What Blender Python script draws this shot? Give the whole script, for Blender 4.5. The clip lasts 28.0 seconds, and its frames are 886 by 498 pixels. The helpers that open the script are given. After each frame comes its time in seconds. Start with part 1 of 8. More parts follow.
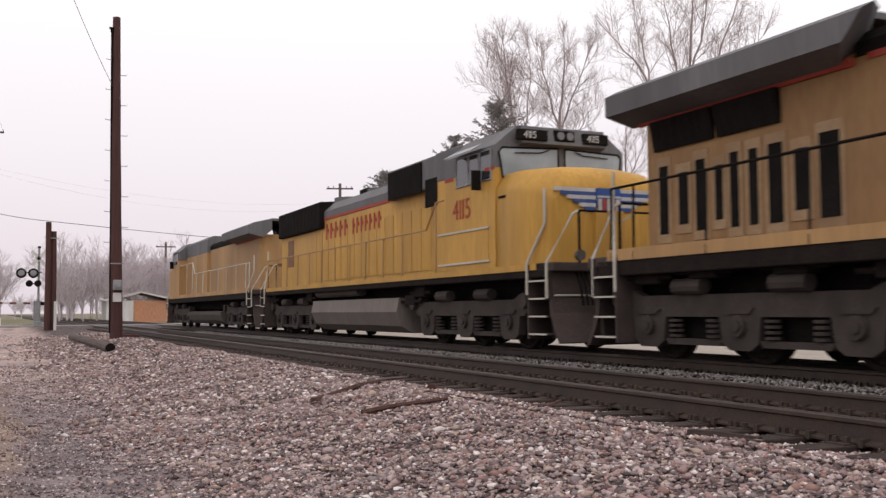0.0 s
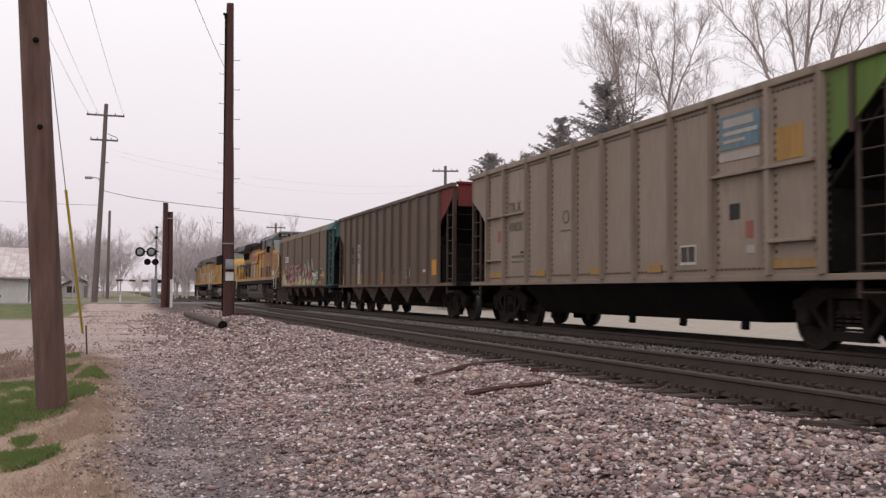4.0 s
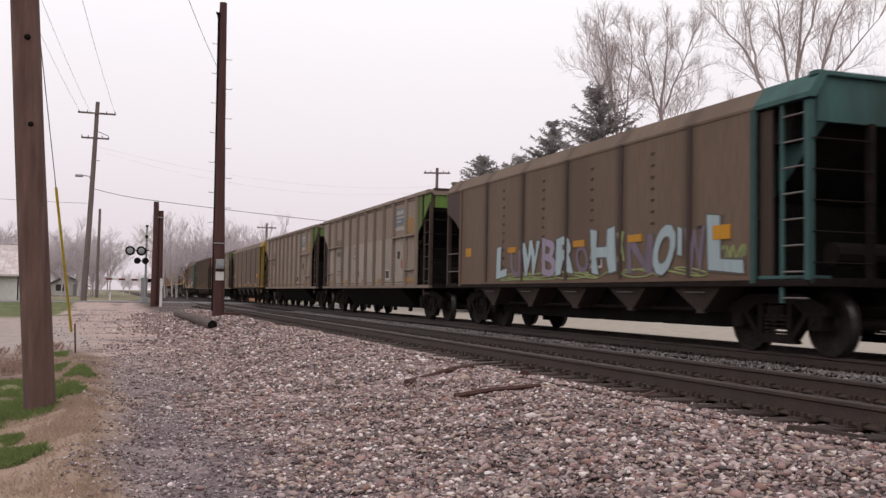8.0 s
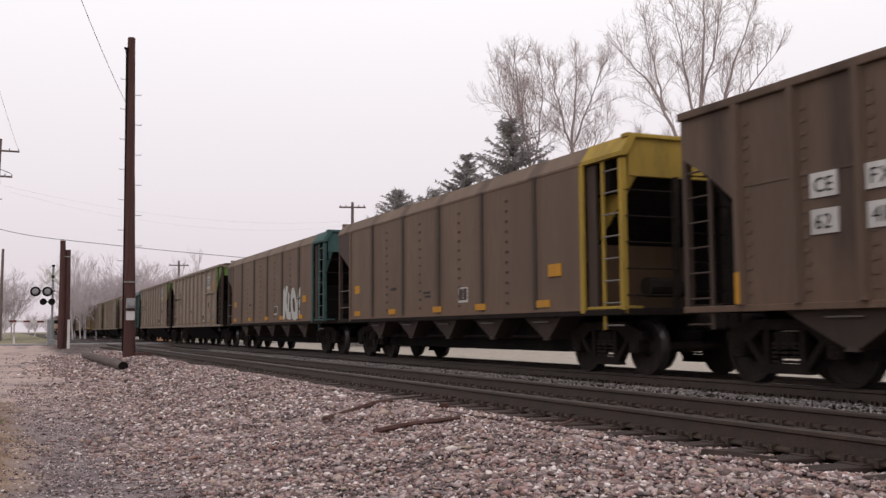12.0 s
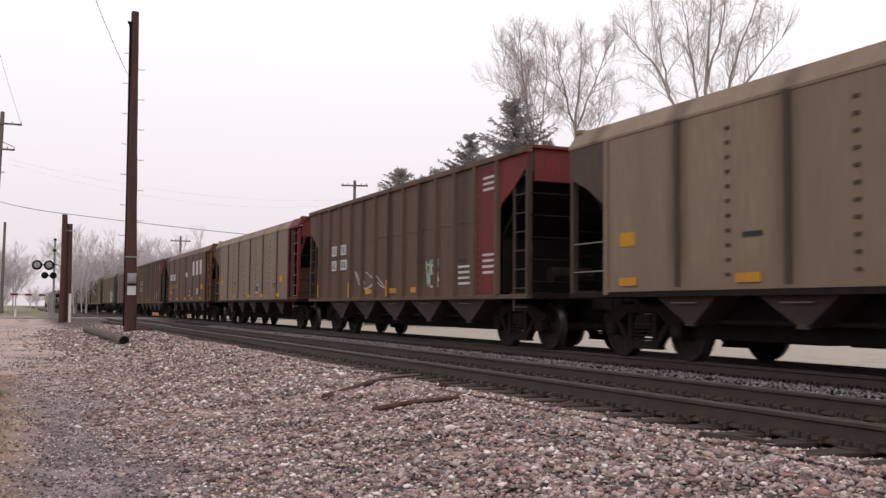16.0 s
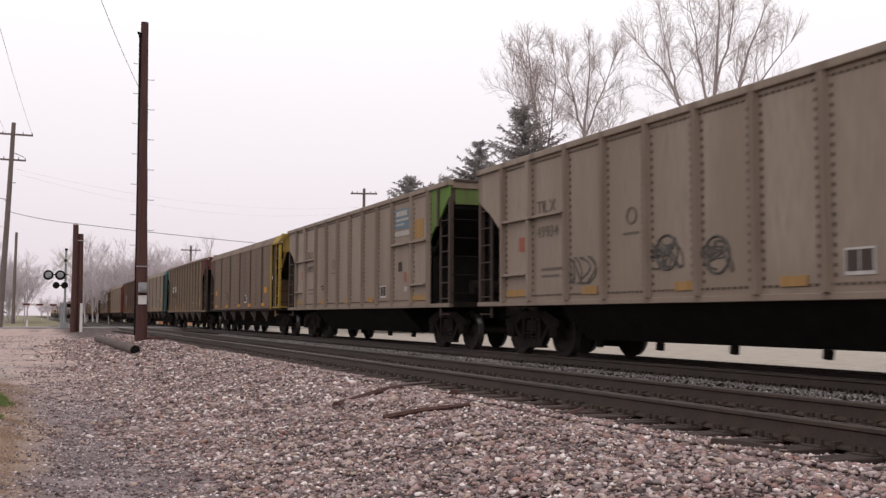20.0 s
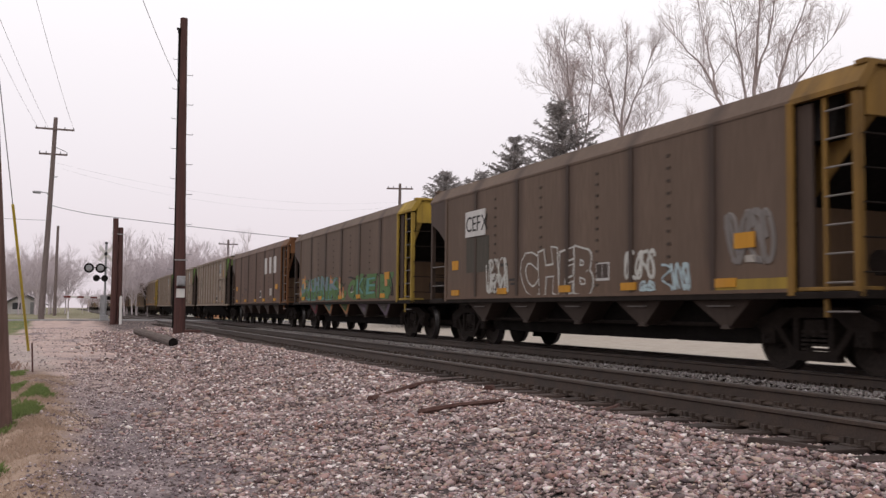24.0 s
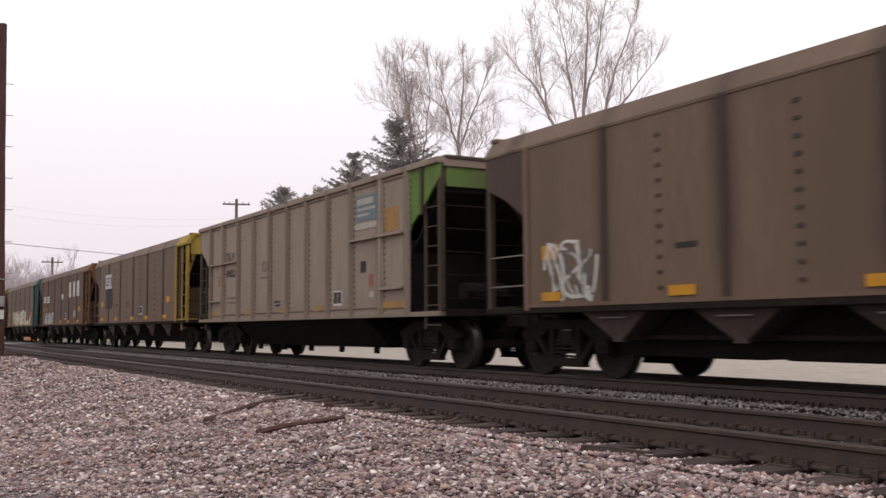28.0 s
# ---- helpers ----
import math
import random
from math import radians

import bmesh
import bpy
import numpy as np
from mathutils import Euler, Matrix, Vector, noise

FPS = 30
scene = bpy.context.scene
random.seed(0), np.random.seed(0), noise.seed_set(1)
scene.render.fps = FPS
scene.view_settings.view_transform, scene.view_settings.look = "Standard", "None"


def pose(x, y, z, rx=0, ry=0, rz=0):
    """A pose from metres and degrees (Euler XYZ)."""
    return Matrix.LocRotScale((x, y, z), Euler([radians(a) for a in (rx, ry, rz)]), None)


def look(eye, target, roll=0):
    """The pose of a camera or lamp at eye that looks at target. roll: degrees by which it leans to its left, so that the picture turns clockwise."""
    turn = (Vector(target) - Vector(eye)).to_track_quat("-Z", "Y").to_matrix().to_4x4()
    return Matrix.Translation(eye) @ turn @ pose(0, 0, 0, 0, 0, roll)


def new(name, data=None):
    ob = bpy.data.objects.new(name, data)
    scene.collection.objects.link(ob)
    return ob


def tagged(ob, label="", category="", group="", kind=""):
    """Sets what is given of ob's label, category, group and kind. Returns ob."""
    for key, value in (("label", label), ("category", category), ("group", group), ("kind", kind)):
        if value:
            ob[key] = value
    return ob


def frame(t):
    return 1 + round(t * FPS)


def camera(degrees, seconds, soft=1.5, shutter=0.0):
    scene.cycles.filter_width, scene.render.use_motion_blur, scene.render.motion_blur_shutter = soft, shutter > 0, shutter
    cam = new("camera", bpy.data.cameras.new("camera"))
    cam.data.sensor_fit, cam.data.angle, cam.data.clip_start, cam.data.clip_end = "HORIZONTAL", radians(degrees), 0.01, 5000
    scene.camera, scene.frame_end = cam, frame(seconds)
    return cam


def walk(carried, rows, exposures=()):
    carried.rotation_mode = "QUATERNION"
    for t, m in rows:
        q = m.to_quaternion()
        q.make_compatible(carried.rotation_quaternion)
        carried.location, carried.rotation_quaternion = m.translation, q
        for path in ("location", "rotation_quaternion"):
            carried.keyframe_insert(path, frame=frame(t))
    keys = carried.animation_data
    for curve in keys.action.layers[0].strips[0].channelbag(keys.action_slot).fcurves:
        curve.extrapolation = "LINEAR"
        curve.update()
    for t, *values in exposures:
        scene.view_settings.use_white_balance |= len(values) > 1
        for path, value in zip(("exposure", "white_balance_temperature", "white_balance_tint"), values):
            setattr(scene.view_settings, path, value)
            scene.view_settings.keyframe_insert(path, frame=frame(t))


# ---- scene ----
# ---- camera ----
EYE = Vector((0.0, 0.0, 0.77))
cam = camera(48.77, 28.0, soft=1.4, shutter=0.14)
# seconds, yaw, pitch, roll
PATH = [
    (0, -24.47, 3.62, -0.40),
    (0.5, -24.46, 3.64, -0.20),
    (1, -22.97, 3.44, 0.29),
    (1.5, -20.20, 3.26, 0.16),
    (2, -17.70, 3.24, 0.22),
    (2.5, -17.87, 3.43, -0.06),
    (3, -18.26, 3.08, 0.28),
    (3.5, -18.28, 2.76, 0.49),
    (5.5, -18.69, 2.43, 0.24),
    (6, -18.93, 2.64, 0.45),
    (6.5, -18.97, 2.79, 0.47),
    (7, -19.08, 2.88, 0.56),
    (7.5, -19.03, 2.85, 0.52),
    (8, -18.87, 2.72, 1.04),
    (8.5, -18.76, 2.61, 0.91),
    (9, -18.60, 2.64, 0.74),
    (9.5, -18.82, 2.88, 0.18),
    (10, -19.62, 3.02, 0.35),
    (10.5, -20.99, 3.28, 0.22),
    (11, -21.83, 3.83, -0.18),
    (11.5, -22.62, 4.42, -0.88),
    (12, -23.76, 4.71, -0.35),
    (12.5, -25.40, 5.47, -0.58),
    (13, -25.48, 5.91, -0.47),
    (13.5, -24.40, 5.40, -0.05),
    (15.5, -23.77, 4.31, 0.50),
    (16, -23.67, 3.52, 0.53),
    (16.5, -23.74, 3.63, 0.64),
    (17, -23.96, 3.80, 0.98),
    (17.5, -24.18, 4.03, 0.53),
    (18, -24.17, 4.30, 0.01),
    (18.5, -24.02, 4.09, -0.01),
    (19, -23.66, 3.89, 0.00),
    (19.5, -23.37, 3.89, 0.26),
    (20, -23.10, 3.95, 0.18),
    (20.5, -22.88, 3.89, 0.28),
    (22.5, -22.15, 3.81, 0.66),
    (23, -21.71, 3.67, 0.63),
    (23.5, -21.33, 3.85, 1.08),
    (24, -21.02, 3.66, 0.63),
    (24.5, -17.21, 3.20, 0.10),
    (25, -16.52, 3.43, 0.08),
    (25.5, -18.69, 3.42, -0.30),
    (26, -21.35, 3.86, -0.39),
    (26.5, -24.28, 4.26, -0.43),
    (27, -26.30, 4.30, -0.80),
    (27.5, -27.95, 4.38, -0.63),
    (28, -30.44, 4.61, -0.40),
]


def aim(yaw, pitch):
    a, b = radians(yaw), radians(pitch)
    return EYE + Vector((-math.sin(a) * math.cos(b), math.cos(a) * math.cos(b), math.sin(b))) * 2


walk(cam, [(t, look(EYE, aim(yaw, pitch), roll)) for t, yaw, pitch, roll in PATH],
     [(0, 0.08), (1, 0.07), (2, 0.04), (3, 0.0), (9, 0.02), (13, -0.05), (16, 0.1), (17, 0.13), (18, 0.11), (19, 0.09), (20, 0.07), (23, 0.08), (24, 0.04), (25, -0.08), (26, -0.08), (27, 0.07), (28, 0.13)])

# ---- light: bright overcast ----
world = bpy.data.worlds.new("overcast")
scene.world = world
world.use_nodes = True
wn, wl = world.node_tree.nodes, world.node_tree.links
wn.clear()
sky = wn.new("ShaderNodeTexSky")
sky.sky_type, sky.sun_disc, sky.sun_elevation, sky.sun_rotation = "NISHITA", False, radians(42), radians(150)
sky.dust_density, sky.air_density = 6.0, 1.0
dim = wn.new("ShaderNodeMix")
dim.data_type, dim.blend_type = "RGBA", "MIX"
dim.inputs[0].default_value = 0.93
back = wn.new("ShaderNodeBackground")
back.inputs[1].default_value = 0.127
wout = wn.new("ShaderNodeOutputWorld")
# a cloud deck: paler overhead, greyer and faintly mauve towards the horizon
deck_at, deck_z, deck = wn.new("ShaderNodeTexCoord"), wn.new("ShaderNodeSeparateXYZ"), wn.new("ShaderNodeValToRGB")
wl.new(deck_at.outputs["Generated"], deck_z.inputs[0])
wl.new(deck_z.outputs[2], deck.inputs[0])
deck.color_ramp.elements[0].position, deck.color_ramp.elements[0].color = 0.0, (0.70, 0.62, 0.665, 1)
deck.color_ramp.elements[1].position, deck.color_ramp.elements[1].color = 0.36, (1.0, 0.965, 0.985, 1)
lift = wn.new("ShaderNodeVectorMath")
lift.operation = "SCALE"
lift.inputs[3].default_value = 8.9
wl.new(deck.outputs[0], lift.inputs[0])
wl.new(lift.outputs[0], dim.inputs[7])
wl.new(sky.outputs[0], dim.inputs[6])
wl.new(dim.outputs[2], back.inputs[0])
wl.new(back.outputs[0], wout.inputs[0])
sun = new("sun", bpy.data.lights.new("sun", "SUN"))
sun.data.energy, sun.data.angle, sun.data.color = 0.6, radians(40), (1.0, 0.97, 0.94)
sun.matrix_world = look((0, 0, 50), (18, 30, 0))


# ---- materials ----
def rgb(node, c):
    node.default_value = (*c, 1)


def mat(name, base, alt=None, rough=0.8, metal=0.0, scale=3.0, fine=40.0, mix=0.5, bump=0.2, stretch=(1, 1, 1), spread=0.0,
        dirt=None, dirt_at=0.5, island=False, gloss=0.3, seams=None):
    """A surface with two scales of variation: patches of alt over base, fine grain, and stains of dirt."""
    m = bpy.data.materials.new(name)
    m.use_nodes = True
    n, l = m.node_tree.nodes, m.node_tree.links
    p = n["Principled BSDF"]
    p.inputs["Roughness"].default_value, p.inputs["Metallic"].default_value = rough, metal
    p.inputs["Specular IOR Level"].default_value = gloss
    alt = alt or tuple(c * 0.7 for c in base)
    co, info, mp = n.new("ShaderNodeTexCoord"), n.new("ShaderNodeObjectInfo"), n.new("ShaderNodeMapping")
    mp.inputs["Scale"].default_value = stretch
    l.new(co.outputs["Object"], mp.inputs[0])
    w = n.new("ShaderNodeMath")
    w.operation = "MULTIPLY"
    w.inputs[1].default_value = 37.0
    l.new(info.outputs["Random"], w.inputs[0])

    def grain(sc, detail):
        t = n.new("ShaderNodeTexNoise")
        t.noise_dimensions = "4D"
        t.inputs["Scale"].default_value, t.inputs["Detail"].default_value = sc, detail
        l.new(mp.outputs[0], t.inputs["Vector"])
        l.new(w.outputs[0], t.inputs["W"])
        return t

    def sharpen(src, lo, hi):
        r = n.new("ShaderNodeMapRange")
        r.inputs[1].default_value, r.inputs[2].default_value = lo, hi
        l.new(src, r.inputs[0])
        return r.outputs[0]

    def blend(fac, a, b, mode="MIX"):
        x = n.new("ShaderNodeMix")
        x.data_type, x.blend_type = "RGBA", mode
        if isinstance(fac, float):
            x.inputs[0].default_value = fac
        else:
            l.new(fac, x.inputs[0])
        for k, v in ((6, a), (7, b)):
            if isinstance(v, tuple):
                x.inputs[k].default_value = (*v, 1)
            else:
                l.new(v, x.inputs[k])
        return x.outputs[2]

    big, small = grain(scale, 5), grain(fine, 3)
    lo = 0.5 - 0.18 + (0.5 - mix) * 0.5
    col = blend(sharpen(big.outputs[0], lo, lo + 0.36), base, alt)
    if dirt:
        d = grain(scale * 0.37, 7)
        col = blend(sharpen(d.outputs[0], dirt_at, dirt_at + 0.2), col, dirt)
    if seams:
        # soot gathered in soft uneven bands along the upright seams: pitch, first seam, half width, colour
        pitch, first, half, soot = seams

        def calc(op, a, b):
            x = n.new("ShaderNodeMath")
            x.operation = op
            for k, v in enumerate((a, b)):
                if isinstance(v, float):
                    x.inputs[k].default_value = v
                else:
                    l.new(v, x.inputs[k])
            return x.outputs[0]
        sep = n.new("ShaderNodeSeparateXYZ")
        l.new(co.outputs["Object"], sep.inputs[0])
        away = calc("PINGPONG", calc("SUBTRACT", sep.outputs[1], first), pitch / 2)
        ragged = calc("ADD", away, calc("MULTIPLY", calc("SUBTRACT", big.outputs[0], 0.5), half * 1.6))
        band = n.new("ShaderNodeMapRange")
        band.interpolation_type = "SMOOTHSTEP"
        band.inputs[1].default_value, band.inputs[2].default_value, band.inputs[3].default_value, band.inputs[4].default_value = 0.02, half, 0.95, 0.0
        l.new(ragged, band.inputs[0])
        col = blend(band.outputs[0], col, soot)
        foot = n.new("ShaderNodeMapRange")
        foot.inputs[1].default_value, foot.inputs[2].default_value, foot.inputs[3].default_value, foot.inputs[4].default_value = 1.05, 1.6, 0.7, 0.0
        l.new(calc("ADD", sep.outputs[2], calc("MULTIPLY", calc("SUBTRACT", big.outputs[0], 0.5), 1.4)), foot.inputs[0])
        col = blend(foot.outputs[0], col, tuple(0.5 * c + 0.5 * q for c, q in zip(base, (0.13, 0.068, 0.04))))
    col = blend(sharpen(small.outputs[0], 0.3, 0.7), col, blend(0.75, col, tuple(c * 0.62 for c in base)))
    if spread:
        src = info.outputs["Random"]
        if island:
            src = n.new("ShaderNodeNewGeometry").outputs["Random Per Island"]
        hsv = n.new("ShaderNodeHueSaturation")
        l.new(col, hsv.inputs["Color"])
        v = n.new("ShaderNodeMapRange")
        v.inputs[3].default_value, v.inputs[4].default_value = 1 - spread, 1 + spread
        l.new(src, v.inputs[0])
        l.new(v.outputs[0], hsv.inputs["Value"])
        col = hsv.outputs[0]
    l.new(col, p.inputs["Base Color"])
    if bump:
        b = n.new("ShaderNodeBump")
        b.inputs["Strength"].default_value, b.inputs["Distance"].default_value = bump, 0.02
        l.new(small.outputs[0], b.inputs["Height"])
        l.new(b.outputs[0], p.inputs["Normal"])
    return m


def painted(name, base, grime=(0.10, 0.075, 0.06), much=0.55, rough=0.7, seams=None):
    """Weathered paint with vertical streaks of grime."""
    return mat(name, base, tuple(0.5 * b + 0.5 * g for b, g in zip(base, grime)), rough=rough, scale=1.0, fine=14, stretch=(1, 1.3, 0.16), mix=0.5,
               bump=0.06, dirt=tuple(0.25 * b + 0.75 * g for b, g in zip(base, grime)), dirt_at=much, gloss=0.2, seams=seams)


def end_paint(name, base, grime):
    """Paint at a car's end, half hidden under rust and soot that has run down."""
    return mat(name, base, tuple(0.35 * b + 0.65 * g for b, g in zip(base, grime)), rough=0.75, scale=2.2, fine=16, stretch=(1.2, 1.6, 0.32), mix=0.56, bump=0.08,
               dirt=tuple(0.08 * b + 0.92 * g for b, g in zip(base, grime)), dirt_at=0.5, gloss=0.2)


# ---- mesh kit ----
class Kit:
    """Collects boxes, prisms and tubes as plain vertices and faces."""

    def __init__(self):
        self.v, self.f = [], []

    def add(self, verts, faces):
        k = len(self.v)
        self.v += [tuple(p) for p in verts]
        self.f += [tuple(i + k for i in f) for f in faces]
        return self

    def box(self, x0, x1, y0, y1, z0, z1, b=0.0):
        """A box; b: the width of its chamfers."""
        if not b:
            vs = [(x, y, z) for x in (x0, x1) for y in (y0, y1) for z in (z0, z1)]
            return self.add(vs, [(0, 1, 3, 2), (4, 6, 7, 5), (0, 4, 5, 1), (2, 3, 7, 6), (0, 2, 6, 4), (1, 5, 7, 3)])
        bm = bmesh.new()
        bmesh.ops.create_cube(bm, size=1.0)
        for q in bm.verts:
            q.co = Vector(((x0 + x1) / 2 + q.co.x * (x1 - x0), (y0 + y1) / 2 + q.co.y * (y1 - y0), (z0 + z1) / 2 + q.co.z * (z1 - z0)))
        bmesh.ops.bevel(bm, geom=bm.edges[:], offset=b, segments=2, affect="EDGES", profile=0.5)
        self.bm(bm)
        return self

    def bm(self, bm):
        bm.verts.index_update()
        self.add([q.co[:] for q in bm.verts], [[q.index for q in f.verts] for f in bm.faces])
        bm.free()
        return self

    def prism(self, pts, axis, a, b):
        """An outline of pairs, pushed from a to b along axis 0, 1 or 2; the pairs fill the other two axes in order."""
        def put(p, s):
            q = list(p)
            q.insert(axis, s)
            return q
        n = len(pts)
        vs = [put(p, a) for p in pts] + [put(p, b) for p in pts]
        fs = [tuple(range(n)), tuple(range(2 * n - 1, n - 1, -1))] + [(i, i + n, (i + 1) % n + n, (i + 1) % n) for i in range(n)]
        return self.add(vs, fs)

    def tube(self, pts, r, sides=8, r2=None):
        """A tube along points; r to r2 from end to end."""
        pts = [Vector(p) for p in pts]
        r2 = r if r2 is None else r2
        rings, n = [], len(pts)
        for i, p in enumerate(pts):
            d = (pts[min(i + 1, n - 1)] - pts[max(i - 1, 0)]).normalized()
            side = d.cross(Vector((0, 0, 1)) if abs(d.z) < 0.9 else Vector((1, 0, 0))).normalized()
            up = side.cross(d)
            rad = r + (r2 - r) * i / max(n - 1, 1)
            rings += [p + (side * math.cos(a) + up * math.sin(a)) * rad for a in (2 * math.pi * k / sides for k in range(sides))]
        fs = [(i * sides + k, i * sides + (k + 1) % sides, (i + 1) * sides + (k + 1) % sides, (i + 1) * sides + k) for i in range(n - 1) for k in range(sides)]
        fs += [tuple(range(sides - 1, -1, -1)), tuple((n - 1) * sides + k for k in range(sides))]
        return self.add(rings, fs)

    def spun(self, prof, axis_x0, sides=24):
        """A ring turned about the x axis from pairs (x, radius)."""
        n = len(prof)
        vs = [(axis_x0 + x, r * math.cos(2 * math.pi * k / sides), r * math.sin(2 * math.pi * k / sides)) for k in range(sides) for x, r in prof]
        fs = [(k * n + i, k * n + i + 1, (k + 1) % sides * n + i + 1, (k + 1) % sides * n + i) for k in range(sides) for i in range(n - 1)]
        return self.add(vs, fs)

    def mesh(self, name, material):
        me = bpy.data.meshes.new(name)
        me.from_pydata(self.v, [], self.f)
        bm = bmesh.new()
        bm.from_mesh(me)
        bmesh.ops.recalc_face_normals(bm, faces=bm.faces[:])
        bm.to_mesh(me)
        bm.free()
        me.materials.append(material)
        return me


def part(name, kit, material, parent, label="", at=None):
    """One mesh object under a thing or a part. kit: a Kit or a finished mesh."""
    me = kit.mesh(name, material) if isinstance(kit, Kit) else kit
    ob = new(name, me)
    ob.parent = parent
    if at is not None:
        ob.matrix_basis = at
    if label:
        tagged(ob, label)
    return ob


def thing(name, label, category, at=None, group="", kind=""):
    ob = new(name)
    ob.empty_display_size = 0.3
    if at is not None:
        ob.matrix_basis = at
    return tagged(ob, label, category, group, kind)


def solid(name, kit, material, label, category, group="", kind="", at=None):
    ob = new(name, kit.mesh(name, material) if isinstance(kit, Kit) else kit)
    if at is not None:
        ob.matrix_basis = at
    return tagged(ob, label, category, group, kind)


def quick(name, verts, faces, material):
    """A mesh from arrays of equal faces."""
    me = bpy.data.meshes.new(name)
    verts, faces = np.asarray(verts, np.float32), np.asarray(faces, np.int32)
    k = faces.shape[1]
    me.vertices.add(len(verts))
    me.vertices.foreach_set("co", verts.ravel())
    me.loops.add(faces.size)
    me.loops.foreach_set("vertex_index", faces.ravel())
    me.polygons.add(len(faces))
    me.polygons.foreach_set("loop_start", np.arange(0, faces.size, k, dtype=np.int32))
    me.update(calc_edges=True)
    me.validate()
    me.materials.append(material)
    return me


GLYPHS, FATS = {}, (0.0, 0.03, 0.06, 0.1)


def load_glyphs(chars, fats):
    """Flat letters of the built-in font, one unit high, kept for all the writing of the place."""
    for ch in chars:
        for fat in fats:
            cu = bpy.data.curves.new("glyph", "FONT")
            cu.body, cu.size, cu.extrude, cu.offset, cu.resolution_u = ch, 1.38, 0.004, fat, 3
            ob = bpy.data.objects.new("glyph", cu)
            scene.collection.objects.link(ob)
            me = bpy.data.meshes.new_from_object(ob.evaluated_get(bpy.context.evaluated_depsgraph_get()))
            GLYPHS[ch, fat] = ([q.co[:] for q in me.vertices], [list(f.vertices) for f in me.polygons])
            bpy.data.objects.remove(ob)
            bpy.data.curves.remove(cu)
            bpy.data.meshes.remove(me)


load_glyphs("ABCEFGHIKLNOPRSTUVWXYZ0123456789", (0.0,))
load_glyphs("ABCEGHIKLNOPRSTUVWXY", FATS[1:])


def lettering(text, height):
    """Kit with letters in x and y from the origin."""
    kit, at = Kit(), 0.0
    for ch in text:
        if ch == " ":
            at += 0.45 * height
            continue
        vs, fs = GLYPHS[ch, 0.0]
        x0, x1 = min(v[0] for v in vs), max(v[0] for v in vs)
        kit.add([((v[0] - x0) * height + at, v[1] * height, v[2]) for v in vs], fs)
        at += (x1 - x0 + 0.16) * height
    return kit


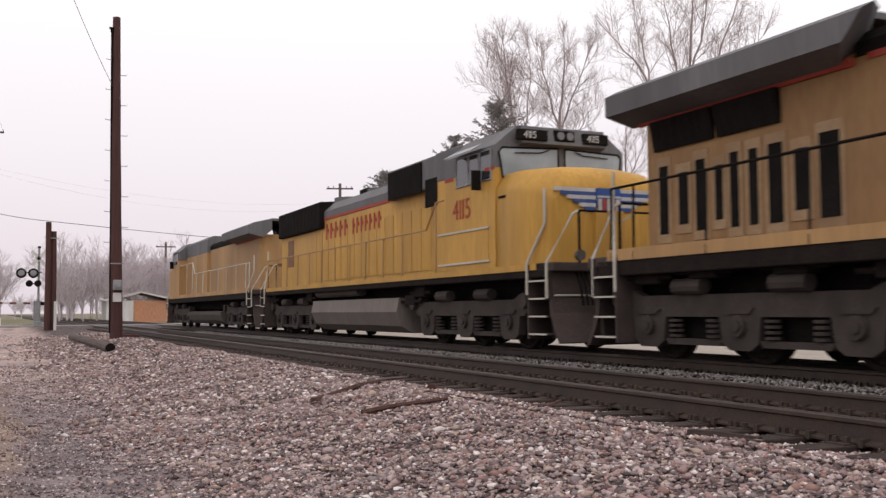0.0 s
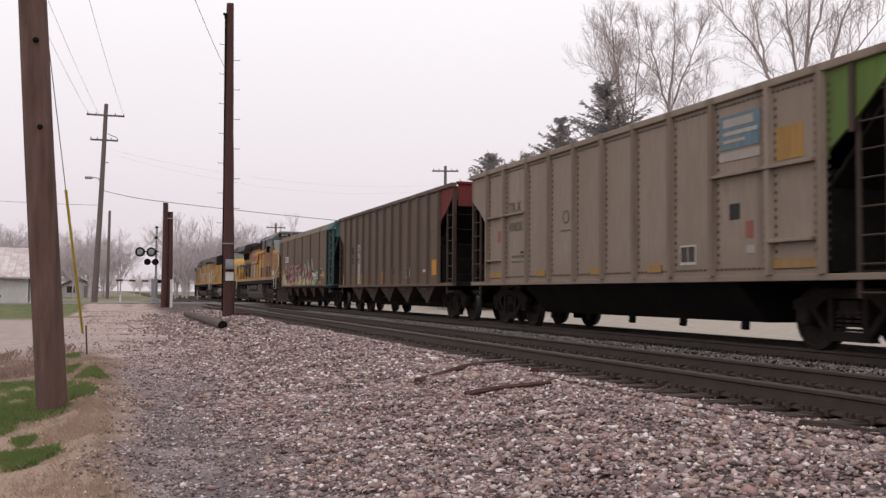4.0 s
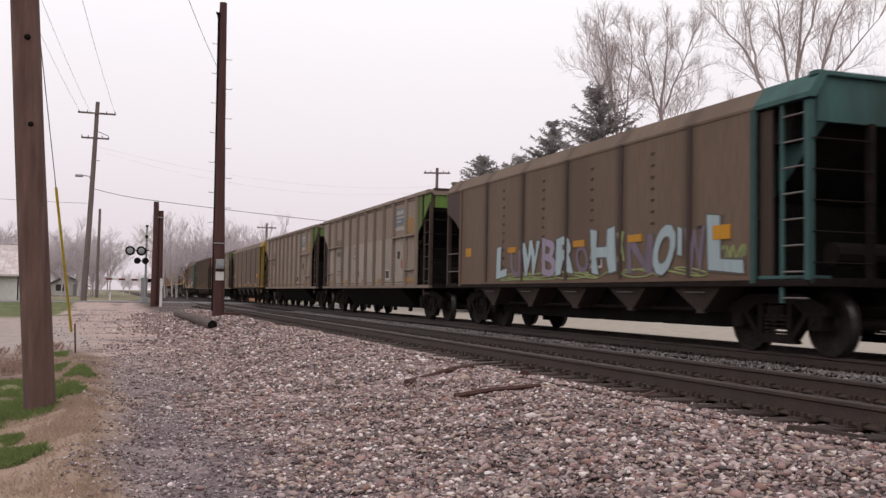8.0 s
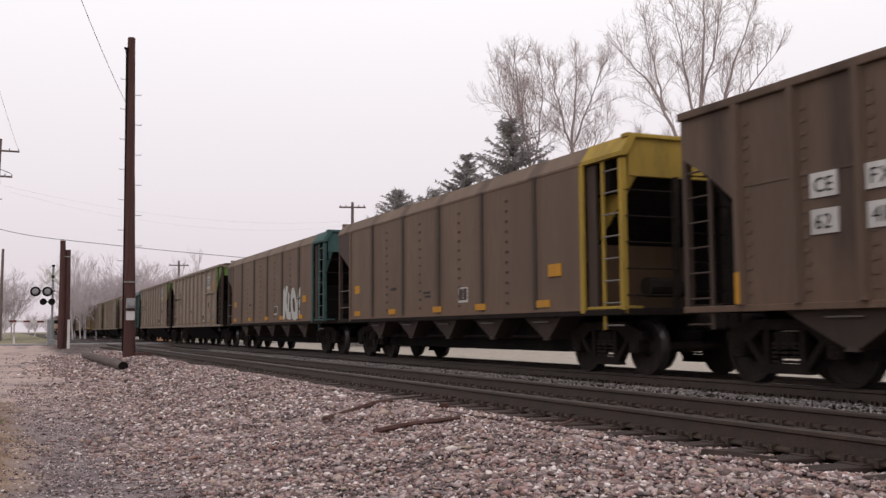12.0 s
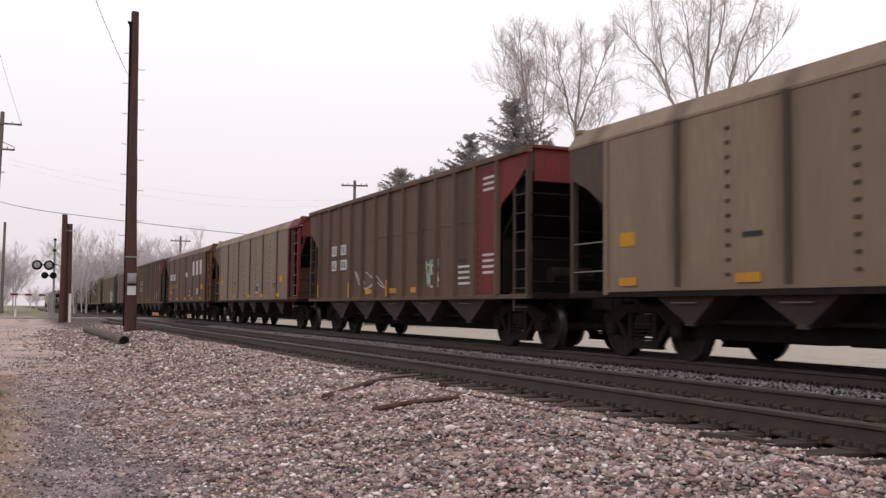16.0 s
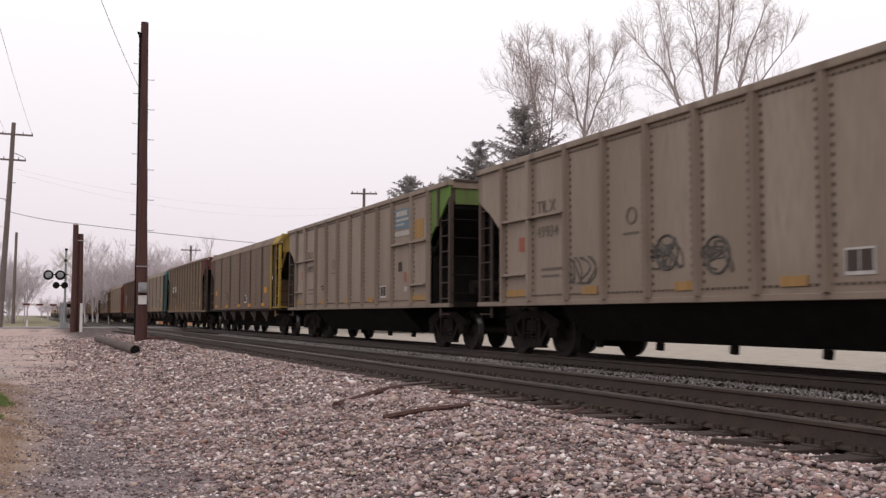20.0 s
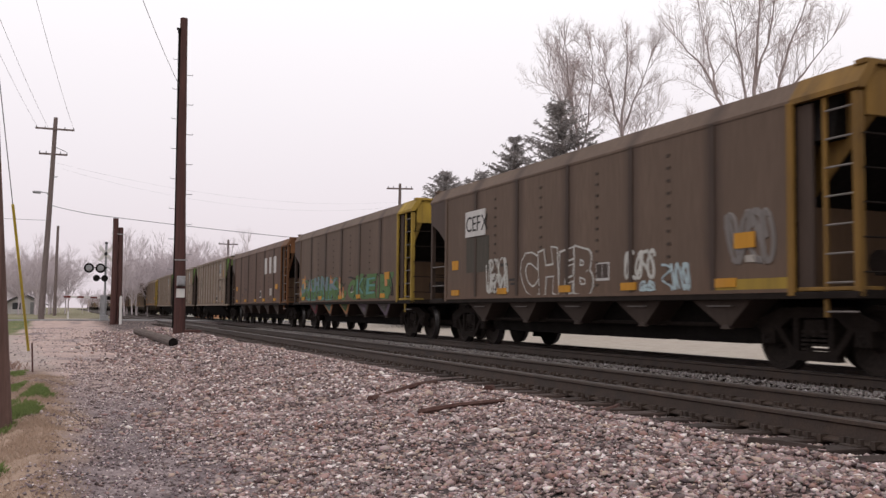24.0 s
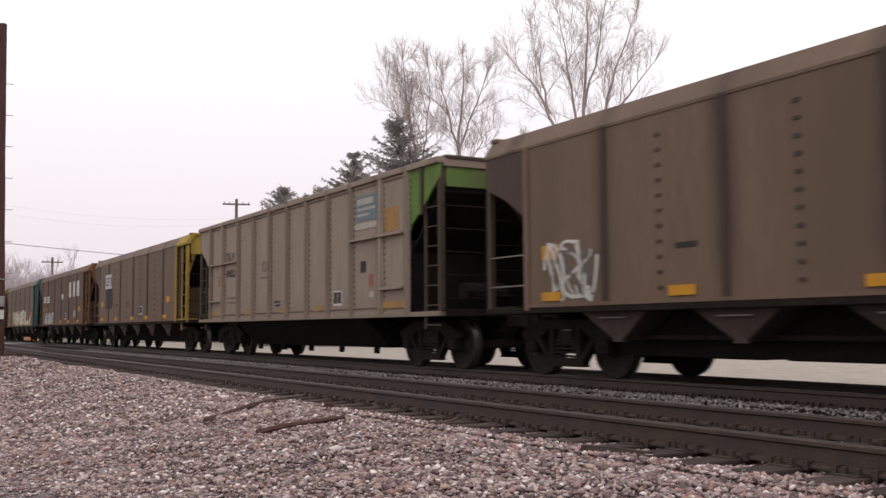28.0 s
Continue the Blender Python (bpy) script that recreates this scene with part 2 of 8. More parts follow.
M = {
    "rail": mat("rail_steel", (0.055, 0.042, 0.036), (0.09, 0.06, 0.045), rough=0.55, metal=0.3, scale=4, fine=60),
    "shine": mat("worn_rail_head", (0.1, 0.085, 0.08), (0.07, 0.06, 0.055), rough=0.5, metal=0.6, scale=2, fine=30, bump=0.05),
    "log": mat("rotting_log", (0.13, 0.1, 0.088), (0.075, 0.055, 0.048), rough=0.95, scale=4, fine=30, stretch=(3, 0.5, 3), bump=0.6),
    "tie": mat("tarred_wood", (0.04, 0.028, 0.024), (0.075, 0.05, 0.042), rough=0.9, scale=6, fine=50, stretch=(0.3, 3, 3), bump=0.5, spread=0.3),
    "pole": mat("old_pole_wood", (0.165, 0.098, 0.082), (0.07, 0.039, 0.034), rough=0.9, scale=5, fine=30, stretch=(2.6, 2.6, 0.3), bump=0.5),
    "pole_dark": mat("creosoted_pole", (0.1, 0.044, 0.038), (0.045, 0.023, 0.022), rough=0.85, scale=4, fine=30, stretch=(6, 6, 0.3), bump=0.5),
    "pole_grey": mat("grey_pole_wood", (0.2, 0.155, 0.145), (0.13, 0.1, 0.095), rough=0.9, scale=4, fine=30, stretch=(6, 6, 0.3), bump=0.4),
    # black, under and wheel: darker than grime, under-car shade put into the colour
    "black": mat("black_grime_and_shade", (0.011, 0.0095, 0.009), (0.02, 0.017, 0.0155), rough=0.95, scale=3, fine=30, bump=0.1, gloss=0.06),
    "under": mat("underframe_grime_and_shade", (0.016, 0.012, 0.0105), (0.028, 0.021, 0.0175), rough=0.9, scale=4, fine=30, bump=0.15, gloss=0.1),
    "wheel": mat("wheel_steel", (0.024, 0.019, 0.017), (0.042, 0.032, 0.027), rough=0.85, metal=0.05, scale=4, fine=20, bump=0.1, gloss=0.12),
    "tread": mat("bright_wheel_rim", (0.2, 0.19, 0.19), rough=0.4, metal=0.8, scale=3, fine=20, bump=0.05),
    "wire": mat("cable", (0.1, 0.095, 0.1), rough=0.6, bump=0),
    "white": painted("white_paint", (0.72, 0.7, 0.68), (0.3, 0.27, 0.25), 0.6),
    "signwhite": painted("stencil_white", (0.62, 0.6, 0.58), (0.25, 0.22, 0.2), 0.6),
    "galv": mat("galvanised_steel", (0.36, 0.36, 0.37), rough=0.5, metal=0.5, scale=4, fine=30, bump=0.05),
    # mist is put into both colours: paler than real bark and twigs
    "bark": mat("mist_paled_bark", (0.42, 0.345, 0.335), (0.3, 0.245, 0.24), rough=0.95, scale=4, fine=20, bump=0.3),
    "twig": mat("mist_paled_twigs", (0.52, 0.43, 0.42), (0.42, 0.345, 0.335), rough=0.95, scale=2, fine=10, bump=0),
    # farther trees carry more of the mist in their colour
    "bark_far": mat("mist_paled_far_bark", (0.6, 0.53, 0.55), (0.52, 0.45, 0.475), rough=0.95, scale=2, fine=10, bump=0),
    # needle grey holds the mist too, far lighter than spruce is
    "needle": mat("mist_paled_needles", (0.35, 0.325, 0.32), (0.41, 0.38, 0.375), rough=0.9, scale=2, fine=12, bump=0, spread=0.15, island=True),
    "yellow": painted("armour_yellow", (0.62, 0.34, 0.065), (0.2, 0.11, 0.05), 0.64, rough=0.5),
    "yellow_dull": painted("sun_faded_yellow", (0.52, 0.31, 0.13), (0.17, 0.095, 0.06), 0.47, rough=0.6),
    "roofgrey": painted("harbour_grey", (0.17, 0.165, 0.17), (0.06, 0.055, 0.055), 0.55),
    "red": painted("red_lettering", (0.42, 0.06, 0.045), (0.2, 0.09, 0.06), 0.62),
    "guard_yellow": painted("plastic_yellow", (0.55, 0.42, 0.05), (0.25, 0.2, 0.1), 0.65),
    "handrail": painted("pale_handrail", (0.62, 0.58, 0.5), (0.3, 0.27, 0.22), 0.6),
    "reflect": painted("reflector_yellow", (0.58, 0.27, 0.02), (0.25, 0.14, 0.06), 0.58),
}
def let_light_through(m, colour, share):
    """Thin boughs and blades: part of the light passes through them."""
    nd = m.node_tree
    thin, both = nd.nodes.new("ShaderNodeBsdfTranslucent"), nd.nodes.new("ShaderNodeMixShader")
    thin.inputs[0].default_value, both.inputs[0].default_value = (*colour, 1), share
    nd.links.new(nd.nodes["Principled BSDF"].outputs[0], both.inputs[1])
    nd.links.new(thin.outputs[0], both.inputs[2])
    nd.links.new(both.outputs[0], nd.nodes["Material Output"].inputs[0])


# boughs pass light in the same mist-paled tone
let_light_through(M["needle"], (0.34, 0.31, 0.3), 0.45)
# reflected sky and light through the cab are put into this base colour
SKY_TONED_GLASS = mat("sky_toned_windshield", (0.34, 0.38, 0.39), (0.25, 0.28, 0.31), rough=0.12, scale=0.8, fine=3, bump=0, gloss=0.8)
GLASS = bpy.data.materials.new("window_glass")
GLASS.use_nodes = True
gp = GLASS.node_tree.nodes["Principled BSDF"]
gp.inputs["Base Color"].default_value, gp.inputs["Roughness"].default_value = (0.03, 0.03, 0.035, 1), 0.06
gp.inputs["Specular IOR Level"].default_value = 0.9

# ---- ground ----
NEAR, TRAIN = 6.275, 10.40  # middles of the two tracks
ROAD = (66.0, 74.0)         # the street that crosses both tracks


def smooth(a, b, v):
    t = np.clip((v - a) / (b - a), 0, 1)
    return t * t * (3 - 2 * t)


def ground_z(x, y):
    """Height of the ground; the rail heads lie at 0."""
    x, y = np.asarray(x, float), np.asarray(y, float)
    low = -0.56 + 0.26 * smooth(14, 48, y)
    z = low + (-0.21 - low) * smooth(1.2, 4.7, x)
    z = z - 0.2 * smooth(-0.6, -4.0, x) * smooth(60, 30, y)
    z = z + 0.16 * smooth(22, 34, y) * smooth(58, 40, y) * np.exp(-((x - 3.7) / 0.9) ** 2)
    z = np.where((x > 4.7) & (x < 12.4), -0.2, z)
    for mid in (NEAR, TRAIN):
        z = z - 0.035 * smooth(mid - 1.75, mid - 1.45, x) * smooth(mid + 1.6, mid + 1.2, x)
    z = z - 0.12 * smooth(12.2, 13.6, x)
    on_road = smooth(ROAD[0] - 3, ROAD[0], y) * smooth(ROAD[1] + 3, ROAD[1], y)
    return z * (1 - on_road) + on_road * (-0.06 - 0.1 * smooth(2.5, -8, x) - 0.1 * smooth(14, 24, x))


def verge(x, y):
    """Low hump of turf between the pole and the path."""
    return 0.12 * np.exp(-((x + 0.2 + 0.03 * (y - 10)) / 0.3) ** 2) * smooth(4, 9, y) * smooth(22, 17, y)


def ground_material():
    m = bpy.data.materials.new("railside_ground")
    m.use_nodes = True
    n, l = m.node_tree.nodes, m.node_tree.links
    p = n["Principled BSDF"]
    p.inputs["Roughness"].default_value = 0.95
    p.inputs["Specular IOR Level"].default_value = 0.2
    co, xyz = n.new("ShaderNodeTexCoord"), n.new("ShaderNodeSeparateXYZ")
    l.new(co.outputs["Object"], xyz.inputs[0])

    def grain(sc, detail=5):
        t = n.new("ShaderNodeTexNoise")
        t.inputs["Scale"].default_value, t.inputs["Detail"].default_value = sc, detail
        l.new(co.outputs["Object"], t.inputs["Vector"])
        return t.outputs[0]

    def math(op, a, b):
        x = n.new("ShaderNodeMath")
        x.operation = op
        for k, v in enumerate((a, b)):
            if isinstance(v, (int, float)):
                x.inputs[k].default_value = v
            else:
                l.new(v, x.inputs[k])
        return x.outputs[0]

    def span(src, lo, hi):
        r = n.new("ShaderNodeMapRange")
        r.interpolation_type = "SMOOTHSTEP"
        r.inputs[1].default_value, r.inputs[2].default_value = lo, hi
        l.new(src, r.inputs[0])
        return r.outputs[0]

    def blend(fac, a, b):
        x = n.new("ShaderNodeMix")
        x.data_type = "RGBA"
        l.new(fac, x.inputs[0])
        for k, v in ((6, a), (7, b)):
            if isinstance(v, tuple):
                x.inputs[k].default_value = (*v, 1)
            else:
                l.new(v, x.inputs[k])
        return x.outputs[2]

    wob, mid, fine = grain(0.45), grain(2.2), grain(38, 3)
    x = math("ADD", xyz.outputs[0], math("MULTIPLY", math("SUBTRACT", wob, 0.5), 1.6))
    vor = n.new("ShaderNodeTexVoronoi")
    vor.inputs["Scale"].default_value = 17
    l.new(co.outputs["Object"], vor.inputs["Vector"])
    cell = n.new("ShaderNodeSeparateColor")
    l.new(vor.outputs["Color"], cell.inputs[0])
    stones = blend(cell.outputs[0], (0.1, 0.07, 0.066), (0.33, 0.245, 0.225))
    stones = blend(span(vor.outputs["Distance"], 0.25, 0.6), stones, (0.05, 0.04, 0.04))
    dirt = blend(span(mid, 0.35, 0.65), (0.175, 0.138, 0.144), (0.29, 0.232, 0.23))
    dirt = blend(span(fine, 0.45, 0.7), dirt, (0.09, 0.068, 0.07))
    pale = blend(span(mid, 0.3, 0.7), (0.44, 0.325, 0.285), (0.34, 0.26, 0.24))
    worn = blend(math("MULTIPLY", span(xyz.outputs[1], 12.0, 22.0), span(wob, 0.3, 0.5)), dirt, pale)
    col = blend(span(x, 1.5, 2.6), worn, stones)
    green = math("MULTIPLY", span(mid, 0.3, 0.5), math("MULTIPLY", span(x, -0.75, -1.15), span(xyz.outputs[1], 9.3, 10.6)))
    turf = blend(green, (0.31, 0.222, 0.168), (0.15, 0.165, 0.075))
    turf = blend(span(fine, 0.5, 0.8), turf, (0.24, 0.165, 0.125))
    weedy = blend(span(mid, 0.35, 0.65), (0.14, 0.095, 0.08), (0.25, 0.18, 0.145))
    turf = blend(span(xyz.outputs[1], 14.0, 16.0), turf, weedy)
    lawn = blend(span(mid, 0.3, 0.75), (0.075, 0.1, 0.035), (0.16, 0.15, 0.07))
    turf = blend(span(xyz.outputs[1], 41.0, 44.0), turf, lawn)
    drive = blend(span(mid, 0.3, 0.7), (0.37, 0.3, 0.27), (0.3, 0.245, 0.23))
    band = math("MULTIPLY", span(xyz.outputs[1], 20.5, 24.0), span(xyz.outputs[1], 45.0, 41.0))
    turf = blend(band, turf, drive)
    bare = math("SUBTRACT", 1.0, span(xyz.outputs[1], 52.0, 60.0))
    edge = math("ADD", x, math("MULTIPLY", span(xyz.outputs[1], 16.0, 46.0), 2.0))
    grassy = span(edge, 0.35, -0.15)
    col = blend(grassy, col, turf)
    lot = blend(span(mid, 0.35, 0.7), (0.4, 0.35, 0.3), (0.33, 0.285, 0.24))
    lot = blend(span(fine, 0.45, 0.75), lot, (0.23, 0.2, 0.175))
    cinders = blend(span(fine, 0.4, 0.7), (0.16, 0.14, 0.132), (0.3, 0.265, 0.25))
    col = blend(span(xyz.outputs[0], 11.9, 12.3), col, cinders)
    col = blend(span(math("ADD", xyz.outputs[0], math("MULTIPLY", mid, 0.8)), 14.9, 16.2), col, lot)
    field = blend(span(wob, 0.4, 0.6), (0.16, 0.15, 0.09), (0.22, 0.19, 0.13))
    far = math("ADD", span(xyz.outputs[1], 90.0, 110.0), span(xyz.outputs[0], 48.0, 54.0))
    far = math("MINIMUM", math("ADD", far, span(xyz.outputs[0], -16.0, -22.0)), 1.0)
    col = blend(far, col, field)
    l.new(col, p.inputs["Base Color"])
    b = n.new("ShaderNodeBump")
    b.inputs["Strength"].default_value, b.inputs["Distance"].default_value = 0.7, 0.03
    l.new(math("ADD", fine, math("MULTIPLY", vor.outputs["Distance"], -0.8)), b.inputs["Height"])
    l.new(b.outputs[0], p.inputs["Normal"])
    return m


def unevenness(x, y):
    """Small bumps of the trodden ground."""
    x, y = np.asarray(x, float), np.asarray(y, float)
    out = np.zeros(x.shape)
    for k, (a, b) in enumerate(zip(x.flat, y.flat)):
        amp = 0.05 if a < 4.4 else 0.012
        out.flat[k] = amp * noise.noise((a * 1.3, b * 1.3, 0)) + 0.5 * amp * noise.noise((a * 4.03, b * 4.03, 5))
    return out


def build_ground():
    xs = np.r_[-1600, -700, -300, -140, -70, -40, np.arange(-24, -4, 1.0), np.arange(-4, 14.2, 0.2), np.arange(14.5, 26, 1.5), 40, 80, 200, 600, 1600]
    ys = np.r_[-300, -60, -20, np.arange(-8, 24, 0.25), np.arange(24, 84, 0.6), np.arange(84, 130, 4), 160, 220, 320, 500, 900, 1800, 3200]
    gx, gy = np.meshgrid(xs, ys)
    gz = ground_z(gx, gy) + unevenness(gx, gy)
    # a verge of humps round the first pole
    gz += verge(gx, gy)
    idx = np.arange(gz.size).reshape(gz.shape)
    quads = np.stack([idx[:-1, :-1], idx[:-1, 1:], idx[1:, 1:], idx[1:, :-1]], -1).reshape(-1, 4)
    me = quick("ground", np.stack([gx, gy, gz], -1).reshape(-1, 3), quads, ground_material())
    for f in me.polygons:
        f.use_smooth = True
    tagged(new("ground", me), "brown railside dirt, gravel, dry grass and pale gravel lot", "ground", kind="structure")


build_ground()

# ---- stones ----
rng = np.random.default_rng(5)
PHI = (1 + 5 ** 0.5) / 2
ICO = np.array([(-1, PHI, 0), (1, PHI, 0), (-1, -PHI, 0), (1, -PHI, 0), (0, -1, PHI), (0, 1, PHI), (0, -1, -PHI), (0, 1, -PHI),
                (PHI, 0, -1), (PHI, 0, 1), (-PHI, 0, -1), (-PHI, 0, 1)]) / (1 + PHI * PHI) ** 0.5
ICO_F = np.array([(0, 11, 5), (0, 5, 1), (0, 1, 7), (0, 7, 10), (0, 10, 11), (1, 5, 9), (5, 11, 4), (11, 10, 2), (10, 7, 6), (7, 1, 8),
                  (3, 9, 4), (3, 4, 2), (3, 2, 6), (3, 6, 8), (3, 8, 9), (4, 9, 5), (2, 4, 11), (6, 2, 10), (8, 6, 7), (9, 8, 1)])
OCT = np.array([(1, 0, 0), (-1, 0, 0), (0, 1, 0), (0, -1, 0), (0, 0, 1), (0, 0, -1.0)])
OCT_F = np.array([(0, 2, 4), (2, 1, 4), (1, 3, 4), (3, 0, 4), (2, 0, 5), (1, 2, 5), (3, 1, 5), (0, 3, 5)])


def scatter(name, x, y, z, size, material, label, shape=(ICO, ICO_F)):
    """Angular stones, one mesh: every stone is a bent polyhedron with its own turn."""
    base, faces = shape
    n, k = len(x), len(base)
    z = z + unevenness(x, y)
    v = base[None] * (1 + rng.uniform(-0.52, 0.42, (n, k, 1)))
    v = v * rng.uniform((0.6, 0.6, 0.4), (1.25, 1.1, 0.85), (n, 1, 3)) * size[:, None, None]
    a, b = rng.uniform(0, 2 * np.pi, n), rng.uniform(-0.9, 0.9, n)
    ca, sa, cb, sb = np.cos(a)[:, None], np.sin(a)[:, None], np.cos(b)[:, None], np.sin(b)[:, None]
    vy, vz = v[:, :, 1] * cb - v[:, :, 2] * sb, v[:, :, 1] * sb + v[:, :, 2] * cb
    v = np.stack([v[:, :, 0] * ca - vy * sa + x[:, None], v[:, :, 0] * sa + vy * ca + y[:, None], vz * 0.8 + z[:, None]], -1)
    f = faces[None] + (np.arange(n) * k)[:, None, None]
    tagged(new(name, quick(name, v.reshape(-1, 3), f.reshape(-1, 3), material)), label, "gravel", kind="stuff")


def stone_material(name, hues, value=1.62):
    m = bpy.data.materials.new(name)
    m.use_nodes = True
    n, l = m.node_tree.nodes, m.node_tree.links
    p = n["Principled BSDF"]
    p.inputs["Roughness"].default_value, p.inputs["Specular IOR Level"].default_value = 0.8, 0.3
    geo, ramp = n.new("ShaderNodeNewGeometry"), n.new("ShaderNodeValToRGB")
    l.new(geo.outputs["Random Per Island"], ramp.inputs[0])
    ramp.color_ramp.interpolation = "CONSTANT"
    e = ramp.color_ramp.elements
    e[0].position, e[0].color = 0.0, (*hues[0], 1)
    e[1].position, e[1].color = 1 / len(hues), (*hues[1], 1)
    for k in range(2, len(hues)):
        e.new(k / len(hues)).color = (*hues[k], 1)
    co, t = n.new("ShaderNodeTexCoord"), n.new("ShaderNodeTexNoise")
    l.new(co.outputs["Object"], t.inputs["Vector"])
    t.inputs["Scale"].default_value, t.inputs["Detail"].default_value = 60, 4
    x = n.new("ShaderNodeMix")
    x.data_type, x.blend_type = "RGBA", "MULTIPLY"
    x.inputs[0].default_value = 0.45
    l.new(ramp.outputs[0], x.inputs[6])
    l.new(t.outputs["Color"], x.inputs[7])
    r = n.new("ShaderNodeHueSaturation")
    r.inputs["Value"].default_value, r.inputs["Saturation"].default_value = value, 0.95
    l.new(x.outputs[2], r.inputs["Color"])
    l.new(r.outputs[0], p.inputs["Base Color"])
    return m


STONE = stone_material("ballast_stone", ((0.075, 0.05, 0.048), (0.19, 0.125, 0.118), (0.26, 0.19, 0.178), (0.12, 0.078, 0.072), (0.36, 0.275, 0.262), (0.17, 0.138, 0.134), (0.21, 0.12, 0.1),
                                         (0.29, 0.225, 0.215), (0.14, 0.098, 0.098), (0.3, 0.222, 0.18), (0.22, 0.17, 0.165), (0.53, 0.46, 0.44), (0.1, 0.07, 0.068), (0.25, 0.155, 0.142)))
STONE_GREY = stone_material("grey_ballast", ((0.13, 0.113, 0.107), (0.2, 0.176, 0.168), (0.25, 0.222, 0.212), (0.16, 0.138, 0.13), (0.31, 0.28, 0.268), (0.19, 0.16, 0.15), (0.22, 0.195, 0.187)), 1.35)
FINES = stone_material("dark_fine_gravel", ((0.06, 0.044, 0.046), (0.13, 0.098, 0.1), (0.2, 0.155, 0.155), (0.09, 0.066, 0.068), (0.16, 0.115, 0.11), (0.3, 0.245, 0.24), (0.11, 0.085, 0.09), (0.38, 0.32, 0.32)), 2.0)


def ragged(x, y):
    """Let the edge of the gravel wander along the turf."""
    return x + (0.16 * np.sin(1.3 * y + 1) + 0.12 * np.sin(3.1 * y) + rng.normal(0, 0.1, len(x))) * smooth(1.6, 0.3, x)


def shoulder():
    """Pink-grey ballast between the path and the near track, thickest where the camera stands."""
    def lay(n, x0, x1, y0, y1, s0, s1, keep):
        x, y = rng.uniform(x0, x1, n), y0 + (y1 - y0) * rng.uniform(0, 1, n) ** 1.25
        x = ragged(x, y)
        ok = (x < 0.62 * y + 3.6) & (rng.uniform(0, 1, n) < keep(x, y))
        x, y = x[ok], y[ok]
        s = rng.uniform(s0, s1, len(x)) * (1 + 0.5 * (rng.uniform(0, 1, len(x)) > 0.93))
        return x, y, ground_z(x, y) + verge(x, y) + s * 0.35, s

    def dense(x, y):
        w = np.array([noise.noise((a * 0.6, b * 0.6, 2)) for a, b in zip(x, y)])
        return (0.04 + 0.96 * smooth(0.75, 2.0, x + 0.9 * w + 0.2 * smooth(9, 6, y))) * smooth(-0.3, 0.6, x + 0.5 * w)

    parts = [lay(50000, -0.45, 4.95, 3.4, 12, 0.013, 0.033, dense), lay(37000, -0.45, 4.95, 11, 24, 0.018, 0.04, dense), lay(17000, -0.45, 4.95, 23, 46, 0.03, 0.055, dense)]
    x, y, z, s = (np.concatenate(q) for q in zip(*parts))
    for half, shape in ((slice(0, None, 2), (ICO, ICO_F)), (slice(1, None, 2), (OCT, OCT_F))):
        scatter("ballast_stones", x[half], y[half], z[half], s[half], STONE, "loose pink-grey angular ballast stones beside the track", shape)
    n = 2600
    x, y = rng.uniform(-1.6, 2.4, n), 15 + 40 * rng.uniform(0, 1, n)
    s = rng.uniform(0.012, 0.035, n)
    scatter("loose_stones", x, y, ground_z(x, y) + s * 0.3, s, FINES, "scattered small stones on the trodden dirt", (OCT, OCT_F))
    n = 52000
    x, y = np.abs(rng.normal(0, 0.18, n)) * -1 * (rng.uniform(0, 1, n) < 0.06) + rng.uniform(0.0, 4.6, n) * 1.0, 3.6 + 22 * rng.uniform(0, 1, n) ** 1.5
    x = ragged(x, y)
    ok = (x < 0.62 * y + 2.6) & (rng.uniform(0, 1, n) < 1.1 - 0.2 * x)
    x, y = x[ok], y[ok]
    s = rng.uniform(0.007, 0.02, len(x)) * (1 + 0.5 * (rng.uniform(0, 1, len(x)) > 0.9))
    scatter("gravel_fines", x, y, ground_z(x, y) + verge(x, y) + s * 0.3 + 0.004, s, FINES, "dark fine gravel trodden into the path", (OCT, OCT_F))
    n = 34000
    x, y = rng.uniform(7.35, 9.4, n), -2 + 52 * rng.uniform(0, 1, n) ** 1.3
    s = rng.uniform(0.02, 0.038, n)
    scatter("ballast_stones", x, y, ground_z(x, y) + s * 0.5 + 0.05 * smooth(8.8, 9.1, x), s, STONE_GREY, "grey crushed ballast between the two tracks", (OCT, OCT_F))
    n = 27000
    x, y = np.where(rng.uniform(0, 1, n) < 0.6, rng.uniform(4.75, 5.5, n), rng.uniform(5.5, 7.4, n)), -2 + 30 * rng.uniform(0, 1, n) ** 1.2
    s = rng.uniform(0.02, 0.04, n)
    scatter("ballast_stones", x, y, ground_z(x, y) + s * 0.2 + 0.035 * smooth(5.3, 4.9, x), s, STONE, "stained ballast lying between the sleepers", (OCT, OCT_F))
    n = 9000
    x, y = rng.uniform(11.5, 15.2, n), 0 + 40 * rng.uniform(0, 1, n)
    s = rng.uniform(0.025, 0.05, n)
    scatter("ballast_stones", x, y, ground_z(x, y) + s * 0.3, s, STONE_GREY, "grey ballast on the far shoulder of the line", (OCT, OCT_F))


shoulder()


# ---- tracks ----
def rail_kit(y0, y1):
    prof = [(-0.07, -0.18), (0.07, -0.18), (0.07, -0.165), (0.012, -0.145), (0.01, -0.05), (0.036, -0.035), (0.036, -0.008), (0.028, 0), (-0.028, 0), (-0.036, -0.008),
            (-0.036, -0.035), (-0.01, -0.05), (-0.012, -0.145), (-0.07, -0.165)]
    return Kit().prism([(a, b) for a, b in prof], 1, y0, y1)


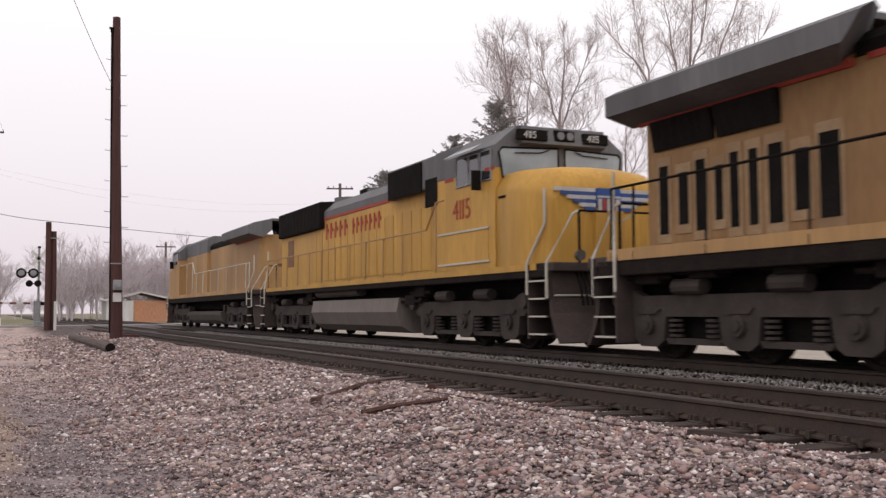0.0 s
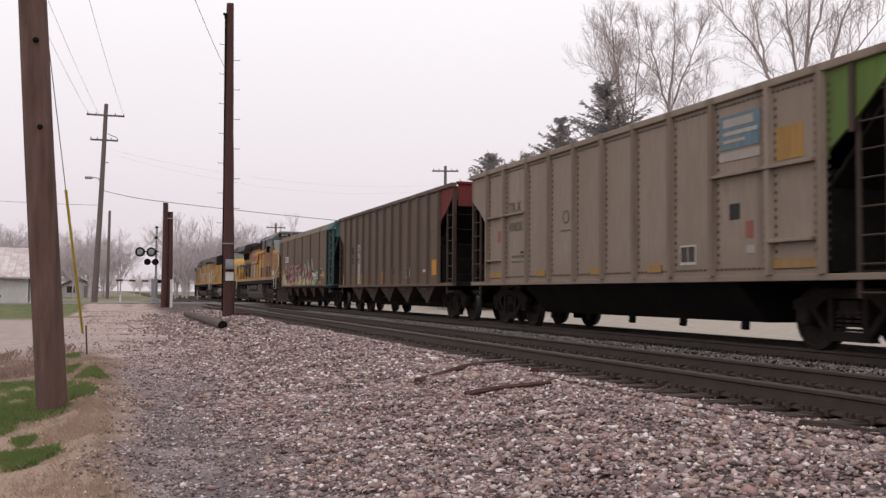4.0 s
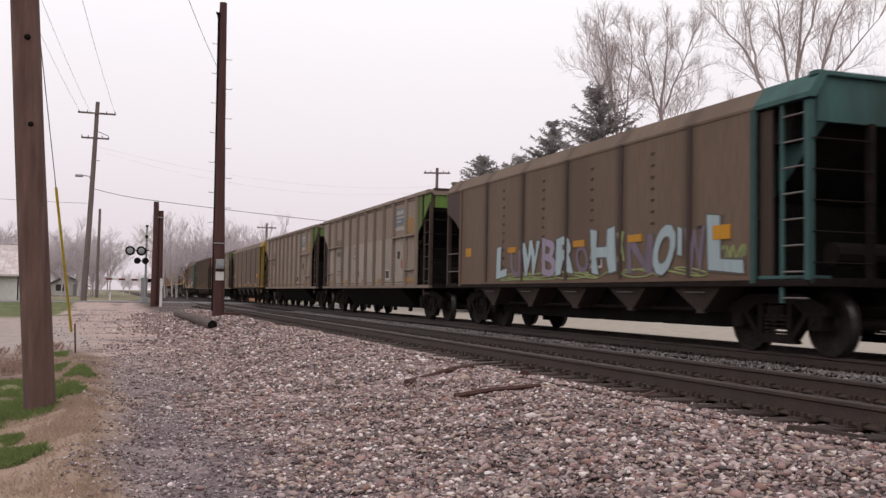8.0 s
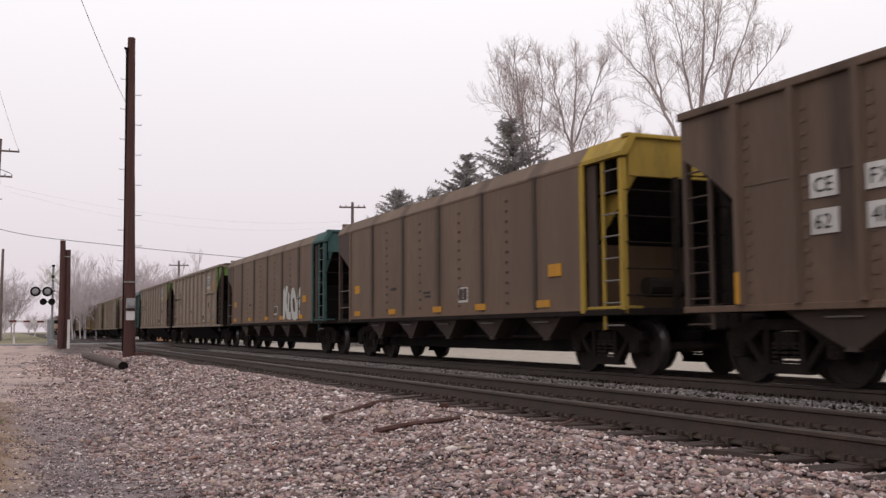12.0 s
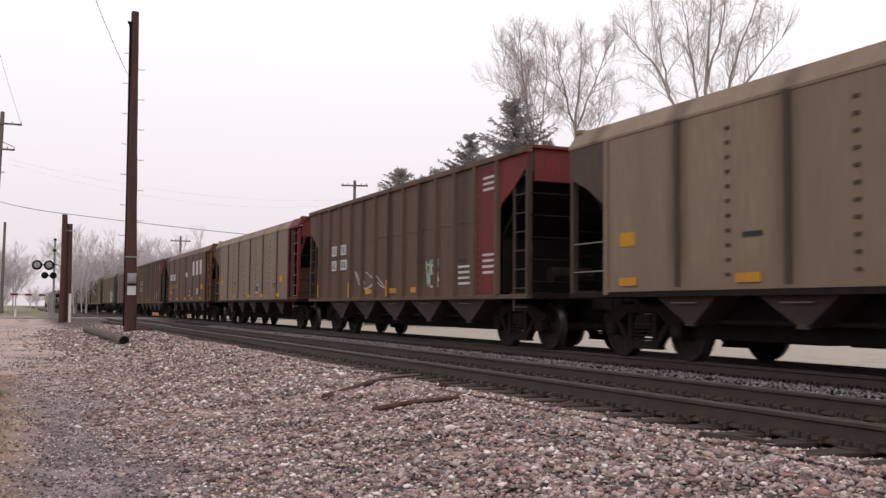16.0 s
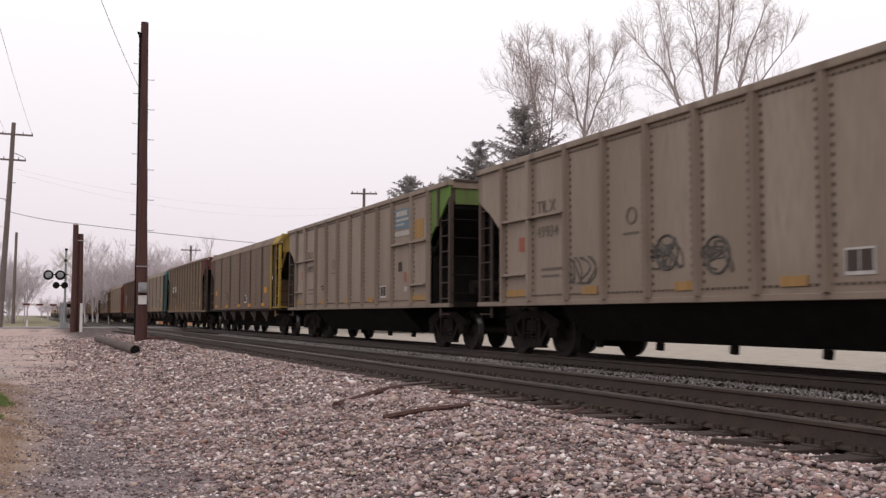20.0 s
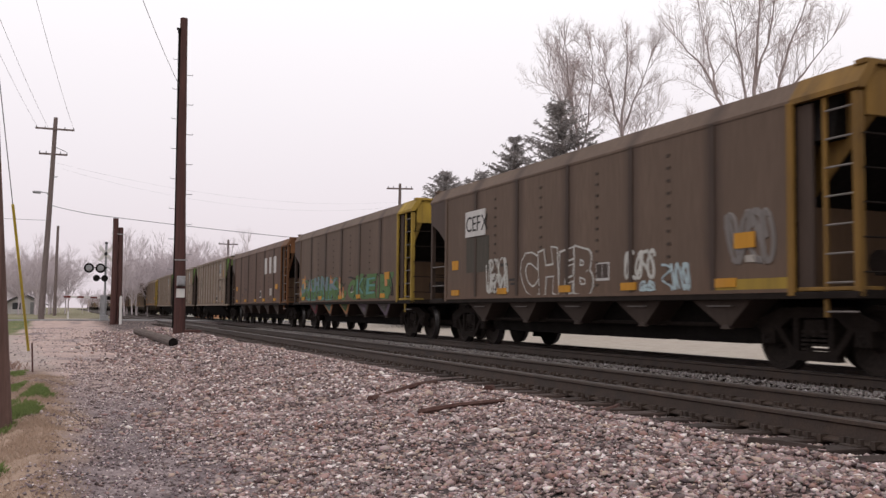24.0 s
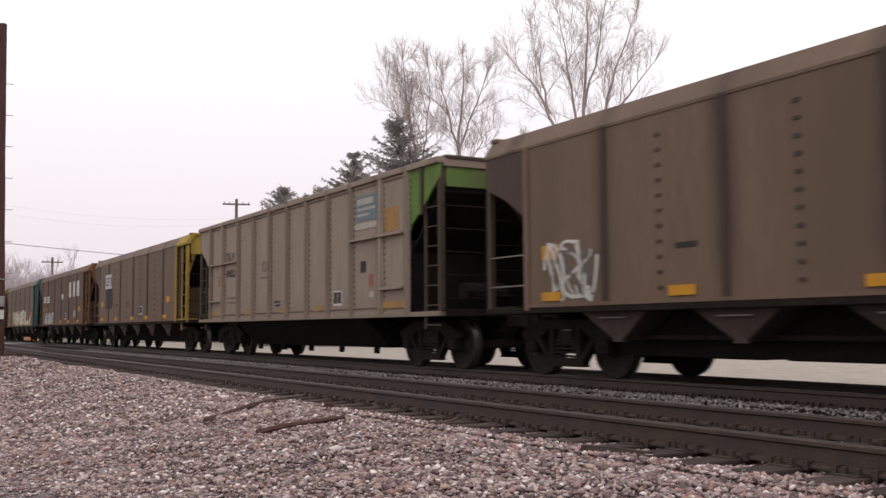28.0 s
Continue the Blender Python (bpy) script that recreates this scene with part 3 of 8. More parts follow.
def build_track(mid, label):
    root = thing("railway_track", label, "railway track", pose(mid, 0, 0), group="tracks", kind="structure")
    for x in (-0.7525, 0.7525):
        r = part("rail", rail_kit(-40, 700), M["rail"], root, at=pose(x, 0, 0))
        part("rail_head", Kit().box(-0.026, 0.026, -40, 700, -0.001, 0.003), M["shine"], r, "worn steel running surface")
    tie = Kit().box(-1.3, 1.3, -0.115, 0.115, -0.36, -0.178, 0.012).mesh("sleeper", M["tie"])
    fast = Kit()
    for x in (-0.7525, 0.7525):
        fast.box(x - 0.17, x + 0.17, -0.09, 0.09, -0.18, -0.168)
        for dx in (-0.1, 0.1):
            for dy in (-0.05, 0.05):
                fast.box(x + dx - 0.018, x + dx + 0.018, dy - 0.018, dy + 0.018, -0.17, -0.125)
        for dy in (-0.15, 0.15):
            fast.box(x - 0.085, x + 0.085, dy - 0.02, dy + 0.02, -0.19, -0.13)
    fast = fast.mesh("rail_fastening", M["rail"])
    r2 = random.Random(mid)
    y = -3.0
    while y < 48:
        dx = r2.uniform(-0.07, 0.07)
        t = part("sleeper", tie, M["tie"], root, at=pose(dx, y, r2.uniform(-0.012, 0.0), 0, 0, r2.uniform(-1.2, 1.2)))
        part("rail_fastening", fast, M["rail"], t, at=pose(-dx, 0, 0))
        y += 0.51
    far = Kit()
    while y < 240:
        far.box(-1.3, 1.3, y - 0.11, y + 0.11, -0.36, -0.18)
        y += 0.51
    tagged(part("sleeper_run", far, M["tie"], root), "dark sleepers running on to the distance", kind="stuff")


build_track(NEAR, "empty near track with dark worn rails and tarred sleepers")
build_track(TRAIN, "far track with dark rails carrying the coal train")


# ---- poles, wires and wayside things ----
def gz1(x, y):
    return float(ground_z(x, y))


def rough_pole(h, r0, r1, lean=(0.0, 0.0), seed=0, sides=14):
    """A tapered round pole with slow bends and dents."""
    rr, kit, n = random.Random(seed), Kit(), 26
    vs = []
    for i in range(n):
        f = i / (n - 1)
        cx, cy = lean[0] * f + 0.012 * math.sin(5 * f + seed), lean[1] * f + 0.012 * math.cos(4 * f + seed)
        for k in range(sides):
            a = 2 * math.pi * k / sides
            r = (r0 + (r1 - r0) * f) * (1 + 0.05 * noise.noise((3 * math.cos(a) + seed, 3 * math.sin(a), 9 * f)))
            vs.append((cx + r * math.cos(a), cy + r * math.sin(a), -0.3 + (h + 0.3) * f))
    fs = [(i * sides + k, i * sides + (k + 1) % sides, (i + 1) * sides + (k + 1) % sides, (i + 1) * sides + k) for i in range(n - 1) for k in range(sides)]
    fs.append(tuple((n - 1) * sides + k for k in range(sides)))
    return kit.add(vs, fs)


def sag(a, b, drop, n=24):
    a, b = Vector(a), Vector(b)
    return [a.lerp(b, i / n) + Vector((0, 0, -4 * drop * (i / n) * (1 - i / n))) for i in range(n + 1)]


def near_pole():
    x, y = -0.63, 11.5
    root = thing("utility_pole", "brown weathered wooden utility pole standing in grass", "utility pole", pose(x, y, gz1(x, y)), group="wooden poles")
    part("pole_shaft", rough_pole(11.0, 0.165, 0.125, (-0.77, 0.1), 3, 18), M["pole"], root)
    for z, a in ((5.2, 2.4), (4.05, 2.6), (5.9, 2.2), (3.1, 2.5)):
        part("knot", Kit().tube([(-0.77 * z / 11 + 0.0, -0.11, z), (-0.77 * z / 11 + 0.0, -0.158, z)], 0.035, 8, 0.02), M["black"], root)


def stub_pole():
    x, y = 3.62, 34.5
    root = thing("utility_pole", "tall dark cut-off wooden pole with climbing steps and conduit", "utility pole", pose(x, y, gz1(x, y)), group="wooden poles")
    h = 10.95
    part("pole_shaft", rough_pole(h, 0.215, 0.125, (-0.12, 0), 8, 16), M["pole_dark"], root)
    part("conduit", Kit().tube([(-0.2, -0.05, 0.2), (-0.22, -0.05, 5), (-0.26, -0.05, h - 0.5)], 0.04, 8), M["black"], root, "dark cable conduit")
    part("weatherhead", Kit().tube([(-0.26, -0.05, h - 0.55), (-0.27, -0.08, h - 0.4), (-0.34, -0.1, h - 0.42)], 0.055, 8), M["black"], root)
    for i in range(15):
        z = 2.2 + 0.52 * i
        r = 0.215 - 0.09 * z / h
        s = 1 if i % 2 else -1
        c = -0.12 * z / h
        part("climbing_step", Kit().tube([(c + s * r * 0.7, 0, z), (c + s * (r + 0.19), 0, z), (c + s * (r + 0.2), 0, z + 0.04)], 0.012, 5), M["galv"], root)
    part("meter_box", Kit().box(-0.14, 0.14, -0.34, -0.19, 1.63, 1.97, 0.02).tube([(0, -0.34, 1.8), (0, -0.41, 1.8)], 0.1, 14), M["galv"], root, "grey electric meter")
    part("notice_plate", Kit().box(-0.14, 0.14, -0.235, -0.215, 1.24, 1.54), M["white"], root, "faded white notice")
    part("strap", Kit().box(-0.23, 0.21, -0.225, -0.2, 2.5, 2.54), M["galv"], root)
    part("brace_block", Kit().box(0.12, 0.75, -0.14, 0.14, -0.05, 0.14, 0.02), M["pole_dark"], root, "low timber block at the foot")


def wooden_log():
    a, b = Vector((2.83, 28.3, 0)), Vector((2.6, 40.0, 0))
    kit, n, sides, vs = Kit(), 12, 12, []
    for i in range(n):
        p = a.lerp(b, i / (n - 1))
        z = gz1(p.x, p.y) + 0.13
        for k in range(sides):
            t = 2 * math.pi * k / sides
            r = 0.138 * (1 + 0.12 * noise.noise((4 * math.cos(t), i * 0.7, 4 * math.sin(t))))
            vs.append((p.x + r * math.cos(t), p.y, z + r * math.sin(t)))
    fs = [(i * sides + k, i * sides + (k + 1) % sides, (i + 1) * sides + (k + 1) % sides, (i + 1) * sides + k) for i in range(n - 1) for k in range(sides)]
    fs += [tuple(range(sides)), tuple((n - 1) * sides + k for k in range(sides))]
    root = thing("log", "fallen grey-brown pole lying on the gravel", "log")
    part("log_body", kit.add(vs, fs), M["log"], root)
    z = gz1(a.x, a.y) + 0.13
    part("log_end", Kit().tube([(a.x, a.y - 0.02, z), (a.x, a.y + 0.0, z)], 0.13, 12), M["black"], root, "dark rotten core at the cut end")


def street_pole():
    x, y = -1.62, 74.5
    root = thing("utility_pole", "leaning grey wooden power pole with crossarms and lamp", "utility pole", pose(x, y, gz1(x, y)), group="wooden poles")
    h, lx = 14.4, 0.5
    part("pole_shaft", rough_pole(h, 0.22, 0.14, (lx, 0), 5, 10), M["pole_grey"], root)
    for z, w, dy in ((13.55, 1.3, 0), (11.75, 0.95, 0.6)):
        c = lx * z / h
        arm = part("crossarm", Kit().box(c - w, c + w, -0.2 + dy * 0.1, -0.1 + dy * 0.1, z - 0.06, z + 0.06), M["pole_grey"], root)
        for s in (-0.95, -0.5, 0.5, 0.95):
            part("insulator", Kit().tube([(c + s * w, -0.15, z + 0.05), (c + s * w, -0.15, z + 0.2)], 0.05, 6, 0.03), M["galv"], arm)
    part("side_bracket", Kit().tube([(0.47, 0, 12.3), (1.25, 0, 12.0)], 0.03, 5), M["galv"], root)
    part("transformer_bracket", Kit().tube([(0.3, -0.1, 10.1), (0.75, -0.1, 10.15)], 0.035, 5), M["galv"], root)
    lamp = part("lamp_arm", Kit().tube([(0.35, 0, 8.4), (0.1, -0.2, 8.95), (-0.35, -0.3, 9.0)], 0.035, 6), M["galv"], root)
    part("lamp_head", Kit().box(-0.85, -0.3, -0.45, -0.15, 8.87, 9.05, 0.06), M["galv"], lamp, "grey cobra-head street lamp")
    x2, y2 = -1.32, 128.0
    root = thing("utility_pole", "thin distant dark pole beside the street", "utility pole", pose(x2, y2, gz1(x2, y2)), group="wooden poles")
    part("pole_shaft", rough_pole(11.0, 0.2, 0.15, (0.1, 0), 7, 8), M["pole_grey"], root)


def twin_posts():
    x, y = 2.72, 63.5
    root = thing("utility_pole", "pair of dark cut-off wooden poles bolted together", "utility pole", pose(x, y, gz1(x, y)), group="wooden poles")
    part("pole_shaft", rough_pole(6.55, 0.19, 0.16, (-0.02, 0), 11, 10), M["pole_dark"], root)
    part("pole_shaft", rough_pole(6.0, 0.19, 0.16, (0.0, 0), 12, 10), M["pole_dark"], root, at=pose(0.3, 0.15, 0))
    part("pipe_guard", Kit().box(0.34, 0.5, -0.2, -0.1, 0.0, 1.75), M["white"], root, "white plastic cable guard")
    part("bolt_bracket", Kit().tube([(-0.25, -0.1, 5.6), (0.55, -0.1, 5.55)], 0.03, 5), M["galv"], root)


def guy_wire():
    x, y = -0.60, 20.9
    z = gz1(x, y)
    root = thing("guy_wire", "steel guy wire with long yellow plastic guard", "guy wire", group="wires")
    a, b = Vector((x, y, z)), Vector((-1.9, 14.2, 11.0))
    part("anchor_rod", Kit().tube([a + Vector((0.03, 0, 0)), a + Vector((0.0, 0.0, 0.6))], 0.018, 6), M["pole_dark"], root, "rusty anchor rod")
    part("guard", Kit().tube([a.lerp(b, f) for f in (0.04, 0.15, 0.272)], 0.026, 8), M["guard_yellow"], root, "yellow plastic guard")
    part("strand", Kit().tube([a.lerp(b, 0.05), b], 0.008, 5), M["wire"], root)


def crossing_signal():
    x, y = 2.3, 66.5
    root = thing("crossing_signal", "railway crossing signal with round lamps and crossbuck", "crossing signal", pose(x, y, gz1(x, y)))
    part("mast", Kit().tube([(0, 0, 0), (0, 0, 4.95)], 0.07, 8), M["galv"], root)
    part("base", Kit().box(-0.25, 0.25, -0.25, 0.25, -0.1, 0.35, 0.03), M["galv"], root)
    for s in (1, -1):
        part("crossbuck_board", Kit().box(-0.6, 0.6, -0.02, 0.02, -0.1, 0.1), M["white"], root, at=pose(-0.02, -0.12, 4.3, 0, 48 * s, 0))
    part("lamp_arm", Kit().tube([(-1.15, -0.1, 3.4), (0.15, -0.1, 3.4)], 0.04, 6), M["black"], root)
    for cx in (-1.02, -0.32):
        lens = part("lamp_hood", Kit().tube([(cx, -0.16, 3.36), (cx, -0.2, 3.36)], 0.31, 20), M["black"], root, "round black lamp target")
        part("lens", Kit().tube([(cx, -0.2, 3.36), (cx, -0.24, 3.36)], 0.2, 18, 0.16), M["galv"], lens, "pale lamp lens")
    part("lamp_arm", Kit().tube([(-0.7, 0.1, 2.72), (0.1, 0.1, 2.72)], 0.04, 6), M["black"], root)
    for cx in (-0.55, -0.05):
        part("lamp_hood", Kit().tube([(cx, 0.0, 2.72), (cx, -0.3, 2.72)], 0.21, 14), M["black"], root, "black lamp hood seen from behind")
    part("bell", Kit().tube([(0, 0, 4.95), (0, 0, 5.07)], 0.12, 10, 0.08), M["black"], root)
    gate = thing("crossing_gate", "lowered red and white striped crossing gate arm", "crossing gate", pose(x - 0.05, y + 0.6, gz1(x, y)))
    part("gate_stand", Kit().box(-0.2, 0.2, -0.2, 0.2, 0.0, 1.65, 0.04), M["galv"], gate)
    red = painted("gate_red", (0.16, 0.035, 0.03))
    for i in range(6):
        part("gate_stripe", Kit().box(-0.4 * (i + 1), -0.4 * i, -0.02, 0.02, 1.42 + 0.006 * i, 1.54 + 0.006 * i), (M["white"], red)[i % 2], gate)
    part("counterweight", Kit().box(0.1, 0.6, -0.06, 0.06, 1.35, 1.58), M["black"], gate)
    post = thing("marker_post", "short white marker post by the street", "marker post", pose(0.15, 78.0, gz1(0.15, 78.0)))
    part("post_body", Kit().box(-0.07, 0.07, -0.05, 0.05, 0, 0.75, 0.02), M["white"], post)


def far_cross_pole(az, dist, h, cut, label):
    x, y = dist * math.sin(radians(az)), dist * math.cos(radians(az))
    root = thing("utility_pole", label, "utility pole", pose(x, y, -0.4, 0, 0, -az), group="wooden poles")
    part("pole_shaft", rough_pole(h, 0.2, 0.13, (0, 0), 21, 8), M["pole_grey"], root)
    for z in cut:
        arm = part("crossarm", Kit().box(-1.25, 1.25, -0.2, -0.08, z - 0.07, z + 0.07), M["pole_grey"], root)
        for s in (-1.1, -0.6, 0.6, 1.1):
            part("insulator", Kit().tube([(s, -0.14, z + 0.06), (s, -0.14, z + 0.24)], 0.06, 6, 0.04), M["galv"], arm)


def wires():
    def cable(label, pts, r):
        ob = thing("overhead_wire", label, "cable", group="wires")
        part("strand", Kit().tube(pts, r, 4), M["wire"], ob)
    cable("service drop cable rising from the dark pole", sag((3.45, 34.4, 8.35), (-1.6, 11.2, 10.6), 0.55), 0.008)
    cable("long black cable crossing over both tracks", sag((-1.3, 74.3, 8.0), (2.7, 63.4, 6.35), 0.1), 0.02)
    cable("long black cable crossing over both tracks", sag((2.7, 63.4, 6.35), (30, 60, 4.6), 0.25), 0.017)
    cable("thin cable along the street", sag((-30, 72, 8.5), (-1.3, 74.3, 6.9), 0.5), 0.012)
    for dx, z in ((-1.2, 13.9), (-0.5, 13.9), (1.2, 13.9)):
        cable("power line along the street", sag((-1.1 + dx, 74.4, z - 0.4), (-3.6 + dx * 0.8, 6.0, 11.5), 0.6), 0.008)
    cable("power line beyond the tracks", sag((-0.5, 74.4, 10.6), (29, 88, 10.7), 1.4), 0.003)
    cable("power line beyond the tracks", sag((-0.9, 74.4, 11.0), (29, 88, 11.1), 1.1), 0.003)


near_pole()
stub_pole()
wooden_log()
street_pole()
twin_posts()
guy_wire()
crossing_signal()
far_cross_pole(18.44, 92, 13.2, (12.7,), "distant power pole with a crossarm beyond the train")
far_cross_pole(8.6, 130, 10.2, (9.6,), "far power pole with a crossarm in the mist")
wires()


def street():
    kit = Kit()
    xs = [-90, -60, -40, -25, -12, -6, -2, 1, 3, 4.6, 12.2, 14, 18, 24, 40, 80]
    for a, b in zip(xs, xs[1:]):
        za, zb = gz1(a, 70) + 0.03, gz1(b, 70) + 0.03
        k = len(kit.v)
        kit.v += [(a, ROAD[0], za), (b, ROAD[0], zb), (b, ROAD[1], zb), (a, ROAD[1], za), (a, ROAD[0], za - 0.3), (b, ROAD[0], zb - 0.3), (b, ROAD[1], zb - 0.3), (a, ROAD[1], za - 0.3)]
        kit.f += [(k, k + 1, k + 2, k + 3), (k, k + 4, k + 5, k + 1), (k + 3, k + 2, k + 6, k + 7)]
    asphalt = mat("old_asphalt", (0.2, 0.185, 0.185), (0.15, 0.14, 0.14), rough=0.9, scale=0.8, fine=30)
    solid("road", kit, asphalt, "grey asphalt street crossing the tracks", "road", kind="structure")


street()


def debris():
    def gz1(x, y):
        return float(ground_z(x, y) + unevenness([x], [y])[0])

    def stick(pts, r, label, m, flat=0.5):
        ob = thing("wood_scrap", label, "wood scrap", group="wood scraps on the ballast")
        vs, n = [], len(pts)
        za, zb = gz1(*pts[0][:2]) + 0.04, gz1(*pts[-1][:2]) + 0.04
        rise = [za + (zb - za) * i / (n - 1) for i in range(n)]
        kit = Kit().tube([(x, y, max(z, gz1(x, y) + 0.025) + dz * 0.3) for (x, y, dz), z in zip(pts, rise)], r, 6, r * 0.7)
        part("splinter", kit, m, ob)
    m = mat("rotten_wood", (0.075, 0.032, 0.026), (0.13, 0.08, 0.068), rough=0.9, scale=9, fine=60, bump=0.5)
    stick([(3.38, 11.15, 0), (3.8, 11.55, 0.03), (4.25, 11.95, 0.06), (4.66, 12.34, 0.05)], 0.045, "long reddish rotten tie splinter on ballast", m)
    stick([(4.5, 12.3, 0.05), (5.0, 12.75, 0.08), (5.55, 13.3, 0.05)], 0.022, "grey weathered stick on ballast", M["pole_grey"])
    stick([(3.46, 9.66, 0), (3.9, 9.68, 0.02), (4.41, 9.6, 0.01)], 0.034, "reddish rotten tie splinter on ballast", m)
    stick([(4.9, 11.15, 0.0), (5.02, 11.3, 0.03)], 0.075, "short dark chunk of rotten wood", m)
    stick([(5.0, 8.55, 0.0), (5.25, 8.75, 0.03), (5.5, 9.05, 0.02)], 0.035, "short dark splinter near the rail", m)
    stick([(4.85, 6.12, -0.02), (4.97, 5.9, 0.0), (5.08, 5.6, -0.02)], 0.06, "broken dark tie end in the stones", M["tie"])


debris()


# ---- house, truck and far buildings ----
def house():
    x, y = -13.6, 88.0
    root = thing("house", "white single-storey house with rust-mottled metal roof", "house", pose(x, y, -0.6, 0, 0, 0))
    roof = mat("rusty_metal_roof", (0.66, 0.6, 0.59), (0.34, 0.22, 0.2), rough=0.7, scale=1.6, fine=9, mix=0.4, bump=0.1)
    w, d, e, r = 7.0, 5.0, 2.35, 4.7
    part("wall", Kit().box(-w, w, -d, -d + 0.2, 0, e), M["white"], root)
    part("wall", Kit().box(-w, w, d - 0.2, d, 0, e), M["white"], root)
    for s in (-1, 1):
        part("wall", Kit().prism([(-d, 0), (d, 0), (d, e), (0, r - 0.2), (-d, e)], 0, s * w - 0.1, s * w + 0.1), M["white"], root)
    rp = part("roof", Kit().prism([(-d - 0.5, e - 0.1), (0, r), (d + 0.5, e - 0.1), (d + 0.5, e + 0.05), (0, r + 0.16), (-d - 0.5, e + 0.05)], 0, -w - 0.5, w + 0.5), roof, root, "rust-mottled pale metal roof")
    part("front_hip", Kit().add([(-2.6, -d - 0.8, e - 0.05), (4.9, -d - 0.8, e - 0.05), (4.9, d, e), (-2.6, d, e), (0.6, -1.4, 6.0), (1.4, -1.4, 6.0)], [(0, 1, 5, 4), (1, 2, 5), (2, 3, 4, 5), (3, 0, 4), (3, 2, 1, 0)]), roof, rp, "steep hipped front roof")
    for i in range(27):
        xx = -w - 0.4 + i * 0.55
        part("roof_seam", Kit().prism([(-d - 0.5, e + 0.05), (0, r + 0.16), (0, r + 0.2), (-d - 0.5, e + 0.09)], 0, xx, xx + 0.04), roof, rp)
    for xx, ww, z0, z1 in ((-0.8, 1.0, 1.0, 2.2), (1.4, 0.5, 1.2, 2.2), (-4.0, 0.9, 1.0, 2.2)):
        wd = part("window", Kit().box(xx, xx + ww, -d - 0.03, -d + 0.02, z0, z1), GLASS, root, "dark window pane")
        part("frame", Kit().box(xx - 0.08, xx + ww + 0.08, -d - 0.05, -d - 0.035, z1, z1 + 0.09).box(xx - 0.08, xx + ww + 0.08, -d - 0.05, -d - 0.035, z0 - 0.09, z0)
             .box(xx - 0.08, xx, -d - 0.05, -d - 0.035, z0, z1).box(xx + ww, xx + ww + 0.08, -d - 0.05, -d - 0.035, z0, z1), M["white"], wd)
    part("door", Kit().box(3.4, 4.3, -d - 0.04, -d, 0.1, 2.1), M["galv"], root, "pale grey door")
    part("chimney", Kit().box(-3.0, -2.5, 0.2, 0.7, r - 0.6, r + 0.8), M["pole_grey"], root)
    for xx, yy, ww, hh in ((-0.8, 165.0, 4.5, 1.6),):
        far = thing("house", "small white distant house beyond the street", "house", pose(xx - 5.2, yy, -0.5))
        part("wall", Kit().prism([(-3, 0), (3, 0), (3, hh), (0, hh + 1.5), (-3, hh)], 1, -3, 3), M["white"], far)
        part("roof", Kit().prism([(-3.4, hh - 0.1), (0, hh + 1.55), (3.4, hh - 0.1), (3.4, hh + 0.08), (0, hh + 1.75), (-3.4, hh + 0.08)], 1, -3.3, 3.3), M["roofgrey"], far)
        part("door", Kit().box(0.9, 1.8, -3.05, -3.0, 0, 2.0), M["galv"], far)
        part("window", Kit().box(-1.6, -0.4, -3.05, -3.0, 0.9, 1.9), GLASS, far)


def shed():
    """Low building beyond the crossing, half white, half orange."""
    x, y = 15.0, 122.0
    root = thing("shed", "low shed with white siding and orange doors", "shed", pose(x, y, -0.4))
    orange = painted("faded_orange", (0.55, 0.27, 0.15), (0.4, 0.25, 0.2), 0.6)
    part("wall", Kit().box(-3.6, -0.6, -3, 3, 0, 2.6), M["white"], root)
    part("wall", Kit().box(-0.6, 4.2, -2.8, 3, 0, 2.6), orange, root, "faded orange wall")
    part("roof", Kit().prism([(-3.9, 2.5), (0.3, 3.5), (4.6, 2.5), (4.6, 2.7), (0.3, 3.7), (-3.9, 2.7)], 1, -3.3, 3.3), M["white"], root, "pale low-pitched roof")


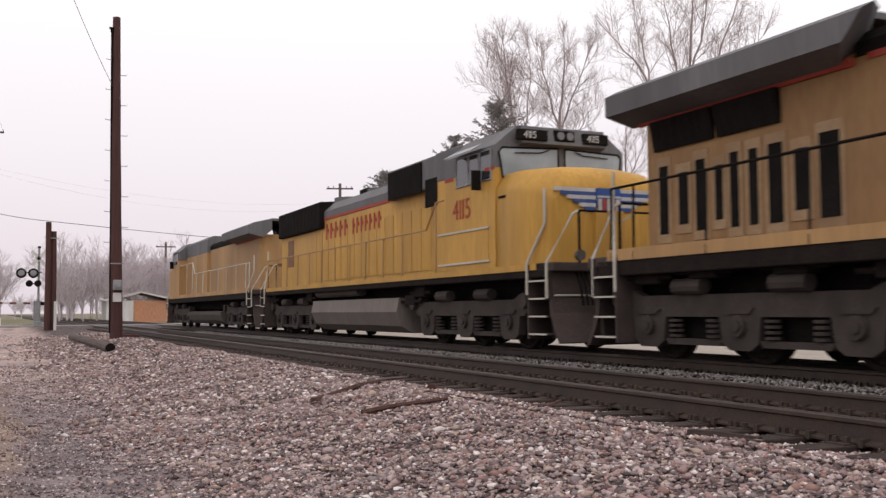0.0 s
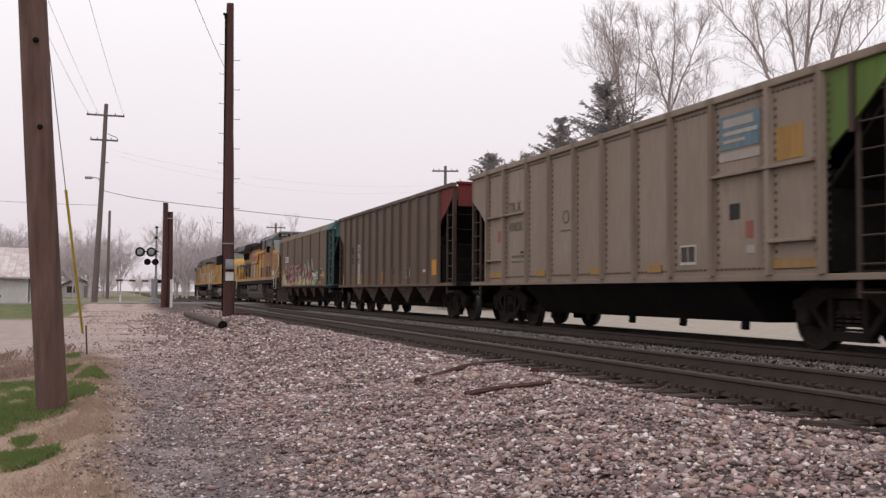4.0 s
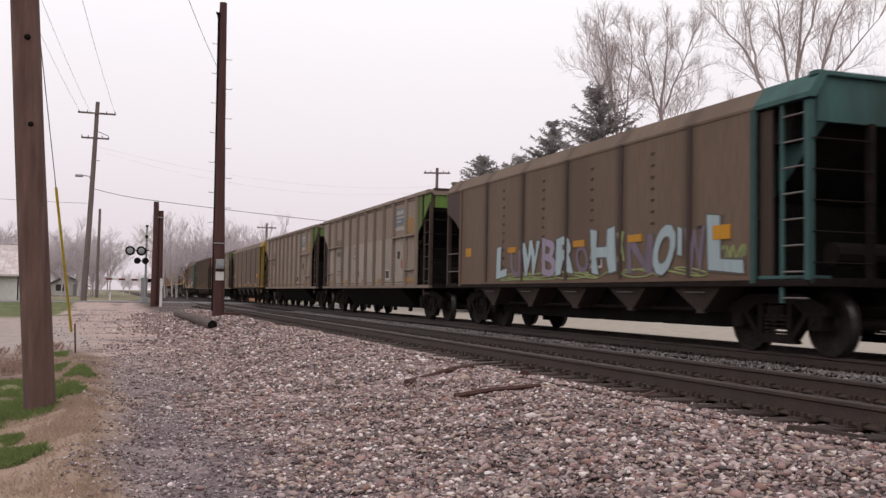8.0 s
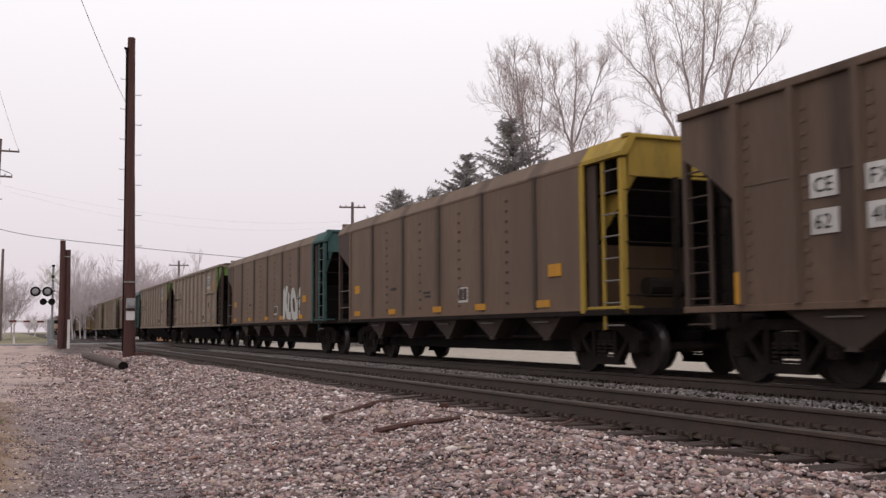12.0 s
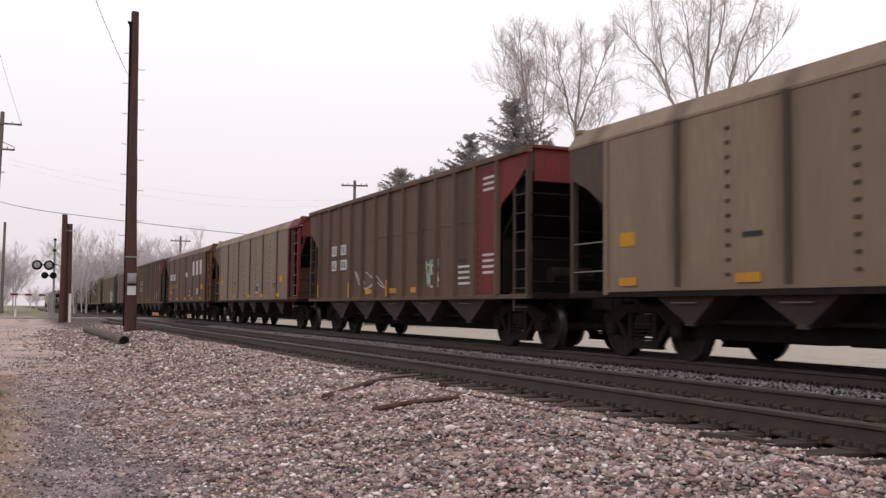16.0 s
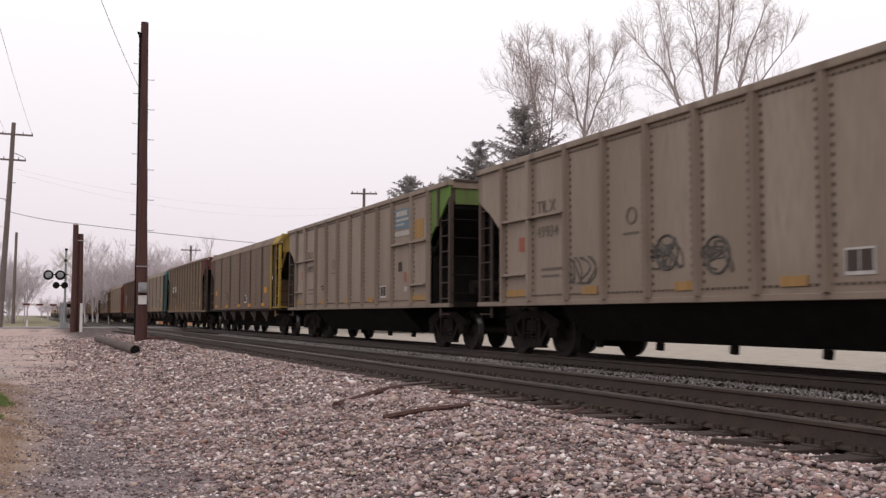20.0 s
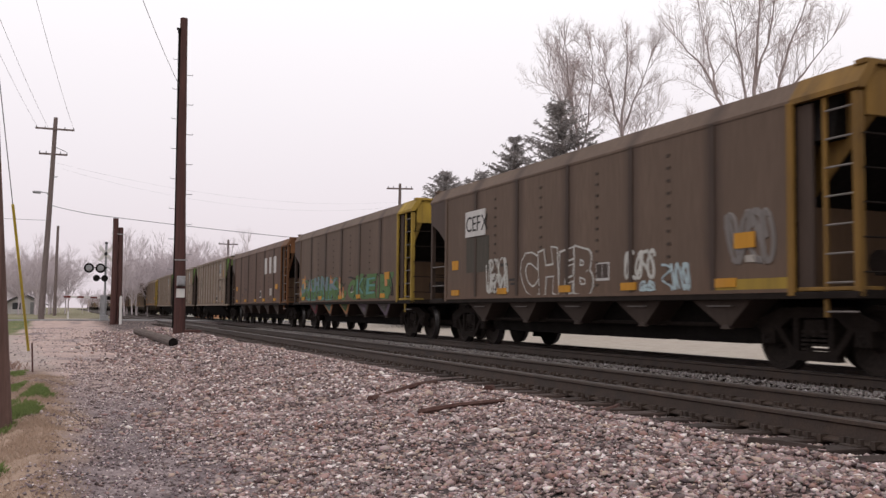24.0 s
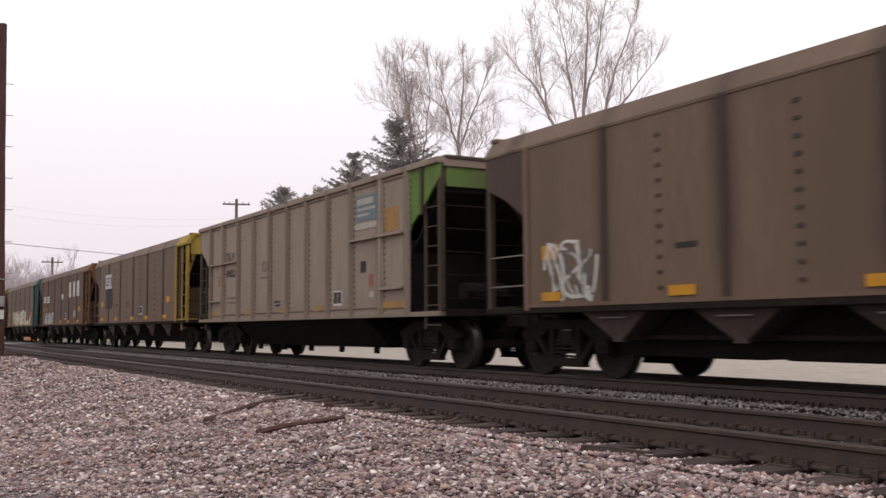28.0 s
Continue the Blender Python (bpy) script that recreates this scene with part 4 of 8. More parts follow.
def pickup():
    x, y = -10.95, 77.3
    root = thing("pickup_truck", "dark pickup truck with chrome bumper parked by the house", "pickup truck", pose(x, y, gz1(x, y) + 0.02, 0, 0, 62))
    paint = painted("dark_blue_paint", (0.03, 0.035, 0.05), (0.06, 0.055, 0.05), 0.65, rough=0.35)
    # the nose points to +x of the plan after the turn: local -y
    part("body", Kit().box(-0.95, 0.95, -2.7, 2.7, 0.45, 1.05, 0.09), paint, root)
    part("hood", Kit().box(-0.9, 0.9, -2.65, -1.2, 1.0, 1.22, 0.08), paint, root)
    part("cab", Kit().prism([(-1.3, 1.05), (-0.7, 1.78), (0.75, 1.82), (1.0, 1.05)], 0, -0.82, 0.82), paint, root)
    part("windshield", Kit().prism([(-1.24, 1.14), (-0.74, 1.74), (-0.72, 1.72), (-1.2, 1.13)], 0, -0.74, 0.74), GLASS, root, at=pose(0, -0.03, 0.02))
    for s in (-1, 1):
        part("side_window", Kit().prism([(-1.0, 1.18), (-0.62, 1.68), (0.62, 1.7), (0.8, 1.18)], 0, s * 0.825 - 0.01, s * 0.825 + 0.01), GLASS, root)
        for yy in (-1.75, 1.7):
            wh = part("wheel", Kit().spun([(-0.12, 0.05), (-0.12, 0.36), (0.12, 0.36), (0.12, 0.05)], 0, 18), M["black"], root, at=pose(s * 0.83, yy, 0.36))
            part("rim", Kit().spun([(-0.13, 0.02), (-0.135, 0.2), (0.135, 0.2), (0.13, 0.02)], 0, 14), M["galv"], wh)
        part("headlight", Kit().box(s * 0.78 - 0.13, s * 0.78 + 0.13, -2.73, -2.69, 0.82, 0.98), M["signwhite"], root)
    part("bed_rail", Kit().box(-0.93, 0.93, 1.0, 2.65, 1.05, 1.2, 0.04), paint, root)
    part("grille", Kit().box(-0.6, 0.6, -2.73, -2.69, 0.75, 1.0), M["galv"], root, "chrome grille")
    part("bumper", Kit().box(-0.98, 0.98, -2.85, -2.66, 0.48, 0.68, 0.05), M["tread"], root, "chrome bumper")


house()
shed()
pickup()


# ---- trees ----
def branch_out(limbs, seed, reach=1.0, gap=1.0, last=3):
    """Kits of a leafless tree. limbs: (points, thick, thin); from each of them crooked branches leave on all sides,
    and from these finer ones again, down to hair-thin twigs. reach: length of the first branches in metres over 3."""
    rr = random.Random(seed)
    wood, twigs = Kit(), Kit()
    lengths, gaps, radii = (2.9, 1.5, 0.85, 0.5), (0.5, 0.3, 0.2, 0.2), (0.028, 0.015, 0.0095, 0.007)

    def sprout(p, d, level, length, r):
        n = 4 if level == 0 else 3 if level == 1 else 2
        pts, q, dd = [p.copy()], p.copy(), d.copy()
        for _ in range(n):
            dd = (dd + Vector((rr.uniform(-0.26, 0.26), rr.uniform(-0.26, 0.26), rr.uniform(-0.1, 0.26)))).normalized()
            q = q + dd * (length / n)
            pts.append(q.copy())
        (wood if level == 0 else twigs).tube(pts, r, 5 if level == 0 else 3, r * 0.45)
        if level < last:
            line_up(pts, level + 1, 0.22, length)

    def line_up(pts, level, start, parent):
        total = sum((b - a).length for a, b in zip(pts, pts[1:]))
        at, along = start * total, 0.0
        for a, b in zip(pts, pts[1:]):
            seg = (b - a).length
            while at <= along + seg:
                f = at / total
                d = (b - a).normalized()
                spin = rr.uniform(0, 2 * math.pi)
                side = d.cross(Vector((math.cos(spin), math.sin(spin), 0.2))).normalized()
                t = rr.uniform(0.5, 0.95)
                nd = d * math.cos(t) + side * math.sin(t)
                nd.z += 0.12
                ln = lengths[level] * reach * rr.uniform(0.6, 1.15) * (1.1 - 0.5 * f)
                sprout(a.lerp(b, (at - along) / max(seg, 1e-6)), nd.normalized(), level, min(ln, parent * 0.75), radii[level] * (1.1 - 0.4 * f))
                at += gaps[level] * gap * reach * rr.uniform(0.7, 1.3)
            along += seg

    for i, (pts, thick, thin) in enumerate(limbs):
        pts = [Vector(p) for p in pts]
        fine = []
        for a, b in zip(pts, pts[1:]):
            for k in range(4):
                w = 0.0 if k == 0 else 0.09 * reach
                fine.append(a.lerp(b, k / 4) + Vector((rr.uniform(-w, w), rr.uniform(-w, w), 0)))
        fine.append(pts[-1])
        wood.tube(fine, thick * 0.8, 9 if thick > 0.15 else 6, thin * 0.5)
        line_up(fine, 0, 0.62 if i == 0 else 0.2, 9.0)
        for _ in range(3):
            sprout(pts[-1], (pts[-1] - pts[-2]).normalized() + Vector((rr.uniform(-0.3, 0.3), rr.uniform(-0.3, 0.3), 0)), 1, lengths[1] * reach, thin)
    return wood, twigs


def plant_tree(az, dist, limbs, seed, label, reach=1.0, gap=1.0, group="bare trees"):
    """limbs: rows of (x, depth, height), the first one the trunk, then thickness at both ends."""
    x, y = dist * math.sin(radians(az)), dist * math.cos(radians(az))
    wood, twigs = branch_out(limbs, seed, reach, gap)
    root = thing("tree", label, "tree", pose(x, y, gz1(x, y), 0, 0, -az), group=group)
    part("trunk", wood, M["bark"], root)
    part("crown", twigs, M["twig"], root, "hair-thin pale leafless twigs")
    return root


def spruce(az, dist, height, width, seed, label):
    x, y = dist * math.sin(radians(az)), dist * math.cos(radians(az))
    rr = random.Random(seed)
    root = thing("spruce_tree", label, "spruce tree", pose(x, y, -0.4), group="spruces beyond the train")
    part("trunk", Kit().tube([(0, 0, 0), (0.1, 0, height * 0.5), (0, 0, height)], 0.22, 8, 0.03), M["bark"], root)
    vs, fs = [], []
    z = 0.8
    while z < height - 0.1:
        f = z / height
        ring = width * (1 - f) ** 0.7 * (0.85 + 0.3 * rr.random()) + 0.12
        for k in range(int(7 + 7 * (1 - f))):
            a = rr.uniform(0, 2 * math.pi)
            r = ring * rr.uniform(0.6, 1.2)
            droop = rr.uniform(0.05, 0.35) - 0.5 * f
            base = Vector((0, 0, z + rr.uniform(-0.15, 0.15)))
            d = Vector((math.cos(a), math.sin(a), -droop)).normalized()
            steps = max(int(r / 0.16), 3)
            for i in range(steps):
                t = (i + 0.5) / steps
                c = base + d * r * t + Vector((0, 0, 0.18 * r * t * t))
                for _ in range(5):
                    u = Vector((rr.uniform(-1, 1), rr.uniform(-1, 1), rr.uniform(-0.9, 0.35)))
                    u = (u + d * 0.6).normalized() * rr.uniform(0.22, 0.46) * (1.15 - 0.4 * t)
                    s = u.cross(Vector((rr.uniform(-1, 1), rr.uniform(-1, 1), rr.uniform(-1, 1)))).normalized() * 0.05
                    k0 = len(vs)
                    vs += [c - s, c + s, c + u]
                    fs.append((k0, k0 + 1, k0 + 2))
        z += height * 0.021
    part("crown", quick("crown", [v[:] for v in vs], fs, M["needle"]), M["needle"], root, "dark drooping needled boughs")


plant_tree(29.2, 66, [
    ([(0, 0, -0.4), (-0.1, 0, 8), (-0.35, 0.1, 12.6), (-0.9, 0.2, 16.4), (-1.25, 0.2, 19.6)], 0.24, 0.035),
    ([(-0.35, 0.1, 12.2), (-1.5, -0.5, 14.8), (-2.3, -0.8, 17.6)], 0.09, 0.025),
    ([(-0.3, 0.1, 11.2), (0.35, 0.5, 14.2), (0.6, 0.9, 17.6), (0.5, 1.0, 19.2)], 0.1, 0.025),
    ([(-0.6, 0.1, 14.2), (-1.0, 0.9, 16.6), (-1.7, 1.3, 18.8)], 0.07, 0.022)], 11, "tall slim leafless tree with fine pale twigs")
plant_tree(31.4, 68, [
    ([(0, 0, -0.4), (0.1, 0, 8), (0.0, 0, 14.2), (0.3, 0.1, 17.4), (0.45, 0.2, 20.0)], 0.25, 0.03),
    ([(0.0, 0, 13.4), (-0.75, 0.3, 16.4), (-1.5, 0.5, 19.4)], 0.12, 0.028),
    ([(0.1, 0, 13.8), (1.05, -0.4, 16.2), (2.1, -0.7, 19.0)], 0.12, 0.028),
    ([(0.05, 0, 11.5), (1.3, 0.6, 13.6), (2.5, 1.0, 15.8)], 0.08, 0.022)], 23, "tall leafless tree with fine pale twigs, forked trunk")
plant_tree(38.4, 62, [
    ([(0, 0, -0.4), (0.0, 0, 9), (0.35, 0.1, 12.6), (0.6, 0.2, 17), (0.85, 0.3, 22.8)], 0.33, 0.04),
    ([(-0.05, 0, 9.2), (-1.0, -0.3, 12.6), (-2.5, -0.8, 16.2), (-4.2, -1.2, 18.2)], 0.2, 0.035),
    ([(-1.7, -0.5, 14.6), (-2.3, 0.2, 17.6), (-2.8, 0.6, 20.4)], 0.11, 0.03),
    ([(0.35, 0.1, 12.4), (-0.3, 0.6, 16.6), (-1.1, 1.0, 21.6)], 0.15, 0.032),
    ([(0.1, 0, 10.2), (1.5, 0.3, 13.8), (2.5, 0.5, 17.6), (3.9, 0.8, 21.2)], 0.19, 0.035),
    ([(1.5, 0.3, 13.8), (3.3, -0.5, 15.6), (4.9, -0.9, 17.6)], 0.11, 0.03),
    ([(0.5, 0.2, 15.0), (1.4, -0.7, 18.4), (2.0, -1.1, 21.8)], 0.12, 0.03)], 31, "large spreading leafless tree against the sky", 1.1, 1.1)
plant_tree(35.0, 76, [
    ([(0, 0, -0.4), (0, 0, 8), (0.2, 0, 13), (0.3, 0, 15.4)], 0.16, 0.03),
    ([(0.05, 0, 9), (-1.0, 0.3, 12.5), (-1.9, 0.5, 14.4)], 0.08, 0.025),
    ([(0.1, 0, 10), (1.2, -0.3, 12.8), (1.9, -0.5, 14.2)], 0.08, 0.025)], 47, "small leafless tree with drooping twigs", 0.9, 1.2)
plant_tree(44.3, 74, [
    ([(0, 0, -0.4), (0, 0, 9), (0.3, 0, 13.5), (0.6, 0, 16.4)], 0.22, 0.03),
    ([(0.05, 0, 10), (-1.4, 0.3, 13.4), (-2.4, 0.6, 15.6)], 0.11, 0.03),
    ([(0.1, 0, 11), (1.6, -0.3, 13.8), (2.8, -0.5, 15.8)], 0.11, 0.03)], 53, "leafless tree with a low broad crown", 1.0, 1.2)
spruce(27.9, 64, 15.2, 6.6, 3, "dark grey-green spruce tree beyond the train")
spruce(25.2, 66, 13.1, 5.2, 4, "dark grey-green pointed spruce tree beyond the train")
spruce(29.7, 63, 12.0, 5.5, 9, "dark grey-green spruce tree beyond the train")
spruce(21.2, 68, 11.0, 5.6, 5, "small dark evergreen beyond the train")
spruce(23.2, 72, 11.6, 6.0, 6, "bushy dark evergreen beyond the train")


def far_woods():
    """Leafless woods beyond the street, mist put into their bark colour: a few trees, copied with other turns and
    heights.
    """
    protos = []
    for k in (101, 102, 103):
        q = random.Random(k)
        limbs = [([(0, 0, -0.3), (q.uniform(-0.2, 0.2), 0, 3.0), (q.uniform(-0.4, 0.4), q.uniform(-0.4, 0.4), 6.8)], 0.13, 0.03)]
        for i in range(8):
            a, z = i * 0.79 + q.uniform(-0.3, 0.3), q.uniform(1.6, 3.6)
            w, top = q.uniform(1.6, 3.4), q.uniform(4.4, 6.6)
            limbs.append(([(0, 0, z), (0.45 * w * math.cos(a), 0.45 * w * math.sin(a), z + 0.55 * (top - z)), (w * math.cos(a), w * math.sin(a), top)], 0.05, 0.02))
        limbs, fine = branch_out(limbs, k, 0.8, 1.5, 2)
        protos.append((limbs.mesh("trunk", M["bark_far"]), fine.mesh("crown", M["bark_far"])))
    rr = random.Random(77)
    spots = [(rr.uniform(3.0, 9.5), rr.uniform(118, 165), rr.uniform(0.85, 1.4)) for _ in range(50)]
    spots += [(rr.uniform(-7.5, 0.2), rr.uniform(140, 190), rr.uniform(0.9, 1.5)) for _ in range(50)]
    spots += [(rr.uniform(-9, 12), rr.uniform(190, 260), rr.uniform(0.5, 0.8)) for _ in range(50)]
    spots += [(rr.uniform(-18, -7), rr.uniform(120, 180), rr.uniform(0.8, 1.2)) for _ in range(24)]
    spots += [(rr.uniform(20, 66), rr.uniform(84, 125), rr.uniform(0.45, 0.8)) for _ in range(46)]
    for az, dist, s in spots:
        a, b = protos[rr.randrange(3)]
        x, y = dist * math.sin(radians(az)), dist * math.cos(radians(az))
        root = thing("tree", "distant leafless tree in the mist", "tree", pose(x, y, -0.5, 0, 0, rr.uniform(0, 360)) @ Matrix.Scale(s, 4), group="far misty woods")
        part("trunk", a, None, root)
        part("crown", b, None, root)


far_woods()


# ---- grass and dead weeds beside the first pole ----
def blades(name, n, where, h0, h1, material, label, w=0.009):
    r = np.random.default_rng(len(label))
    x, y = where(r, n)
    n = len(x)
    z = ground_z(x, y) + verge(x, y) - 0.02
    h, a = r.uniform(h0, h1, n), r.uniform(0, 2 * np.pi, n)
    bend = r.uniform(0.2, 1.1, n) * h
    wx, wy = w * np.cos(a + 1.57), w * np.sin(a + 1.57)
    p0 = np.stack([x - wx, y - wy, z], -1)
    p1 = np.stack([x + wx, y + wy, z], -1)
    p2 = np.stack([x + np.cos(a) * bend * 0.4 + wx * 0.6, y + np.sin(a) * bend * 0.4 + wy * 0.6, z + h * 0.65], -1)
    p3 = np.stack([x + np.cos(a) * bend, y + np.sin(a) * bend, z + h], -1)
    v = np.stack([p0, p1, p2, p3], 1).reshape(-1, 3)
    k = np.arange(n)[:, None] * 4
    f = np.concatenate([np.concatenate([k, k + 1, k + 2], 1), np.concatenate([k, k + 2, k + 3], 1)])
    tagged(new(name, quick(name, v, f, material)), label, "grass", kind="stuff")


def patchy(cells, x0, x1, y0, y1):
    def where(r, n):
        c = np.array([(r.uniform(x0, x1), r.uniform(y0, y1), r.uniform(0.15, 0.5)) for _ in range(cells)])
        pick = r.integers(0, cells, n)
        return c[pick, 0] + r.normal(0, 1, n) * c[pick, 2] * 0.6, c[pick, 1] + r.normal(0, 1, n) * c[pick, 2]
    return where


GREEN = mat("green_grass", (0.115, 0.175, 0.05), (0.2, 0.23, 0.09), rough=0.9, scale=2, fine=20, bump=0, spread=0.3, island=True)
STRAW = mat("dry_grass", (0.42, 0.305, 0.235), (0.31, 0.22, 0.168), rough=0.95, scale=2, fine=20, bump=0, spread=0.25, island=True)
WEED = mat("dead_weeds", (0.28, 0.175, 0.145), (0.38, 0.27, 0.22), rough=0.95, scale=2, fine=20, bump=0, spread=0.3, island=True)
for leaf, tone in ((GREEN, (0.2, 0.24, 0.09)), (STRAW, (0.45, 0.34, 0.26)), (WEED, (0.3, 0.2, 0.16))):
    let_light_through(leaf, tone, 0.5)
def tuft(cx, cy, rx, ry):
    """Blades gathered about one spot, thinning out unevenly."""
    def where(r, n):
        a, d = r.uniform(0, 2 * np.pi, n), r.uniform(0, 1, n) ** 0.7
        d = d * (0.75 + 0.3 * np.sin(3 * a + cx * 9) + 0.18 * np.sin(7 * a + cy))
        return cx + rx * d * np.cos(a) + r.normal(0, 0.02, n), cy + ry * d * np.sin(a) + r.normal(0, 0.06, n)
    return where


def pole_lawn(r, n):
    """Grass left of a slanting edge that runs past the foot of the pole, with thin spots."""
    y = r.uniform(9.0, 15.4, 3 * n)
    edge = np.interp(y, [9.0, 10.0, 11.0, 13.3, 15.4], [-1.36, -0.97, -0.62, -0.34, -1.0])
    x = edge - 2.2 * r.uniform(0, 1, 3 * n) ** 1.25 + r.normal(0, 0.05, 3 * n)
    thin = np.sin(x * 5.1 + 1.3 * np.sin(y * 1.7)) * np.sin(y * 2.3 + 1.1 * np.sin(x * 3.1)) + 0.4 * np.sin(x * 13 + y * 4)
    keep = np.flatnonzero(thin + r.normal(0, 0.25, 3 * n) > -0.3)[:n]
    return x[keep], y[keep]


blades("grass", 52000, pole_lawn, 0.03, 0.085, GREEN, "short green grass round the utility pole", 0.006)
blades("grass", 3500, tuft(-0.7, 17.0, 0.13, 0.7), 0.03, 0.07, GREEN, "thin green tufts at the path's edge", 0.006)
blades("grass", 3000, tuft(-0.82, 20.8, 0.16, 0.9), 0.03, 0.07, GREEN, "last green tufts before the driveway", 0.006)
blades("grass", 5200, tuft(-0.66, 8.35, 0.24, 0.42), 0.03, 0.08, GREEN, "green tuft in the dry grass", 0.006)
blades("grass", 1800, tuft(-0.76, 9.3, 0.07, 0.28), 0.03, 0.07, GREEN, "small green tuft in the dry grass nearby", 0.006)
blades("grass", 6000, tuft(-0.42, 12.6, 0.16, 0.75), 0.03, 0.08, GREEN, "green tufts on the verge", 0.006)
blades("grass", 5000, tuft(-0.34, 15.3, 0.2, 1.0), 0.03, 0.07, GREEN, "green tufts farther along the verge", 0.006)
blades("grass", 90000, lambda r, n: (r.uniform(-2.4, 0.1, n) + r.normal(0, 0.1, n), r.uniform(4.5, 20, n)), 0.01, 0.045, STRAW, "flattened dry straw-coloured grass on the verge", 0.0045)
blades("weeds", 3600, patchy(60, -4.4, -1.15, 15.4, 23.0), 0.02, 0.2, WEED, "dead reddish-brown weeds behind the pole", 0.004)


# ---- the train ----
PITCH = 16.3    # coupler to coupler of a hopper car
LOCO = 22.3     # coupler to coupler of a locomotive
WHEEL = 0.457
HOPPERS, LOCOS, WHEELSETS = [], [], []
CACHE = {}


def kept(key, build, material):
    """A mesh that alike parts share."""
    key = (key, material.name)
    if key not in CACHE:
        CACHE[key] = build().mesh(key[0].split(":")[0], material)
    return CACHE[key]


def wheelset_kit(r):
    k = Kit()
    for s in (-1, 1):
        a = [(s * x, q) for x, q in ((0.69, 0.06), (0.69, r + 0.03), (0.715, r + 0.03), (0.722, r), (0.83, r - 0.008), (0.83, r - 0.07), (0.8, r - 0.09), (0.78, 0.16), (0.84, 0.13), (0.84, 0.04))]
        k.spun(a, 0, 28)
    return k.tube([(-1.08, 0, 0), (1.08, 0, 0)], 0.085, 10)


def rim_kit(r):
    k = Kit()
    for s in (-1, 1):
        k.spun([(s * 0.8305, r - 0.065), (s * 0.8305, r - 0.012)], 0, 28)
    # bearing end caps with bolts, to show the turning
    for s in (-1, 1):
        for i in range(3):
            a = 2 * math.pi * i / 3
            k.box(s * 1.08 - 0.02, s * 1.08 + 0.02, 0.05 * math.cos(a) - 0.015, 0.05 * math.cos(a) + 0.015, 0.05 * math.sin(a) - 0.015, 0.05 * math.sin(a) + 0.015)
    return k


def truck_frame(s):
    """Cast side frame of a freight truck: an arch over two axle boxes with openings."""
    x0, x1 = s * 0.99 - 0.07, s * 0.99 + 0.07
    k = Kit()
    k.prism([(-1.12, 0.58), (-0.66, 0.58), (-0.42, 0.74), (0.42, 0.74), (0.66, 0.58), (1.12, 0.58), (1.12, 0.7), (0.62, 0.88), (-0.62, 0.88), (-1.12, 0.7)], 0, x0, x1)
    for a, b in (((-0.72, 0.52), (-0.34, 0.2)), ((0.72, 0.52), (0.34, 0.2))):
        k.prism([(a[0] - 0.06, a[1] + 0.1), (a[0] + 0.06, a[1] + 0.1), (b[0] + 0.05, b[1]), (b[0] - 0.07, b[1])], 0, x0, x1)
    k.prism([(-0.45, 0.16), (0.45, 0.16), (0.4, 0.29), (-0.4, 0.29)], 0, x0, x1)
    for y in (-0.33, 0.33):
        k.box(x0, x1, y - 0.05, y + 0.05, 0.25, 0.78)
    for y in (-0.89, 0.89):
        k.box(x0 - 0.02, x1 + 0.02, y - 0.14, y + 0.14, 0.36, 0.62, 0.03)
    return k


def springs():
    k = Kit()
    for s in (-1, 1):
        for y in (-0.18, 0, 0.18):
            for i in range(5):
                z = 0.3 + i * 0.06
                k.tube([(s * 0.99, y, z), (s * 0.99, y, z + 0.035)], 0.075, 8)
    return k


def freight_truck(car, y):
    t = part("truck", kept("truck", lambda: Kit().box(-1.05, 1.05, -0.2, 0.2, 0.5, 0.72, 0.03).box(-0.35, 0.35, -0.35, 0.35, 0.68, 0.86), M["under"]), M["under"], car, at=pose(0, y, 0))
    for s in (-1, 1):
        part("side_frame", kept(f"side_frame:{s}", lambda: truck_frame(s), M["under"]), M["under"], t)
    tagged(part("spring_nest", kept("springs", springs, M["wheel"]), M["wheel"], t), kind="stuff")
    part("brake_beam", kept("brake_beam", lambda: Kit().box(-0.8, 0.8, -0.46, -0.4, 0.36, 0.44).box(-0.8, 0.8, 0.4, 0.46, 0.36, 0.44), M["under"]), M["under"], t)
    for a in (-0.89, 0.89):
        if ("wheelset", M["wheel"].name) not in CACHE:
            polish(kept("wheelset", lambda: wheelset_with_rim(WHEEL), M["wheel"]))
        w = part("wheelset", kept("wheelset", lambda: wheelset_with_rim(WHEEL), M["wheel"]), M["wheel"], t, at=pose(0, a, WHEEL))
        WHEELSETS.append((w, a, WHEEL))


def wheelset_with_rim(r):
    k, q = wheelset_kit(r), rim_kit(r)
    return k.add(q.v, q.f)


def polish(me):
    """The running faces of the wheels are worn bright."""
    me.materials.append(M["tread"])
    for f in me.polygons:
        c = f.center
        if 0.72 < abs(c.x) < 0.829 and math.hypot(c.y, c.z) > 0.42:
            f.material_index = 1
    return me


def coupler_kit(s):
    return Kit().box(-0.12, 0.12, min(s * 7.2, s * 7.95), max(s * 7.2, s * 7.95), 0.78, 1.0, 0.03).box(-0.19, 0.17, min(s * 7.9, s * 8.14), max(s * 7.9, s * 8.14), 0.74, 1.04, 0.05)


HX, Z0, ZS, ZT, YB, YE = 1.58, 1.07, 3.58, 3.87, 6.2, 7.38   # half width, sill, shoulder, top, body end, car end


def side_sheet(s, ribbed):
    k = Kit()
    top = 3.75 if ribbed else ZS
    k.box(min(s * HX, s * (HX - 0.04)), max(s * HX, s * (HX - 0.04)), -YB, YB, Z0, top)
    return k


